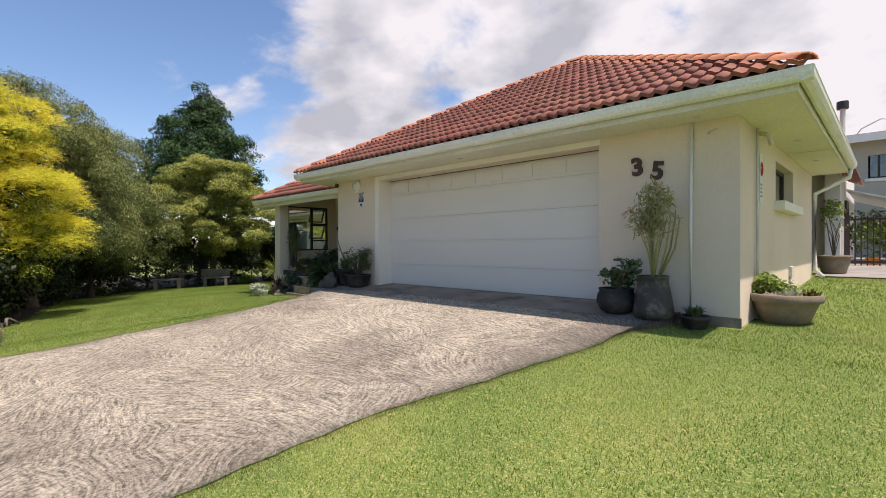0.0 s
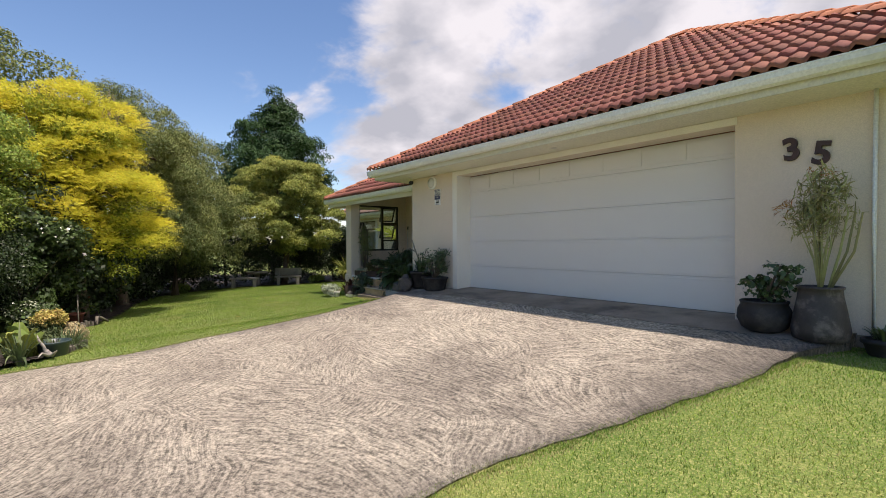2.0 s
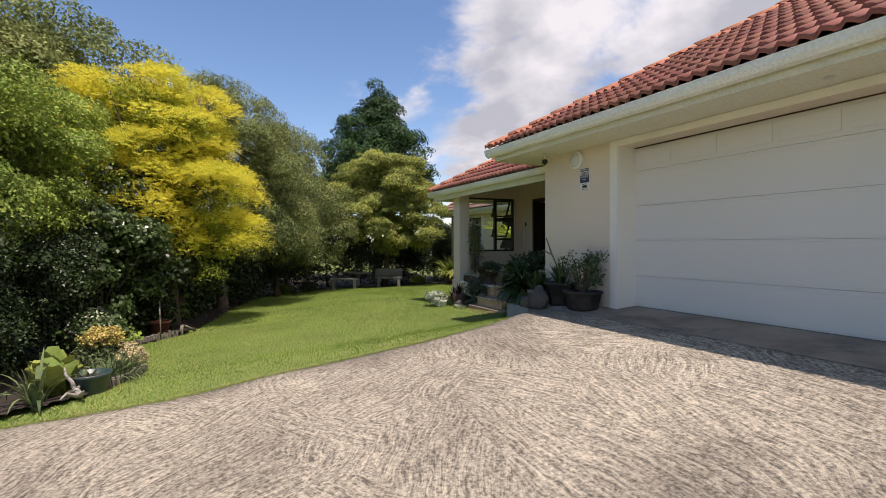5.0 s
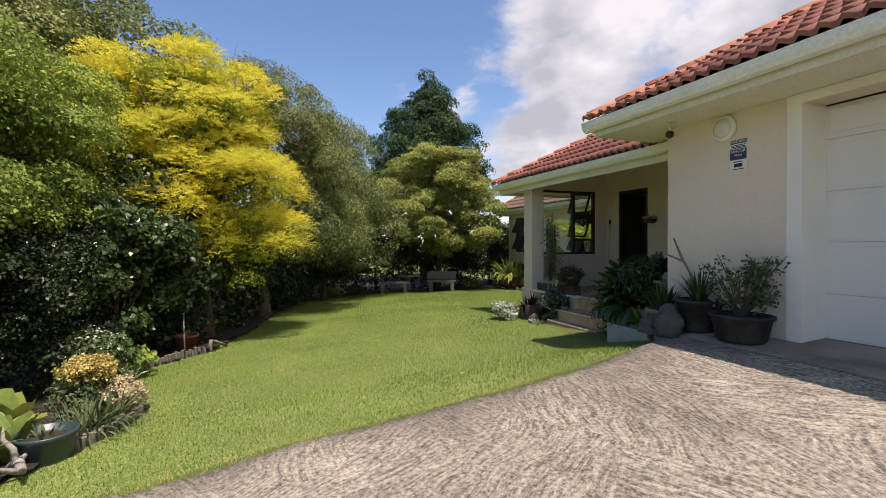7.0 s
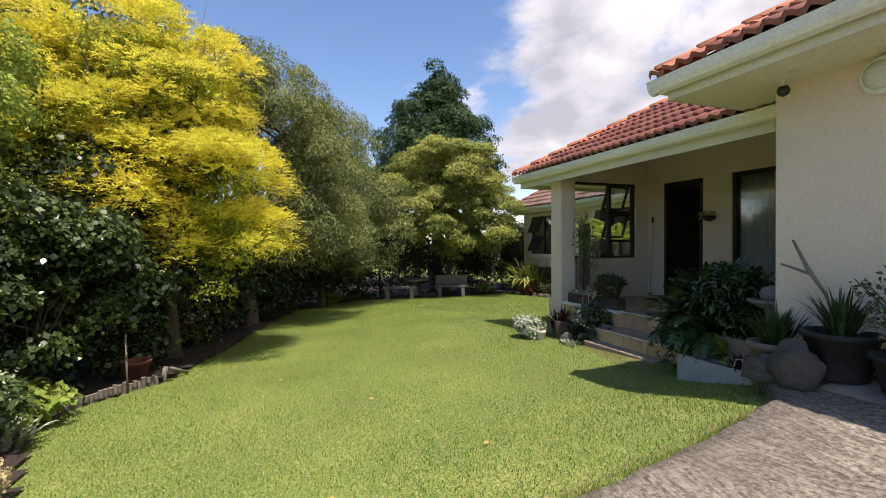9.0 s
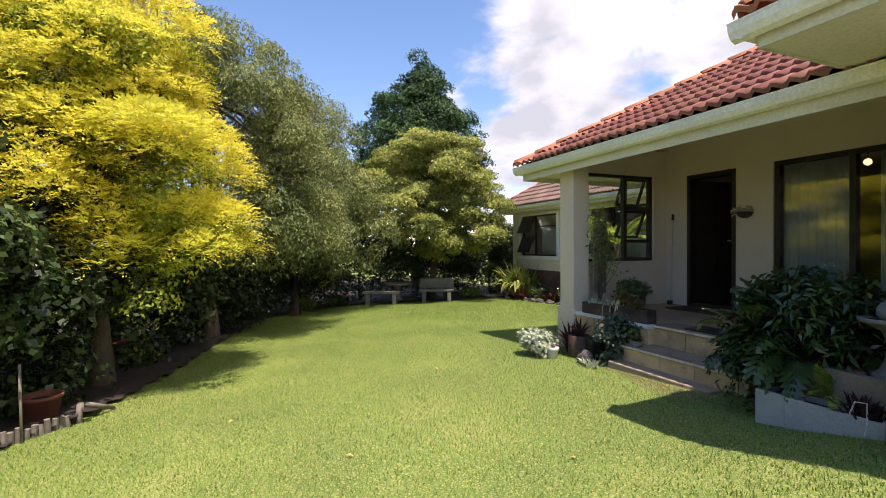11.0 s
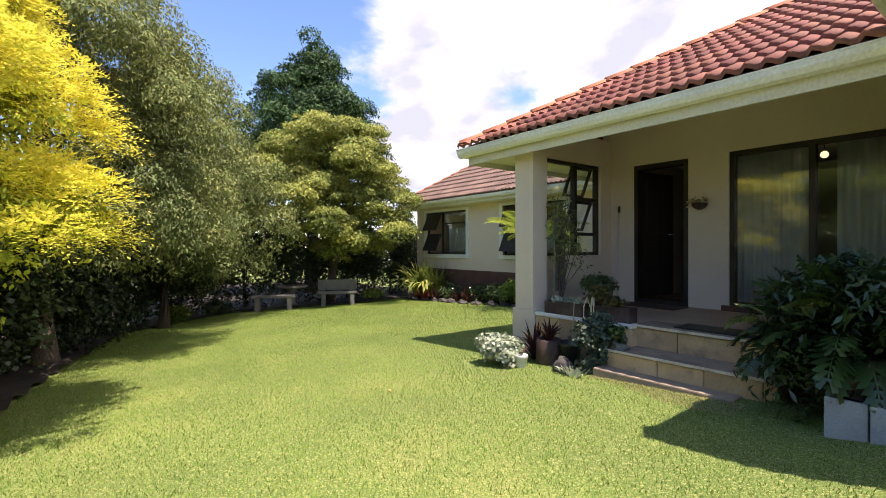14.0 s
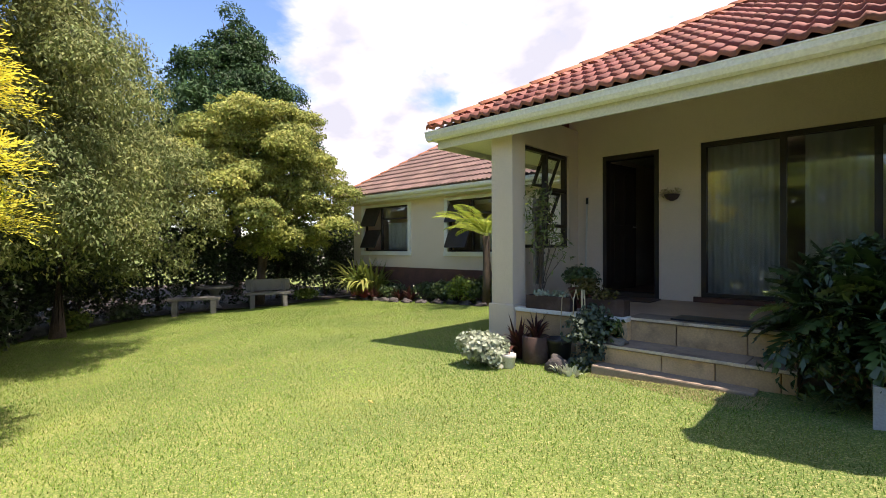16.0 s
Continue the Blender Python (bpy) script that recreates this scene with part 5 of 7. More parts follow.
# ---- pots, planters and plants ----
M_POTDARK = mat("dark_glazed_pot", (0.03, 0.027, 0.026), 0.75, (0.013, 0.012, 0.013), 5, 60, 0.25, stain=(0.13, 0.115, 0.10, 0.5), stain_scale=4)
M_URN = mat("streaked_dark_urn", (0.06, 0.05, 0.046), 0.6, (0.03, 0.026, 0.025), 5, 60, 0.25, stain=(0.26, 0.23, 0.21, 0.7), stain_scale=5)
M_POTCONC = mat("weathered_concrete_pot", (0.255, 0.20, 0.14), 0.9, (0.17, 0.135, 0.10), 4, 70, 0.4, stain=(0.10, 0.085, 0.07, 0.5), stain_scale=5)
M_POTGREY = mat("pale_concrete_box", (0.42, 0.42, 0.40), 0.9, (0.33, 0.33, 0.32), 3, 70, 0.35, stain=(0.18, 0.17, 0.15, 0.5), stain_scale=3)
M_POTTEAL = mat("teal_grey_plastic_tub", (0.035, 0.06, 0.065), 0.4, (0.028, 0.05, 0.054), 4, 50, 0.08)
M_TERRA = mat("terracotta", (0.21, 0.07, 0.042), 0.85, (0.15, 0.05, 0.032), 5, 60, 0.3)
M_TROUGH = mat("dark_brown_trough", (0.075, 0.04, 0.03), 0.8, (0.045, 0.026, 0.02), 5, 50, 0.3, stain=(0.16, 0.14, 0.12, 0.4), stain_scale=6)
M_WEATHERWOOD = mat("weathered_grey_timber", (0.20, 0.18, 0.15), 0.95, (0.12, 0.105, 0.09), 8, 40, 0.5)
M_BENCH = mat("lichened_concrete", (0.20, 0.195, 0.175), 0.95, (0.15, 0.147, 0.13), 4, 60, 0.4, stain=(0.07, 0.075, 0.06, 0.6), stain_scale=4)
M_PEBBLE = mat("red_brown_pebble", (0.30, 0.13, 0.10), 0.8, (0.20, 0.08, 0.06), 6, 60, 0.3, island=0.5, spread=0.02)
M_ROCK = mat("grey_brown_rock", (0.10, 0.088, 0.08), 0.95, (0.05, 0.045, 0.04), 5, 40, 0.7, 0.02)
L_SILVER = leaf("silver_variegated_leaf", (0.50, 0.53, 0.40), (0.30, 0.36, 0.24), 0.3, 0.01, 0.2)
L_PENCIL = leaf("pencil_bush_stem", (0.42, 0.38, 0.17), (0.27, 0.27, 0.11), 0.35, 0.03, 0.15)
L_RUST = leaf("rusty_orange_leaf", (0.45, 0.20, 0.06), (0.34, 0.16, 0.05), 0.35, 0.02, 0.25)
L_PHILO = leaf("philodendron_leaf", (0.045, 0.085, 0.024), (0.03, 0.06, 0.017), 0.3, 0.012, 0.15, 0.3, 0.5)
L_VARI = leaf("yellow_striped_leaf", (0.34, 0.36, 0.09), (0.16, 0.22, 0.05), 0.4, 0.02, 0.25)
L_STRAP = leaf("grey_green_strap_leaf", (0.15, 0.19, 0.09), (0.09, 0.13, 0.055), 0.35, 0.02, 0.2)
L_BRONZE = leaf("bronze_red_leaf", (0.10, 0.033, 0.028), (0.055, 0.024, 0.02), 0.4, 0.02, 0.2)
L_STRAW = leaf("straw_coloured_flower", (0.60, 0.52, 0.33), (0.44, 0.37, 0.21), 0.3, 0.015, 0.2)
L_GOLDSHRUB = leaf("gold_tipped_leaf", (0.62, 0.46, 0.17), (0.34, 0.33, 0.08), 0.45, 0.03, 0.25)
L_BROWNGREEN = leaf("brownish_green_leaf", (0.15, 0.115, 0.035), (0.085, 0.08, 0.025), 0.45, 0.04, 0.2)
L_BLUEGREY = leaf("blue_grey_succulent_leaf", (0.10, 0.135, 0.10), (0.06, 0.085, 0.06), 0.4, 0.02, 0.12)
L_FERN = leaf("tree_fern_frond", (0.30, 0.36, 0.05), (0.20, 0.27, 0.04), 0.3, 0.02, 0.4)
L_PADDLE = leaf("paddle_succulent_leaf", (0.26, 0.30, 0.07), (0.17, 0.23, 0.06), 0.3, 0.03, 0.12, 0.4)


def cloud_part(parent, name, lobes, n, clumps, sigma, size, aspect, material, seed, flat=1.0, droop=0.0, upright=0.0, inner=0.3, label=""):
    rng = np.random.default_rng(seed)
    P, o = crown_points(rng, lobes, n, clumps, sigma, flat, inner)
    return part(name, None, None, parent, label, data=leaf_cloud(name, P, o, size, aspect, material, rng, droop, upright))


def straps(name, n, length, width, material, seed, spread=1.0, arch=0.8, base=0.03, tip=0.05, lift=0.0):
    """Strap leaves that rise from one root and arch over."""
    rng = np.random.default_rng(seed)
    seg = 7
    V, F = [], []
    for i in range(n):
        a = rng.uniform(0, 2 * np.pi)
        tilt = rng.uniform(0.08, 0.9) * spread
        L, w = length * rng.uniform(0.65, 1.1), width * rng.uniform(0.7, 1.15)
        d = np.array([np.cos(a), np.sin(a), 0]); sd = np.array([-np.sin(a), np.cos(a), 0])
        p = d * base * rng.uniform(0, 1) + [0, 0, lift]
        ang = np.pi / 2 - tilt * 0.55
        b0 = len(V)
        for k in range(seg + 1):
            t = k / seg
            ww = w * (0.6 + 0.4 * math.sin(min(t * 2.2, 1.57))) * (1 - t ** 2.5) + tip * w * 0.2
            up = np.array([-d[0] * math.sin(ang), -d[1] * math.sin(ang), math.cos(ang)])
            V += [p - sd * ww + up * ww * 0.35, p, p + sd * ww + up * ww * 0.35]
            p = p + (d * math.cos(ang) + np.array([0, 0, math.sin(ang)])) * L / seg
            ang -= arch * tilt * 0.42 * (0.6 + t)
        for k in range(seg):
            q = b0 + 3 * k
            F += [(q, q + 1, q + 4, q + 3), (q + 1, q + 2, q + 5, q + 4)]
    return from_arrays(name, np.array(V), np.array(F), material, True)


def fronds(name, n, length, material, seed, pairs=16, leaflet=0.28, width=0.03, spread=1.0, stalk=0.3, arch=1.0, z=0.0, lobed=False, tilt_min=0.2):
    """Feathery fronds: a thin midrib with leaflet pairs; lobed ones are broad and short."""
    rng = np.random.default_rng(seed)
    V, F = [], []
    for i in range(n):
        a = rng.uniform(0, 2 * np.pi)
        tilt = rng.uniform(tilt_min, 1.15) * spread
        L = length * rng.uniform(0.7, 1.1)
        d = np.array([np.cos(a), np.sin(a), 0]); sd = np.array([-np.sin(a), np.cos(a), 0])
        p = np.array([0, 0, z]); ang = np.pi / 2 - tilt * 0.7
        steps = pairs + int(pairs * stalk)
        roll = rng.uniform(-0.5, 0.5)
        for k in range(steps):
            t = k / steps
            fw = d * math.cos(ang) + np.array([0, 0, math.sin(ang)])
            up = np.cross(sd, fw); up = up if up[2] > 0 else -up
            s2 = sd * math.cos(roll) + up * math.sin(roll)
            q = p + fw * L / steps
            b = len(V)
            V += [p - s2 * 0.004, p + s2 * 0.004, q + s2 * 0.004, q - s2 * 0.004]
            F.append((b, b + 1, b + 2, b + 3))
            if k >= int(pairs * stalk):
                u = (k - pairs * stalk) / pairs
                ll = leaflet * L * (math.sin(math.pi * (0.16 + 0.8 * u)) if not lobed else (1.0 - 0.75 * u)) * rng.uniform(0.85, 1.1)
                for sg in (-1, 1):
                    e = s2 * sg * 0.86 + fw * 0.5 - np.array([0, 0, 0.25])
                    e = e / np.linalg.norm(e)
                    w = fw * width * (1.3 if lobed else 1)
                    b = len(V)
                    V += [q - w * 0.35, q + e * ll * 0.5 - w * 0.8 + up * 0.01, q + e * ll, q + e * ll * 0.5 + w * 0.8 + up * 0.01]
                    F.append((b, b + 1, b + 2, b + 3))
            p = q
            ang -= arch * tilt * 1.3 / steps * (0.5 + t)
    return from_arrays(name, np.array(V), np.array(F), material)


def pot(name, loc, profile, material, label, soil_z, soil_r, category="pot", group="", n=28):
    x, y, z = loc
    t = thing(name, loc, label, category, group)
    part("body", lathe(profile, n), material, t, smooth=True)
    part("soil", lathe([(soil_r, soil_z - 0.02), (soil_r * 0.6, soil_z + 0.01), (0.01, soil_z + 0.015)], 18), M_SOIL, t)
    return t


def open_pot(r0, r1, h, rim=0.02, belly=None):
    """Outer wall up, over the rim and down inside."""
    pr = [(r0 * 0.9, 0), (r0, 0.012)]
    if belly:
        pr += [(belly, h * 0.35), (belly * 1.02, h * 0.55)]
    pr += [(r1, h - 0.045), (r1 + rim, h - 0.04), (r1 + rim, h - 0.004), (r1 + rim * 0.4, h), (r1 - 0.015, h - 0.006), (r1 - 0.03, h * 0.75), (r1 * 0.5, h * 0.72)]
    return pr


def plant(name, loc, label, category="plant", group=""):
    return thing(name, loc, label, category, group)


apron_z = 0.70
# by the house number: round dark pot, tall urn with a pencil bush, small low pot
ax, ay = -2.52, 5.80
az = float(drive_z(ax, ay))
rp = pot("plant_pot", (ax, ay, az), [(0.15, 0), (0.23, 0.05), (0.28, 0.16), (0.27, 0.26), (0.235, 0.33), (0.25, 0.345), (0.25, 0.365), (0.22, 0.365), (0.21, 0.31), (0.1, 0.3)], M_POTDARK, "round dark ceramic pot against the garage wall", 0.31, 0.21)
rp.matrix_basis = Matrix.Translation((ax, ay, az)) @ Matrix.Scale(0.86, 4)
p = plant("succulent_bush", (ax, ay, az + 0.265), "leaning dark green succulent in the round pot")
bm = bmesh.new()
sr = random.Random(4)
stem_ends = []
for k in range(9):
    a, l = sr.uniform(0, 6.28), sr.uniform(0.15, 0.42)
    e = Vector((math.cos(a) * l * 0.6 + 0.05, math.sin(a) * l * 0.4, l))
    tube(bm, [(0, 0, 0), e * 0.5 + Vector((0, 0, 0.03)), e], [0.012, 0.009, 0.006], 6)
    stem_ends.append((e.x, e.y, e.z * 0.85, 0.09, 0.09, 0.11))
part("stem", bm, M_BARK, p)
cloud_part(p, "leaves", stem_ends, 520, 60, 0.045, 0.05, 0.45, L_DARK, 3)

ux, uy = -2.06, 5.78
uz = float(drive_z(ux, uy)) - 0.03
rp = pot("urn", (ux, uy, uz), [(0.15, 0), (0.23, 0.03), (0.25, 0.12), (0.22, 0.3), (0.19, 0.45), (0.185, 0.52), (0.20, 0.53), (0.20, 0.55), (0.165, 0.55), (0.16, 0.48), (0.08, 0.47)], M_URN, "tall dark glazed urn with pale runs down its side", 0.49, 0.155, "urn")
rp.matrix_basis = Matrix.Translation((ux, uy, uz)) @ Matrix.Diagonal((0.92, 0.92, 0.95, 1))
p = plant("pencil_bush", (ux, uy, uz + 0.45), "tall wispy pencil bush with thin orange-tipped stems")
bm = bmesh.new()
ends = []
for k in range(17):
    a, l = sr.uniform(0, 6.28), sr.uniform(0.6, 1.15)
    r = sr.uniform(0.04, 0.24) * (1.2 - l * 0.6)
    e = Vector((math.cos(a) * r, math.sin(a) * r * 0.8, l))
    tube(bm, [(0, 0, 0), Vector((e.x * 0.35 + sr.uniform(-.03, .03), e.y * 0.35, l * 0.45)), e], [0.012, 0.007, 0.003], 5)
    ends.append((e.x * 0.9, e.y * 0.9, e.z * 0.86, 0.07, 0.07, 0.16))
for k in range(3):
    tube(bm, [(0.05, 0, 0), (0.14 + 0.05 * k, 0.02, 0.4), (0.20 + 0.05 * k, 0.0, 0.75), (0.16 + 0.09 * k, 0, 0.95 - 0.1 * k)], [0.014, 0.011, 0.008, 0.004], 6)
part("stem", bm, L_PENCIL, p, smooth=True)
cloud_part(p, "foliage", ends, 1500, 150, 0.09, 0.085, 0.085, L_PENCIL, 5, upright=1.2)
cloud_part(p, "rusty_foliage", [(-0.26, 0, 0.72, 0.10, 0.08, 0.12), (0.02, 0, 1.08, 0.1, 0.1, 0.08)], 130, 24, 0.05, 0.08, 0.06, L_RUST, 6, upright=0.8, label="rusty orange stem tips")
sx, sy = -1.62, 5.86
pot("plant_pot", (sx, sy, gz(sx, sy)), open_pot(0.12, 0.15, 0.15), M_POTDARK, "small low dark pot with a dark succulent", 0.13, 0.14)
p = plant("succulent", (sx, sy, gz(sx, sy) + 0.13), "small dark succulent rosette cluster")
part("leaves", None, None, p, data=straps("leaves", 40, 0.15, 0.02, L_DARK, 9, 1.1, 0.6, 0.08))

# broad concrete bowl at the corner, grey urn by the yard
bxx, by = -0.92, 6.85
pot("bowl_planter", (bxx, by, gz(bxx, by) - 0.01), [(0.21, 0), (0.245, 0.02), (0.31, 0.19), (0.335, 0.25), (0.37, 0.262), (0.38, 0.285), (0.375, 0.34), (0.36, 0.352), (0.335, 0.345), (0.32, 0.285), (0.17, 0.27)], M_POTCONC, "broad round weathered concrete bowl planter on the lawn", 0.29, 0.32, "planter")
p = plant("succulent_bush", (bxx - 0.12, by, gz(bxx, by) + 0.3), "jade-leaved succulent bush in the bowl")
cloud_part(p, "leaves", [(-0.05, 0, 0.10, 0.17, 0.15, 0.13), (0.12, 0, 0.05, 0.1, 0.1, 0.07)], 900, 90, 0.05, 0.045, 0.45, L_MID, 31)
p = plant("echeveria", (bxx + 0.06, by - 0.12, gz(bxx, by) + 0.31), "silver-grey rosette succulents in the bowl")
part("leaves", None, None, p, data=straps("leaves", 60, 0.12, 0.02, L_SILVER, 32, 1.3, 0.3, 0.12))
p = plant("succulent", (bxx + 0.26, by, gz(bxx, by) + 0.31), "low reddish and green succulents in the bowl")
part("leaves", None, None, p, data=straps("leaves", 50, 0.10, 0.018, L_BROWNGREEN, 33, 1.2, 0.5, 0.1))
yx, yy = -0.93, 13.6
pot("concrete_urn", (yx, yy, gz(yx, yy) + 0.02), [(0.2, 0), (0.22, 0.03), (0.28, 0.27), (0.29, 0.35), (0.33, 0.36), (0.33, 0.41), (0.29, 0.41), (0.28, 0.35), (0.13, 0.34)], M_POTCONC, "large grey concrete planter on the paved yard", 0.36, 0.28, "planter")
p = plant("bare_shrub", (yx, yy, gz(yx, yy) + 0.36), "thin upright shrub in the concrete planter")
bm = bmesh.new()
for k in range(6):
    tube(bm, [(0, 0, 0), (sr.uniform(-.1, .1), 0, 0.5), (sr.uniform(-.2, .2), sr.uniform(-.1, .1), sr.uniform(0.8, 1.3))], [0.014, 0.01, 0.004], 5)
part("stem", bm, M_BARK, p)
cloud_part(p, "leaves", [(0, 0, 0.9, 0.2, 0.2, 0.4)], 400, 50, 0.08, 0.06, 0.35, L_MID, 36)
for k, (x, y) in enumerate(((0.3, 17.2), (-0.4, 17.6))):
    q = plant("yard_shrub", (x, y, gz(x, y)), "leafy shrub growing behind the gate", "bush")
    cloud_part(q, "leaves", [(0, 0, 0.7, 0.6, 0.6, 0.6)], 1500, 90, 0.16, 0.09, 0.3, L_MID, 50 + k)
solid("orange_crate", bx(-0.5, -0.2, 16.6, 16.9, gz(-0.2, 16.8), gz(-0.2, 16.8) + 0.2, bevel=0.02), mat("orange_plastic", (0.6, 0.2, 0.02), 0.5), "small orange and white plastic crate behind the gate", "crate")

# ---- pots along the garage wall beside the porch ----
def wall_pot(x, y, prof, material, label, sz, srr, name="plant_pot", category="pot"):
    z = float(drive_z(x, y))
    if x < -9.0:
        z = gz(x, y) + 0.02
    pot(name, (x, y, z), prof, material, label, sz, srr, category)
    return z


z = wall_pot(-9.05, 5.88, [(0.13, 0), (0.15, 0.01), (0.18, 0.3), (0.20, 0.31), (0.20, 0.36), (0.17, 0.36), (0.16, 0.3), (0.08, 0.29)], M_POTCONC, "grey-brown square-shouldered pot by the wall", 0.31, 0.16)
p = plant("aloe", (-9.05, 5.88, z + 0.31), "dense spiky dark green aloe")
part("leaves", None, None, p, data=straps("leaves", 110, 0.36, 0.014, L_PHILO, 61, 1.0, 0.25, 0.1))
z = wall_pot(-8.62, 5.92, open_pot(0.17, 0.22, 0.34), M_POTDARK, "black glazed pot by the wall", 0.28, 0.19)
p = plant("aloe", (-8.62, 5.92, z + 0.28), "spiky aloe with one old bent flower stalk")
part("leaves", None, None, p, data=straps("leaves", 70, 0.40, 0.014, L_PHILO, 62, 1.1, 0.35, 0.08))
part("flower_stalk", tube(bmesh.new(), [(0, 0, 0.05), (-0.1, 0, 0.32), (-0.22, 0, 0.5), (-0.33, 0, 0.72)], [0.012, 0.01, 0.016, 0.008], 6), M_WEATHERWOOD, p, "dry brown flower stalk")
part("flower_stalk", tube(bmesh.new(), [(-0.2, 0, 0.46), (-0.32, 0, 0.5), (-0.42, 0, 0.53)], [0.012, 0.01, 0.008], 6), M_WEATHERWOOD, p, "dry brown flower stalk")


def boulder(name, loc, r, seed, material, label, category="rock"):
    rr = random.Random(seed)
    bm = bmesh.new()
    bmesh.ops.create_icosphere(bm, subdivisions=3, radius=1.0)
    for v in bm.verts:
        n = noise.noise(v.co * 1.3 + Vector((seed, 0, 0))) * 0.65 + noise.noise(v.co * 3 + Vector((0, seed, 0))) * 0.3 + noise.noise(v.co * 8) * 0.08
        v.co *= 1 + n
        v.co = Vector((v.co.x * r[0], v.co.y * r[1], max(v.co.z, -0.75) * r[2]))
    return solid(name, bm, material, label, category, smooth=True, at=Matrix.Translation(loc))


bz = float(drive_z(-8.75, 5.55))
boulder("boulder", (-8.72, 5.58, bz + 0.13), (0.15, 0.12, 0.19), 4, M_ROCK, "dark upright boulder on the concrete by the pots")
boulder("boulder", (-8.95, 5.58, bz + 0.06), (0.14, 0.1, 0.1), 7, M_ROCK, "small dark boulder on the concrete by the pots")
tx, ty = -8.1, 5.86
tz = float(drive_z(tx, ty))
tr = thing("long_planter", (tx, ty, tz), "dark oval planter trough by the garage door", "planter")
bm = lathe([(0.17, 0), (0.19, 0.02), (0.23, 0.22), (0.25, 0.23), (0.25, 0.26), (0.22, 0.26), (0.21, 0.22), (0.08, 0.21)], 28)
for v in bm.verts:
    v.co.x *= 1.2
part("body", bm, M_POTDARK, tr, smooth=True)
part("soil", bx(-0.22, 0.22, -0.12, 0.12, 0.20, 0.23, bevel=0.01), M_SOIL, tr)
p = plant("spiny_bush", (tx, ty, tz + 0.22), "loose green bush with long budded shoots")
ends = []
for k in range(24):
    a = sr.uniform(0, 6.28); l = sr.uniform(0.25, 0.62); r = sr.uniform(0.1, 0.42)
    e = Vector((math.cos(a) * r, math.sin(a) * r * 0.55, l))
    part("shoot", tube(bmesh.new(), [(0, 0, 0), Vector((e.x * 0.5, e.y * 0.5, l * 0.6)), e], [0.010, 0.007, 0.003], 5), M_BARK, p)
    ends.append((e.x * 0.8, e.y * 0.8, e.z * 0.75, 0.07, 0.07, 0.12))
cloud_part(p, "leaves", ends + [(0, 0, 0.12, 0.26, 0.16, 0.1)], 1300, 320, 0.045, 0.04, 0.32, L_DARK, 66)

# ---- beside the steps: grey box planters, raised pebble bed, fountain, philodendron ----
def trough(name, x0, x1, y0, y1, z0, z1, material, label, wallt=0.035, at=None):
    t = thing(name, ((x0 + x1) / 2, (y0 + y1) / 2, z0), label, "planter")
    cx, cy = (x0 + x1) / 2, (y0 + y1) / 2
    for a, b, c, d in ((x0, x1, y0, y0 + wallt), (x0, x1, y1 - wallt, y1), (x0, x0 + wallt, y0 + wallt, y1 - wallt), (x1 - wallt, x1, y0 + wallt, y1 - wallt)):
        part("side", bx(a - cx, b - cx, c - cy, d - cy, 0, z1 - z0, bevel=0.006), material, t)
    part("soil", bx(x0 - cx + wallt, x1 - cx - wallt, y0 - cy + wallt, y1 - cy - wallt, 0.0, (z1 - z0) * 0.85), M_SOIL, t)
    return t


trough("box_planter", -10.12, -9.90, 5.98, 6.35, 0.22, 0.50, M_POTGREY, "pale grey concrete box planter on the grass")
trough("box_planter", -9.885, -9.30, 5.95, 6.17, 0.26, 0.50, M_POTGREY, "long pale grey concrete box planter on the grass")
hpart("raised_bed", bx(-10.05, GX0 - 0.003, 6.22, 6.95, -0.2, 0.64), M_SLAB)
hpart("bed_kerb", bx(-10.0, GX0 - 0.003, 6.18, 6.24, 0.5, 0.72, bevel=0.01), M_POTCONC)


def pebbles():
    rng = np.random.default_rng(2)
    base = bmesh.new(); bmesh.ops.create_icosphere(base, subdivisions=1, radius=1.0)
    V0 = np.array([v.co[:] for v in base.verts]); F0 = np.array([[v.index for v in f.verts] for f in base.faces]); base.free()
    V, F = [], []
    for i in range(420):
        s = rng.uniform(0.018, 0.036)
        c = np.array([rng.uniform(-9.95, -9.26), rng.uniform(6.27, 6.9), 0.66 + rng.uniform(0, 0.045)])
        F.append(F0 + len(V0) * i)
        V.append(V0 * s * rng.uniform(0.7, 1.2, 3) + c)
    ob = new("pebbles", from_arrays("pebbles", np.concatenate(V), np.concatenate(F), M_PEBBLE, True))
    return tagged(ob, "red-brown pebbles heaped in the raised bed", "pebbles", kind="stuff")


pebbles()
ft = thing("birdbath", (-9.46, 6.40, 0.70), "grey concrete pedestal birdbath with a stone ball", "birdbath")
part("pedestal", lathe([(0.16, 0), (0.16, 0.05), (0.12, 0.07), (0.08, 0.16), (0.065, 0.26), (0.085, 0.36), (0.10, 0.39)], 24), M_BENCH, ft, smooth=True)
part("bowl", lathe([(0.09, 0.385), (0.16, 0.42), (0.23, 0.46), (0.25, 0.47), (0.25, 0.495), (0.235, 0.50), (0.15, 0.465), (0.03, 0.46)], 28), M_BENCH, ft, smooth=True)
part("ball", lathe([(0.02, 0.455), (0.10, 0.47), (0.13, 0.52), (0.13, 0.57), (0.10, 0.62), (0.04, 0.645), (0.01, 0.65)], 24), M_BENCH, ft, "round stone ball", smooth=True)
ft.matrix_basis = Matrix.Translation((-9.44, 6.42, 0.68)) @ Matrix.Scale(0.86, 4)

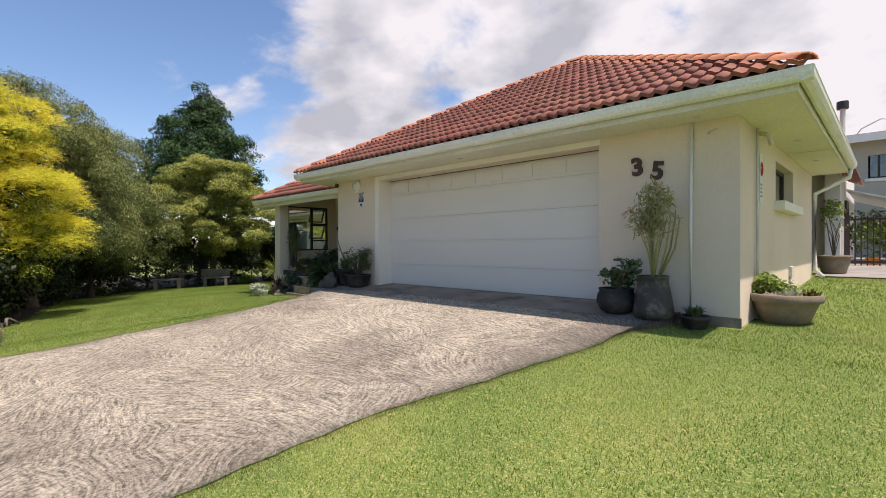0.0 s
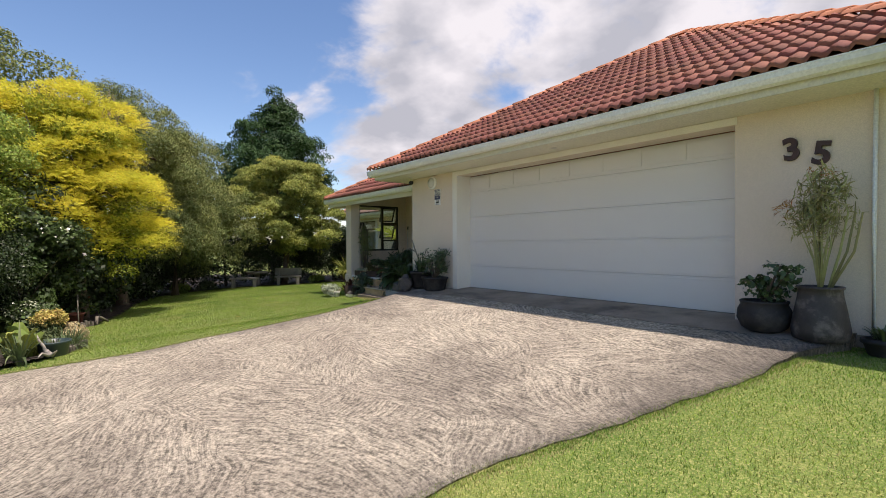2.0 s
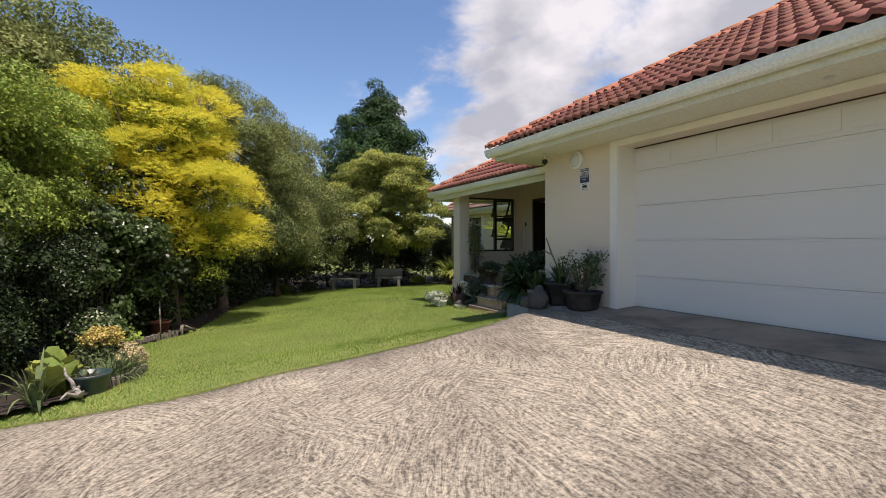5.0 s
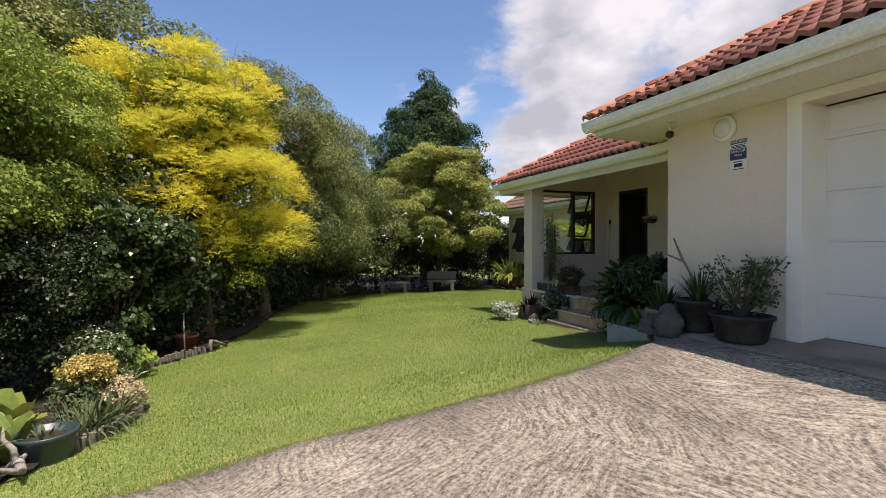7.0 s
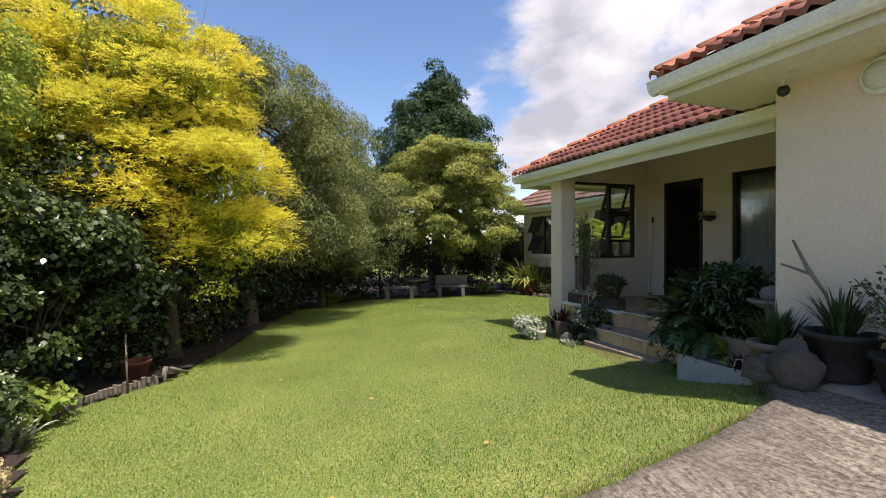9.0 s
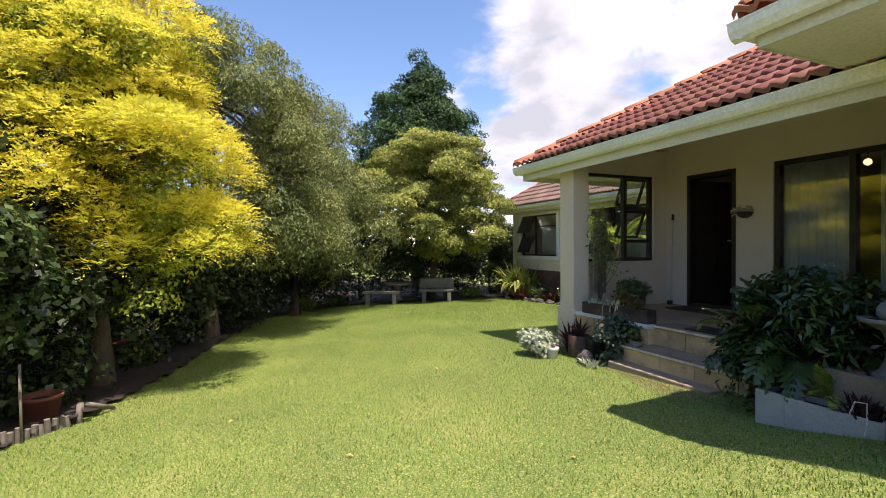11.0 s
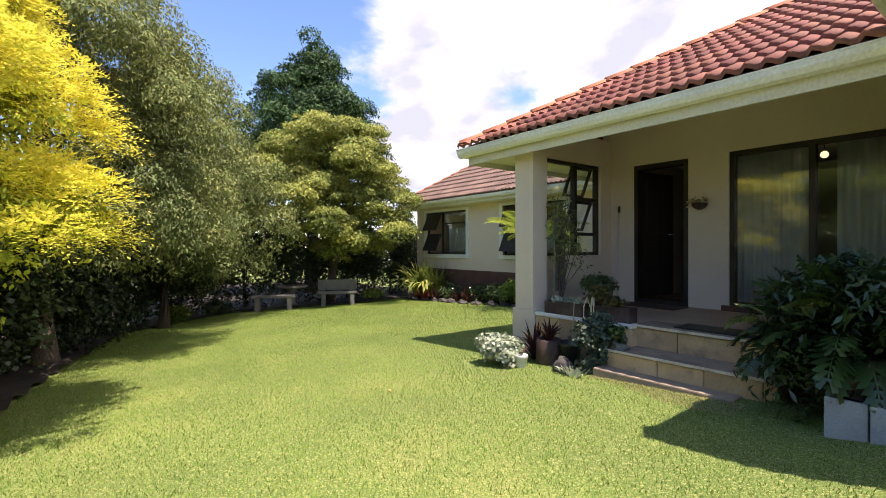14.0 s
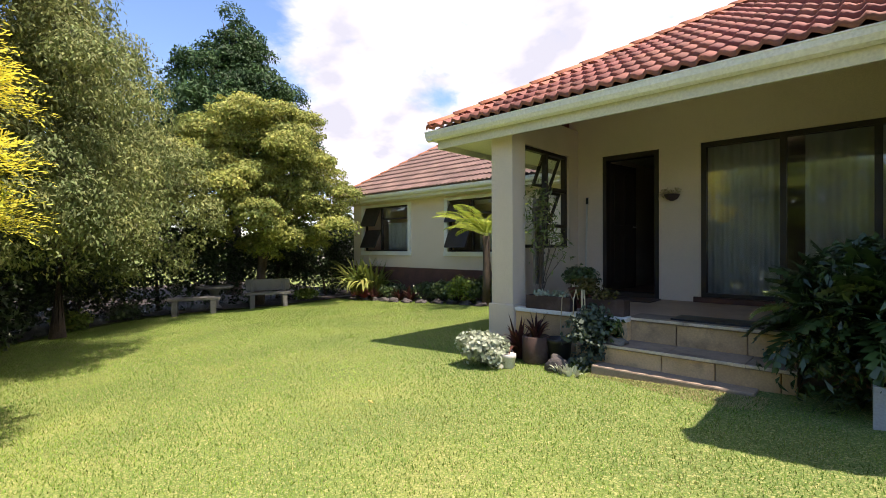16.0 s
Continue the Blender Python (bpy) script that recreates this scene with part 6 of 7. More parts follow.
ph = plant("philodendron", (-10.12, 6.62, 0.62), "large dark green philodendron with deeply cut leaves", "plant")
part("leaves", None, None, ph, data=fronds("leaves", 150, 0.8, L_PHILO, 71, pairs=8, leaflet=0.26, width=0.045, spread=1.25, stalk=0.9, arch=1.15, lobed=True))
# same kind of leaf in a paler green, sunlight put into its colour
part("young_leaves", None, None, ph, "cut leaves at the lawn side, coloured paler as if sunlit", data=fronds("young_leaves", 7, 0.42, L_STRAP, 79, pairs=9, leaflet=0.3, width=0.026, spread=1.3, stalk=0.5, arch=1.0, lobed=True, tilt_min=0.6), at=Matrix.Translation((-0.34, -0.34, 0.25)))
part("stem", tube(bmesh.new(), [(0, 0, -0.1), (0.03, 0, 0.1), (0.0, 0.03, 0.25)], [0.07, 0.06, 0.04], 8), M_BARK, ph)
cloud_part(ph, "lower_leaves", [(-0.02, -0.22, 0.15, 0.5, 0.3, 0.35), (-0.1, -0.3, -0.15, 0.4, 0.2, 0.3), (0.1, -0.1, 0.42, 0.5, 0.4, 0.3)], 4200, 260, 0.10, 0.085, 0.14, L_PHILO, 74, droop=0.7)
p = plant("low_fern", (-9.75, 6.2, 0.48), "small fern spilling from the box planter")
part("leaves", None, None, p, data=fronds("leaves", 24, 0.3, L_MID, 72, pairs=14, leaflet=0.2, width=0.014, spread=1.2))
p = plant("succulent", (-9.45, 6.06, 0.47), "reddish succulents in the long box planter")
part("leaves", None, None, p, data=straps("leaves", 60, 0.16, 0.016, L_BRONZE, 73, 1.2, 0.5, 0.12))
wp = thing("wire_ornament", (-9.42, 5.98, 0.5), "small white bent wire ornament on the planter rim", "ornament")
part("wire", tube(bmesh.new(), [(-0.08, 0, 0.0), (-0.05, 0, 0.09), (0.02, -0.01, 0.10), (0.03, -0.03, -0.02), (0.02, -0.035, -0.1)], 0.005, 6), M_METAL, wp)

# ---- on the porch ----
trough("window_box", -13.20, -12.62, 6.82, 6.98, FLOOR + 0.012, FLOOR + 0.17, M_TROUGH, "dark brown planter trough on the terrace coping", 0.02)
trough("window_box", -12.50, -12.02, 6.84, 7.00, FLOOR + 0.012, FLOOR + 0.18, M_TROUGH, "dark brown planter trough with bronze succulents", 0.02)
p = plant("white_pebble_succulents", (-12.95, 6.9, FLOOR + 0.15), "pale stones and tiny succulents in the trough")
cloud_part(p, "leaves", [(-0.1, 0, 0.02, 0.12, 0.05, 0.03), (0.15, 0, 0.02, 0.1, 0.05, 0.03)], 300, 40, 0.03, 0.035, 0.5, L_SILVER, 81)
p = plant("bronze_succulent", (-12.33, 6.9, FLOOR + 0.16), "bronze and orange leaved succulents in the trough")
cloud_part(p, "leaves", [(-0.12, 0, 0.10, 0.15, 0.07, 0.12), (0.1, 0, 0.04, 0.12, 0.05, 0.05)], 620, 60, 0.04, 0.045, 0.3, L_BROWNGREEN, 82)
p = plant("trailing_stems", (-12.55, 6.86, FLOOR + 0.15), "pale dry stems trailing over the coping")
bm = bmesh.new()
for k in range(6):
    dx = sr.uniform(-.1, .1)
    tube(bm, [(dx, 0, 0), (dx * 1.4, -0.06, 0.12), (dx * 2, -0.13, 0.02), (dx * 2.2, -0.15, -0.2 - 0.04 * k)], 0.006, 5)
part("stem", bm, L_STRAW, p)
pot("plant_pot", (-12.75, 7.35, FLOOR), open_pot(0.10, 0.14, 0.24), M_TERRA, "terracotta pot on the porch floor", 0.2, 0.12)
p = plant("leafy_pot_plant", (-12.75, 7.35, FLOOR + 0.2), "round leafy green pot plant")
cloud_part(p, "leaves", [(0, 0, 0.14, 0.2, 0.2, 0.13)], 700, 70, 0.05, 0.05, 0.4, L_DARK, 83)
trl = thing("trellis", (-13.24, 7.10, 0.9), "weathered timber trellis panel beside the pillar", "trellis")
for k in range(4):
    part("slat", bx(-0.02, 0.0, -0.02 + 0.06 * k, 0.02 + 0.06 * k, 0.0, 1.08), M_WEATHERWOOD, trl)
for k in range(4):
    part("slat", bx(0.0, 0.015, -0.03, 0.21, 0.1 + 0.28 * k, 0.13 + 0.28 * k), M_WEATHERWOOD, trl)
cp = plant("climber", (-13.2, 7.12, FLOOR + 0.02), "thin climbing plant with sparse narrow leaves", "plant")
bm = bmesh.new()
ends = []
for k in range(12):
    x = sr.uniform(-0.08, 0.35); h = sr.uniform(0.6, 1.75)
    tube(bm, [(0, 0, 0), (x * 0.4, sr.uniform(-.05, .05), h * 0.4), (x, sr.uniform(-.05, .1), h * 0.75), (x * 0.7 + 0.05, 0, h)], [0.007, 0.006, 0.005, 0.003], 5)
    ends.append((x * 0.8, 0.0, h * 0.75, 0.08, 0.08, 0.26))
part("stem", bm, M_BARK, cp)
cloud_part(cp, "leaves", ends, 520, 150, 0.09, 0.075, 0.14, L_GREY, 84, droop=0.4)
br = thing("broom", (-13.42, PB - 0.12, FLOOR), "thin pale broom pole leaning on the porch wall", "broom")
part("pole", tube(bmesh.new(), [(0, 0, 0.0), (0, 0.06, 1.42)], 0.014, 10), M_METAL, br, smooth=True)
part("grip", tube(bmesh.new(), [(0, 0.06, 1.40), (0, 0.064, 1.50)], 0.021, 8), M_BLACK, br, "dark grip end", smooth=True)
part("brush", bx(-0.03, 0.03, -0.04, 0.03, 0.0, 0.07, bevel=0.01), M_BLACK, br, "dark brush head")
wpot = thing("wall_planter", (-12.17, PB, 2.03), "rusty wall-hung planter with dry succulents", "planter")
part("basket", lathe([(0.03, -0.08), (0.09, -0.05), (0.13, 0.02), (0.12, 0.03), (0.08, -0.01)], 16), M_NUMBER, wpot, smooth=True, at=Matrix.Translation((0, -0.10, 0)))
wpot.matrix_basis = Matrix.Translation((-12.17, PB, 2.06)) @ Matrix.Diagonal((0.75, 1, 0.8, 1))
cloud_part(wpot, "dry_leaves", [(-0.1, -0.12, 0.03, 0.12, 0.06, 0.06), (0.08, -0.1, 0.05, 0.1, 0.06, 0.06)], 130, 24, 0.03, 0.045, 0.3, L_STRAW, 85)
solid("doormat", bx(-11.62, -10.72, 7.0, 7.34, FLOOR + 0.009, FLOOR + 0.026, bevel=0.004), M_BLACK, "dark rubber doormat at the top of the steps", "mat")
solid("doormat", bx(-13.1, -12.3, 8.35, 8.8, FLOOR + 0.001, FLOOR + 0.02, bevel=0.004), M_TROUGH, "dark brown fibre mat before the front door", "mat")

# ---- at the foot of the terrace ----
def gp(x, y):
    return (x, y, gz(x, y))


p = plant("silver_bush", gp(-13.30, 6.12), "low mound of white and silver variegated leaves", "plant")
cloud_part(p, "leaves", [(0, 0, 0.18, 0.26, 0.22, 0.15), (0.12, 0, 0.15, 0.18, 0.18, 0.13)], 3600, 120, 0.055, 0.045, 0.45, L_SILVER, 91, inner=0.2)
pot("tin_pot", gp(-12.98, 6.15), open_pot(0.06, 0.075, 0.15, 0.006), M_METAL, "small pale metal pot", 0.12, 0.05)
p = plant("bromeliad", gp(-13.12, 6.55), "dark bronze strap-leaved bromeliad", "plant")
part("leaves", None, None, p, data=straps("leaves", 36, 0.5, 0.028, L_BRONZE, 92, 1.0, 0.9, 0.05))
pot("plant_pot", gp(-12.86, 6.50), [(0.14, 0), (0.15, 0.02), (0.15, 0.28), (0.14, 0.29), (0.125, 0.27), (0.06, 0.26)], M_TROUGH, "squat brown log-like pot", 0.26, 0.12)
p = plant("bromeliad", (-12.86, 6.5, gz(-12.86, 6.5) + 0.26), "bronze red bromeliad in the brown pot")
part("leaves", None, None, p, data=straps("leaves", 26, 0.3, 0.022, L_BRONZE, 93, 0.9, 0.6, 0.05))
pot("plant_pot", gp(-12.62, 6.58), open_pot(0.11, 0.13, 0.27, 0.01), M_BLACK, "black plastic nursery pot", 0.2, 0.11)
p = plant("grey_succulent_bush", gp(-12.28, 6.50), "blue-grey leafy succulent bush by the steps", "plant")
cloud_part(p, "leaves", [(0, 0, 0.28, 0.2, 0.16, 0.26), (0.05, 0.05, 0.46, 0.12, 0.11, 0.14)], 1300, 110, 0.06, 0.05, 0.4, L_BLUEGREY, 94)
p = plant("green_bush", gp(-12.15, 6.62), "leafy green trailing plant by the steps", "plant")
cloud_part(p, "leaves", [(0, 0, 0.32, 0.15, 0.12, 0.2)], 600, 70, 0.06, 0.05, 0.35, L_DARK, 95)
p = plant("pale_rosettes", gp(-12.33, 6.28), "pale grey-white rosette succulents at the lawn edge", "plant")
part("leaves", None, None, p, data=straps("leaves", 40, 0.10, 0.026, L_SILVER, 96, 1.4, 0.4, 0.16))
boulder("boulder", (-12.5, 6.32, gz(-12.5, 6.32) + 0.05), (0.12, 0.09, 0.1), 9, M_ROCK, "dark stone at the lawn edge")
boulder("log", (-12.02, 6.62, 0.42), (0.12, 0.06, 0.05), 12, M_WEATHERWOOD, "short pale log end lying on the step", "log")

# ---- far bed under the wing windows ----
for i, (x, y, s) in enumerate(((-23.1, 11.75, 1.0), (-22.5, 11.9, 0.85))):
    p = plant("dracaena", gp(x, y), "tall clump of yellow-striped arching strap leaves", "plant")
    part("leaves", None, None, p, data=straps("leaves", 95, 1.45 * s, 0.075, L_VARI, 101 + i, 1.0, 1.15, 0.3, lift=0.15))
for i, (x, y) in enumerate(((-22.3, 11.35), (-21.9, 11.4), (-20.9, 11.6), (-20.3, 11.5))):
    p = plant("bromeliad", gp(x, y), "bright red-leaved bromeliad in the bed", "plant", "bromeliads in the far bed")
    part("leaves", None, None, p, data=straps("leaves", 30, 0.5, 0.035, mat("red_bromeliad_leaf", (0.28, 0.03, 0.035), 0.5, (0.12, 0.03, 0.02), 3, 30, 0, island=0.3) if i == 0 else L_BRONZE, 110 + i, 1.1, 0.7, 0.05))
for i, (x, y, h) in enumerate(((-19.0, 11.75, 0.8), (-18.2, 11.5, 1.0), (-17.6, 11.6, 0.9), (-21.4, 11.8, 0.6), (-20.0, 11.9, 0.7), (-16.3, 11.5, 1.0))):
    p = plant("bed_shrub", gp(x, y), "dark green leafy shrub under the wing windows", "bush", "shrubs in the far bed")
    cloud_part(p, "leaves", [(0, 0, h * 0.34, 0.45, 0.35, h * 0.34)], 2200, 140, 0.10, 0.06, 0.35, L_DARK if i != 1 else L_MID, 120 + i)
tf = plant("tree_fern", gp(-17.3, 11.3), "tree fern with pale yellow-green spreading fronds", "plant")
part("trunk", tube(bmesh.new(), [(0, 0, -0.1), (0.03, 0, 0.8), (0, 0, 1.75)], [0.13, 0.11, 0.09], 10), M_BARK, tf, smooth=True)
part("fronds", None, None, tf, data=fronds("fronds", 22, 1.5, L_FERN, 130, pairs=26, leaflet=0.2, width=0.028, spread=1.15, stalk=0.15, arch=0.9, z=1.72, tilt_min=0.75))
solid("stepping_stone", lathe([(0.42, -0.05), (0.42, 0.02), (0.38, 0.045), (0.1, 0.05)], 16, wobble=0.1, seed=3), M_BENCH, "pale flat stone at the lawn corner", "stone", at=Matrix.Translation(gp(-24.0, 11.9)))
for i in range(12):
    x = -22.9 + i * 0.55
    boulder("edging_stone", (x, 11.28 + 0.08 * math.sin(i), gz(x, 11.28) + 0.02), (0.2, 0.09, 0.09), 30 + i, M_ROCK, "low rough edging stone of the far bed", "stone")

# ---- garden seats ----
def slab_bench(loc, turn, back):
    b = thing("garden_bench", (*loc, gz(*loc)), "old concrete garden bench with a back, in shade" if back else "old backless concrete garden bench, in shade", "bench")
    b.matrix_basis = Matrix.Translation(b.location) @ pose(0, 0, 0, 0, 0, turn)
    part("seat", bx(-0.62, 0.62, -0.2, 0.2, 0.38, 0.45, bevel=0.015), M_BENCH, b)
    for s in (-0.45, 0.45):
        part("leg", bx(s - 0.07, s + 0.07, -0.18, 0.18, -0.05, 0.38, bevel=0.02), M_BENCH, b)
    if back:
        part("backrest", bx(-0.62, 0.62, 0.17, 0.24, 0.48, 0.82, bevel=0.02), M_BENCH, b)
        for s in (-0.45, 0.45):
            part("arm", bx(s - 0.05, s + 0.05, 0.12, 0.24, 0.4, 0.78, bevel=0.015), M_BENCH, b)
    return b


slab_bench((-23.35, 6.55), 68, False)
slab_bench((-23.35, 8.6), 68, True)
gt = thing("garden_table", (*(-24.1, 7.35), gz(-24.1, 7.35)), "round concrete garden table on a pedestal", "table")
part("top", lathe([(0.45, 0.62), (0.5, 0.64), (0.5, 0.69), (0.48, 0.7), (0.1, 0.7)], 28), M_BENCH, gt, smooth=True)
part("pedestal", lathe([(0.25, -0.05), (0.22, 0.05), (0.12, 0.15), (0.12, 0.5), (0.2, 0.62)], 20), M_BENCH, gt, smooth=True)
st2 = thing("garden_stool", (*(-21.3, 1.9), gz(-21.3, 1.9)), "small dark concrete mushroom stool under the trees", "stool")
part("top", lathe([(0.2, 0.42), (0.26, 0.44), (0.26, 0.5), (0.1, 0.52)], 18), M_BENCH, st2, smooth=True)
part("stem", lathe([(0.14, -0.05), (0.09, 0.1), (0.09, 0.35), (0.14, 0.42)], 14), M_BENCH, st2, smooth=True)

# ---- near bed by the drive: log edging, tub, shrubs ----
def log_edge(pts, r, h, name_label):
    ed = thing("log_edging", (*pts[0], gz(*pts[0])), name_label, "edging")
    rr = random.Random(7)
    me = [to_mesh("log", tube(bmesh.new(), [(0, 0, -0.15), (0, 0, h * k)], [r, r * 0.95], 8), M_WEATHERWOOD) for k in (0.85, 1.0, 1.15)]
    total = 0
    for (x0, y0), (x1, y1) in zip(pts, pts[1:]):
        ln = math.hypot(x1 - x0, y1 - y0)
        n = int(ln / (2 * r))
        for i in range(n):
            x, y = x0 + (x1 - x0) * i / n, y0 + (y1 - y0) * i / n
            part("log", None, None, ed, data=rr.choice(me), world=True, at=pose(x, y, gz(x, y), rr.uniform(-7, 7), rr.uniform(-7, 7), 0))
            total += 1
    return ed


log_edge([(-9.12, 0.25), (-9.5, 0.36), (-9.85, 0.44), (-10.1, 0.47)], 0.026, 0.10, "short weathered log roll edging of the bed")
log_edge([(-12.2, -0.08), (-12.7, 0.02), (-13.1, 0.34), (-13.5, 0.70)], 0.028, 0.12, "weathered log roll edging along the lawn")
pipe("edging_peg", [(-13.52, 0.72, gz(-13.5, .7) - 0.1), (-13.54, 0.74, gz(-13.5, .7) + 0.2)], 0.032, M_WEATHERWOOD, "stout weathered timber peg at the edging end", "peg")
pipe("fallen_peg", [(-13.55, 0.78, gz(-13.5, .7) + 0.18), (-13.85, 0.95, gz(-13.8, .9) + 0.03)], 0.024, M_WEATHERWOOD, "weathered peg leaning at the edging end", "peg")
pipe("garden_stake", [(-13.1, 0.42, gz(-13.1, .4) - 0.1), (-13.12, 0.40, gz(-13.1, .4) + 0.72)], 0.012, M_WEATHERWOOD, "thin pale upright garden stake", "stake")
pot("terracotta_pot", gp(-13.75, 0.35), open_pot(0.13, 0.17, 0.3), M_TERRA, "old terracotta pot under the trees", 0.25, 0.14)
pot("terracotta_bowl", (-16.3, 0.35, gz(-16.3, 0.35)), [(0.12, 0), (0.08, 0.05), (0.07, 0.4), (0.2, 0.44), (0.36, 0.53), (0.34, 0.55), (0.2, 0.48), (0.05, 0.47)], M_TERRA, "shallow terracotta bowl on a stem under the golden tree", 0.48, 0.2, "bowl")
pot("plastic_tub", (-9.03, 0.10, gz(-9.03, 0.10) - 0.02), [(0.14, 0), (0.15, 0.02), (0.175, 0.19), (0.19, 0.195), (0.195, 0.22), (0.19, 0.23), (0.175, 0.225), (0.168, 0.19), (0.11, 0.175)], M_POTTEAL, "dark teal-grey round plastic tub at the bed corner", 0.185, 0.16, "tub")
p = plant("water_weeds", (-9.03, 0.10, gz(-9.03, 0.10) + 0.17), "few small leaves in the tub")
part("leaves", None, None, p, data=straps("leaves", 10, 0.10, 0.014, L_STRAP, 141, 1.2, 0.6, 0.1))
for i, (x, y, s) in enumerate(((-9.0, -0.20, 0.95), (-9.35, -0.28, 1.1), (-8.75, -0.8, 0.9), (-9.2, -0.95, 1.0))):
    p = plant("paddle_plant", gp(x, y), "paddle succulent with broad round yellow-green leaves", "plant", "paddle plants by the drive")
    part("leaves", None, None, p, data=straps("leaves", 16, 0.42 * s, 0.13, L_PADDLE, 150 + i, 1.15, 0.25, 0.06, tip=2.0))
p = plant("strap_lily", gp(-8.66, -0.22), "pale arching strap-leaved lily at the bed edge", "plant")
part("leaves", None, None, p, data=straps("leaves", 34, 0.55, 0.02, L_STRAP, 156, 1.1, 1.1, 0.08))
p = plant("strap_lily", gp(-9.45, 0.2), "grey-green grassy lily behind the log edging", "plant")
part("leaves", None, None, p, data=straps("leaves", 100, 0.34, 0.012, L_STRAP, 157, 1.1, 1.0, 0.22))
p = plant("strap_lily", gp(-9.75, 0.25), "grey-green grassy lily behind the log edging", "plant")
part("leaves", None, None, p, data=straps("leaves", 100, 0.36, 0.012, L_STRAP, 158, 1.1, 1.0, 0.2))
p = plant("gold_tipped_shrub", gp(-10.12, 0.0), "green shrub with gold and pink-tipped leaves", "bush")
cloud_part(p, "green_leaves", [(0, 0, 0.22, 0.22, 0.2, 0.2)], 3000, 120, 0.06, 0.05, 0.16, L_STRAP, 160, upright=0.8)
cloud_part(p, "gold_leaves", [(0, 0.03, 0.47, 0.22, 0.19, 0.11)], 4200, 120, 0.045, 0.026, 0.35, L_GOLDSHRUB, 161, label="gold and pink leaf tips")
p = plant("straw_flower_bush", gp(-10.12, 0.30), "low mound of dry straw-coloured flower heads", "plant")
cloud_part(p, "flower_mass", [(0, 0, 0.2, 0.2, 0.18, 0.15)], 5200, 110, 0.04, 0.02, 0.45, L_STRAW, 162)
p = plant("grey_rosettes", gp(-11.5, -0.15), "pale grey rosettes under the shrubs", "plant")
part("leaves", None, None, p, data=straps("leaves", 120, 0.28, 0.03, L_SILVER, 163, 1.2, 0.5, 0.25))
p = plant("white_flowered_shrub", gp(-11.3, -0.25), "dark shrub with small whitish flowers", "bush")
cloud_part(p, "leaves", [(0, 0, 0.35, 0.4, 0.35, 0.3)], 1500, 110, 0.11, 0.065, 0.35, L_DARK, 164)
tagged(cloud_part(p, "flowers", [(0, 0, 0.5, 0.4, 0.35, 0.2)], 330, 80, 0.08, 0.03, 0.6, L_SILVER, 165, label="whitish flowers"), "whitish flowers", kind="stuff")
M_DRIFT = mat("bleached_driftwood", (0.40, 0.37, 0.33), 0.9, (0.22, 0.2, 0.175), 14, 60, 0.5, 0.006)
dw = thing("driftwood", gp(-8.72, 0.06), "bleached twisted driftwood branch beside the tub", "driftwood")
for pts, radii in (([(-0.16, -0.12, 0.0), (-0.08, -0.03, 0.09), (0.02, 0.03, 0.06), (0.16, 0.08, 0.13)], [0.03, 0.036, 0.026, 0.008]), ([(-0.05, -0.02, 0.06), (-0.09, -0.06, 0.17), (-0.06, -0.1, 0.25), (-0.12, -0.12, 0.31)], [0.028, 0.02, 0.014, 0.006]), ([(0.0, 0.0, 0.05), (0.06, -0.07, 0.1), (0.14, -0.1, 0.07)], [0.022, 0.014, 0.005]), ([(-0.1, -0.05, 0.06), (-0.18, 0.0, 0.12), (-0.24, 0.05, 0.1)], [0.02, 0.013, 0.005])):
    part("branch", tube(bmesh.new(), pts, radii, 8), M_DRIFT, dw, smooth=True)
for i, (x, y) in enumerate(((-12.2, -0.2), (-14.4, 0.1), (-16.9, 0.5), (-18.6, 0.9), (-20.0, 1.4), (-22.3, 2.4), (-23.6, 4.0), (-24.3, 5.2), (-24.6, 10.6))):
    p = plant("shade_plant", gp(x, y), "low dark leafy ground plant in the shaded bed", "plant", "shade plants in the bed")
    cloud_part(p, "leaves", [(0, 0, 0.15, 0.4, 0.3, 0.16)], 900, 70, 0.12, 0.085, 0.4, L_DARK if i % 2 else L_MID, 170 + i)

# ---- grass blades ----
L_STRAWGRASS = mat("dry_straw_blade", (0.46, 0.40, 0.20), 0.85, (0.36, 0.31, 0.15), 1.5, 20, 0, island=0.3, transl=0.2, spec=0.2)
L_GRASS = mat("grass_blade", (0.215, 0.325, 0.055), 0.75, (0.13, 0.225, 0.036), 0.7, 20, 0, island=0.5, spread=0.022, transl=0.3, spec=0.25, stain=(0.33, 0.31, 0.105, 0.55), stain_scale=0.8)


def blades(name, n, x0, x1, y0, y1, h, w, seed, keep, material=None, words="short green and straw-flecked lawn grass"):
    rng = np.random.default_rng(seed)
    x, y = rng.uniform(x0, x1, n), rng.uniform(y0, y1, n)
    k = keep(x, y)
    x, y = x[k], y[k]
    n = len(x)
    a = rng.uniform(0, 2 * np.pi, n)
    hh = h * rng.uniform(0.5, 1.3, n)
    ww = w * rng.uniform(0.7, 1.3, n)
    z = ground_z(x, y) - 0.003
    B = np.stack([x, y, z], 1)
    s = np.stack([np.cos(a), np.sin(a), np.zeros(n)], 1) * ww[:, None]
    b = rng.uniform(0, 2 * np.pi, n)
    lean = hh * rng.uniform(0.1, 0.9, n)
    T = B + np.stack([np.cos(b) * lean, np.sin(b) * lean, hh], 1)
    V = np.stack([B - s, B + s, T], 1).reshape(-1, 3)
    ob = new(name, from_arrays(name, V, np.arange(3 * n).reshape(n, 3), material or L_GRASS))
    return tagged(ob, words, "grass", kind="stuff")


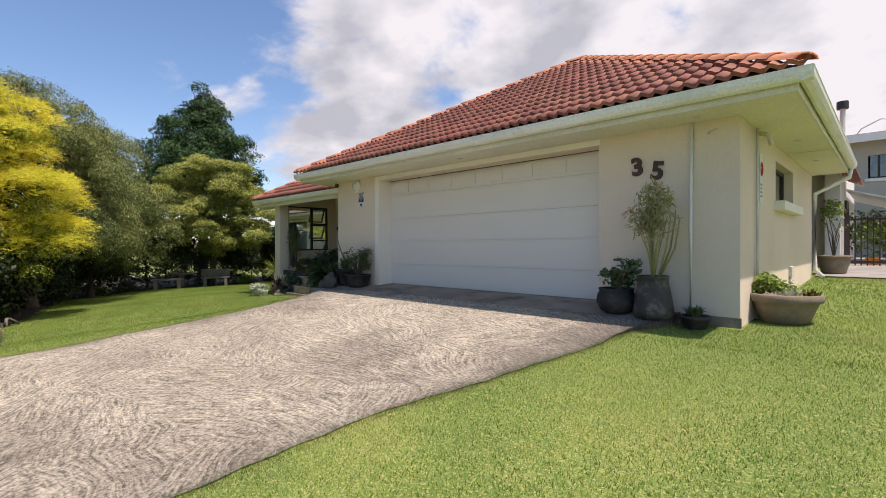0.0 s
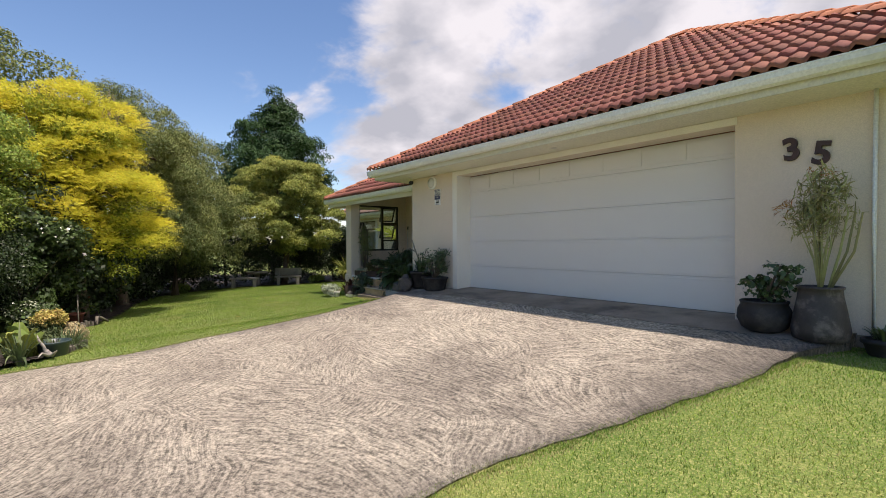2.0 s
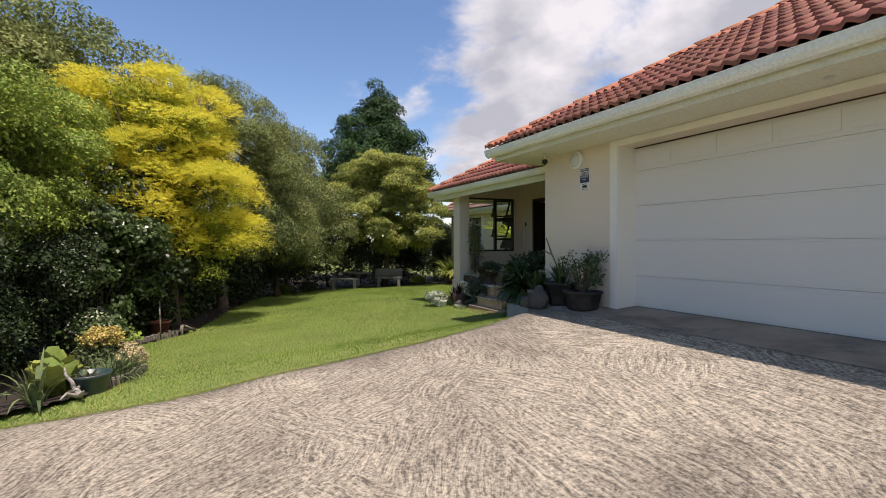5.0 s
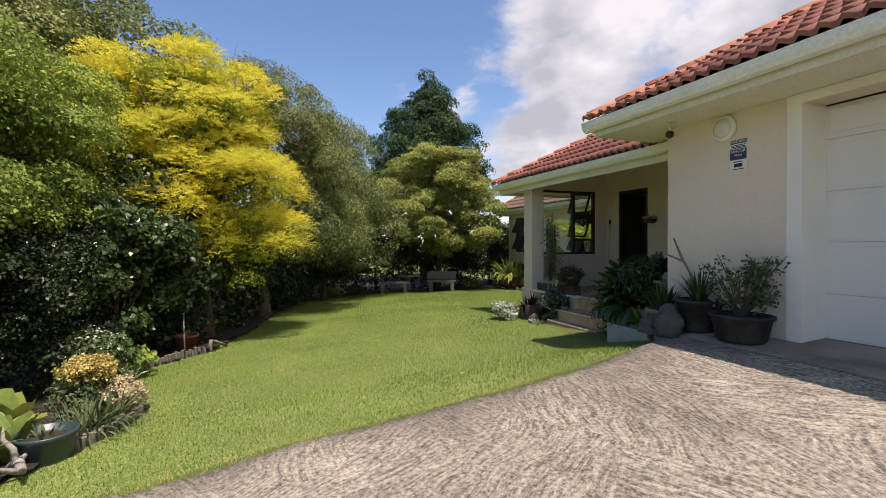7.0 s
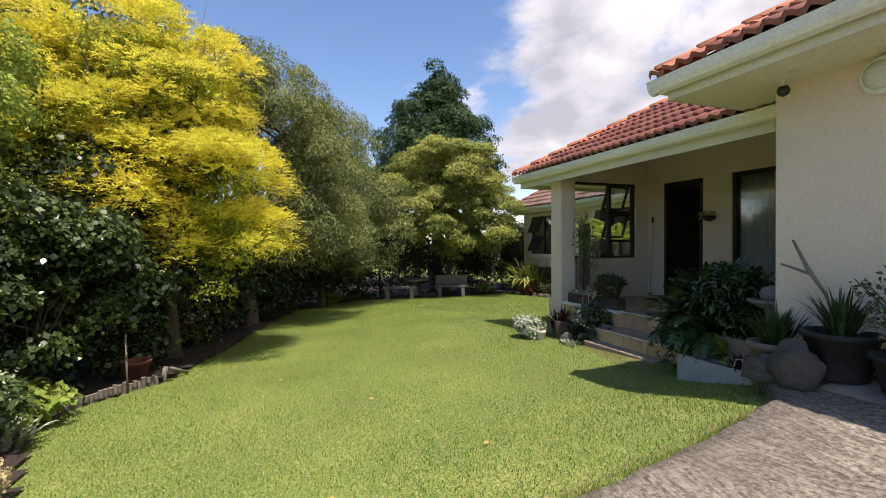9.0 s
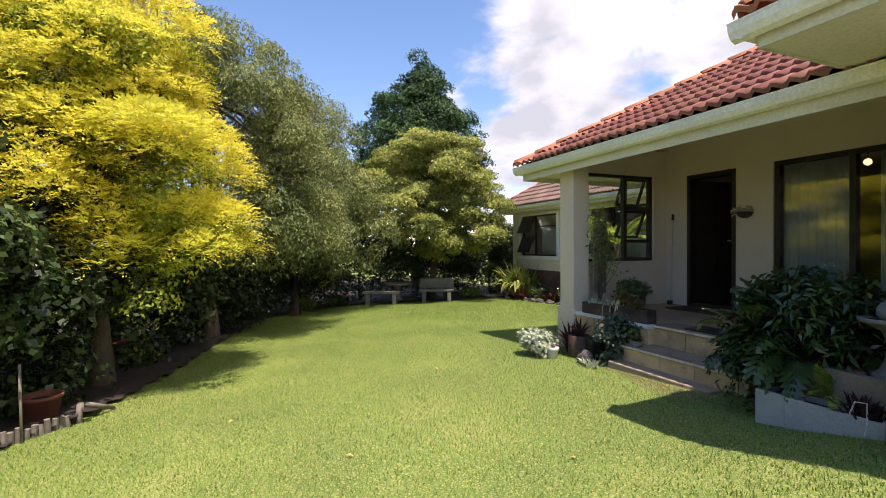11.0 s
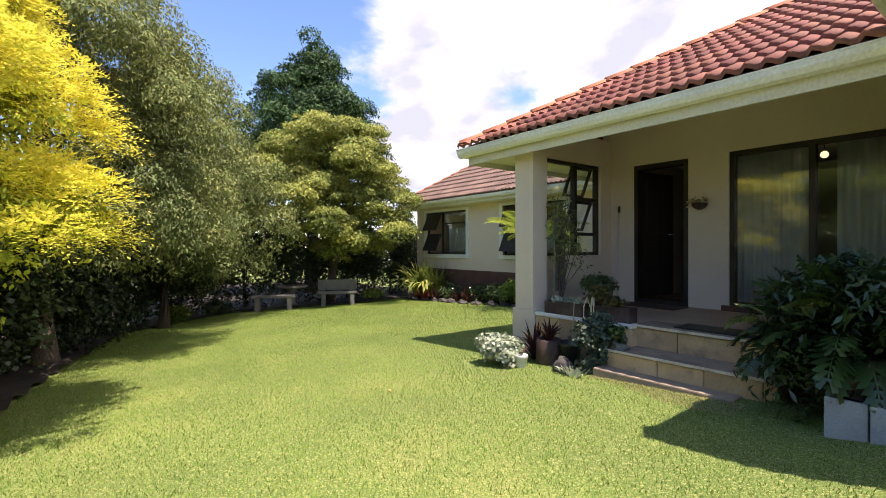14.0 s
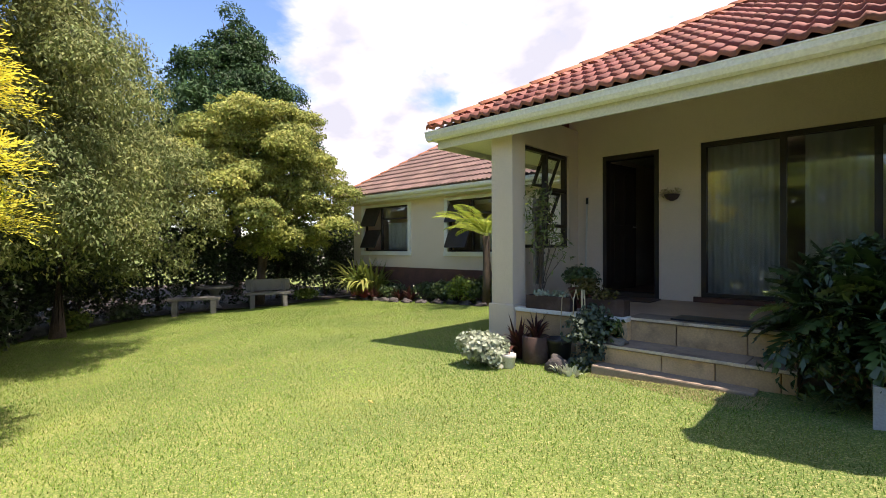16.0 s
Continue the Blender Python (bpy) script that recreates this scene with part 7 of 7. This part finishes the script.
west = lambda x, y: (x < drive_left(y) + 0.04) & ~in_bed(x, y) & ~((y > 6.75) & (x > -13.7)) & ~((y > 5.95) & (x > -10.15)) & ~((y > 6.3) & (x > -12.2))
east = lambda x, y: (x > drive_right(y) - 0.03) & ~((x < -1.2) & (y > 6.05))
blades("grass_west", 580000, -24, -8.1, -0.5, 11.6, 0.023, 0.0036, 1, west)
blades("grass_side", 210000, -2.8, 3.0, 0.0, 7.6, 0.022, 0.003, 3, east)
blades("grass_back", 40000, -1.2, 5.0, 7.6, 12.9, 0.026, 0.006, 4, east)


def patchy(test, seed):
    """Dry blades gather in worn patches."""
    rng = np.random.default_rng(seed)
    return lambda x, y: test(x, y) & (rng.random(len(x)) < 0.45 + 0.55 * step01(np.sin(1.9 * x + 1.3 * y) + np.sin(2.7 * y - 1.1 * x + 2) + np.sin(5.3 * x + 0.7) * np.sin(4.7 * y), -0.6, 1.8))


DRY = "dry straw-coloured blades flecking the lawn"
blades("dry_grass_west", 150000, -24, -8.1, -0.5, 11.6, 0.017, 0.0034, 11, patchy(west, 5), L_STRAWGRASS, DRY)
blades("dry_grass_side", 36000, -2.8, 3.0, 0.6, 7.6, 0.016, 0.0028, 12, patchy(east, 6), L_STRAWGRASS, DRY)

edge_w = lambda x, y: (x < drive_left(y) + 0.06) & (x > drive_left(y) - 0.12)
edge_e = lambda x, y: (x > drive_right(y) - 0.06) & (x < drive_right(y) + 0.12) & (y < 5.9)
blades("dry_grass_steps", 9000, -12.15, -10.7, 5.95, 6.36, 0.018, 0.003, 16, lambda x, y: (y > 6.12 + 0.12 * np.sin(3 * x)), L_STRAWGRASS, DRY)
rim_w = lambda x, y: (x < drive_left(y) + 0.05) & (x > drive_left(y) - 0.06)
rim_e = lambda x, y: (x > drive_right(y) - 0.05) & (x < drive_right(y) + 0.06) & (y < 5.9)
blades("grass_rim", 90000, -9.4, -8.0, -1.0, 5.7, 0.023, 0.003, 18, rim_w)
blades("grass_rim", 90000, -2.95, -1.7, 0.0, 6.0, 0.023, 0.003, 19, rim_e)
blades("dry_grass_edge", 60000, -9.4, -8.1, -1.0, 6.2, 0.02, 0.003, 14, edge_w, L_STRAWGRASS, DRY)
blades("dry_grass_edge", 40000, -2.85, -1.6, 0.0, 6.0, 0.02, 0.003, 15, edge_e, L_STRAWGRASS, DRY)
L_FALLEN = leaf("yellowed_fallen_leaf", (0.55, 0.42, 0.12), (0.4, 0.28, 0.08), 0.3, 0.03, 0.2)
fr = random.Random(17)
for x, y in ((-9.4, 3.5), (-11.2, 3.0), (-10.3, 4.4), (-12.6, 2.2), (-9.1, 2.4), (-13.4, 4.6)):
    a = fr.uniform(0, 6.28)
    me = leaf_cloud("fallen_leaf", np.array([[0.0, 0.0, 0.0]]), np.array([[0.0, 0.0, 1.0]]), 0.05, 0.3, L_FALLEN, np.random.default_rng(int(a * 100)), jitter=0.15)
    ob = new("fallen_leaf", me)
    ob.matrix_basis = pose(x, y, gz(x, y) + 0.022, 0, 0, math.degrees(a))
    tagged(ob, "single yellowed leaf fallen on the lawn", "leaf", "fallen leaves")

# ---- roof tiles ----
tiled(roof_g, (0, gy - 0.05, gzz - 0.01), gx0, half, SLOPE, lambda d: gx0 + d, lambda d: gx1 - d, 300, M_TILES, 2 * half)
ridge_caps(roof_g, (gx0 + 0.02, gy + 0.02, gzz + 0.04), (apex[0], apex[1], apex[2] + 0.03))
ridge_caps(roof_g, (gx1 - 0.02, gy + 0.02, gzz + 0.04), (apex[0], apex[1], apex[2] + 0.03))
tiled(roof_p, (0, py - 0.05, pz - 0.01), px0, rise, SLOPE, lambda d: px0 + d, lambda d: max(-9.3, valley(d) + 0.3), 300, M_TILES, 11)
ridge_caps(roof_p, (px0, py, pz + 0.04), (px0 + rise, py + rise, pz + rise * SLOPE + 0.03))
tiled(roof_f, (0, fy - 0.05, fz - 0.01), fx0, frise, FS, lambda d: fx0 + d, lambda d: -12.6, 0, M_TILEFAR, 12.2)
ridge_caps(roof_f, (fx0, fy, fz + 0.04), (fx0 + frise, fy + frise, fz + frise * FS + 0.03))
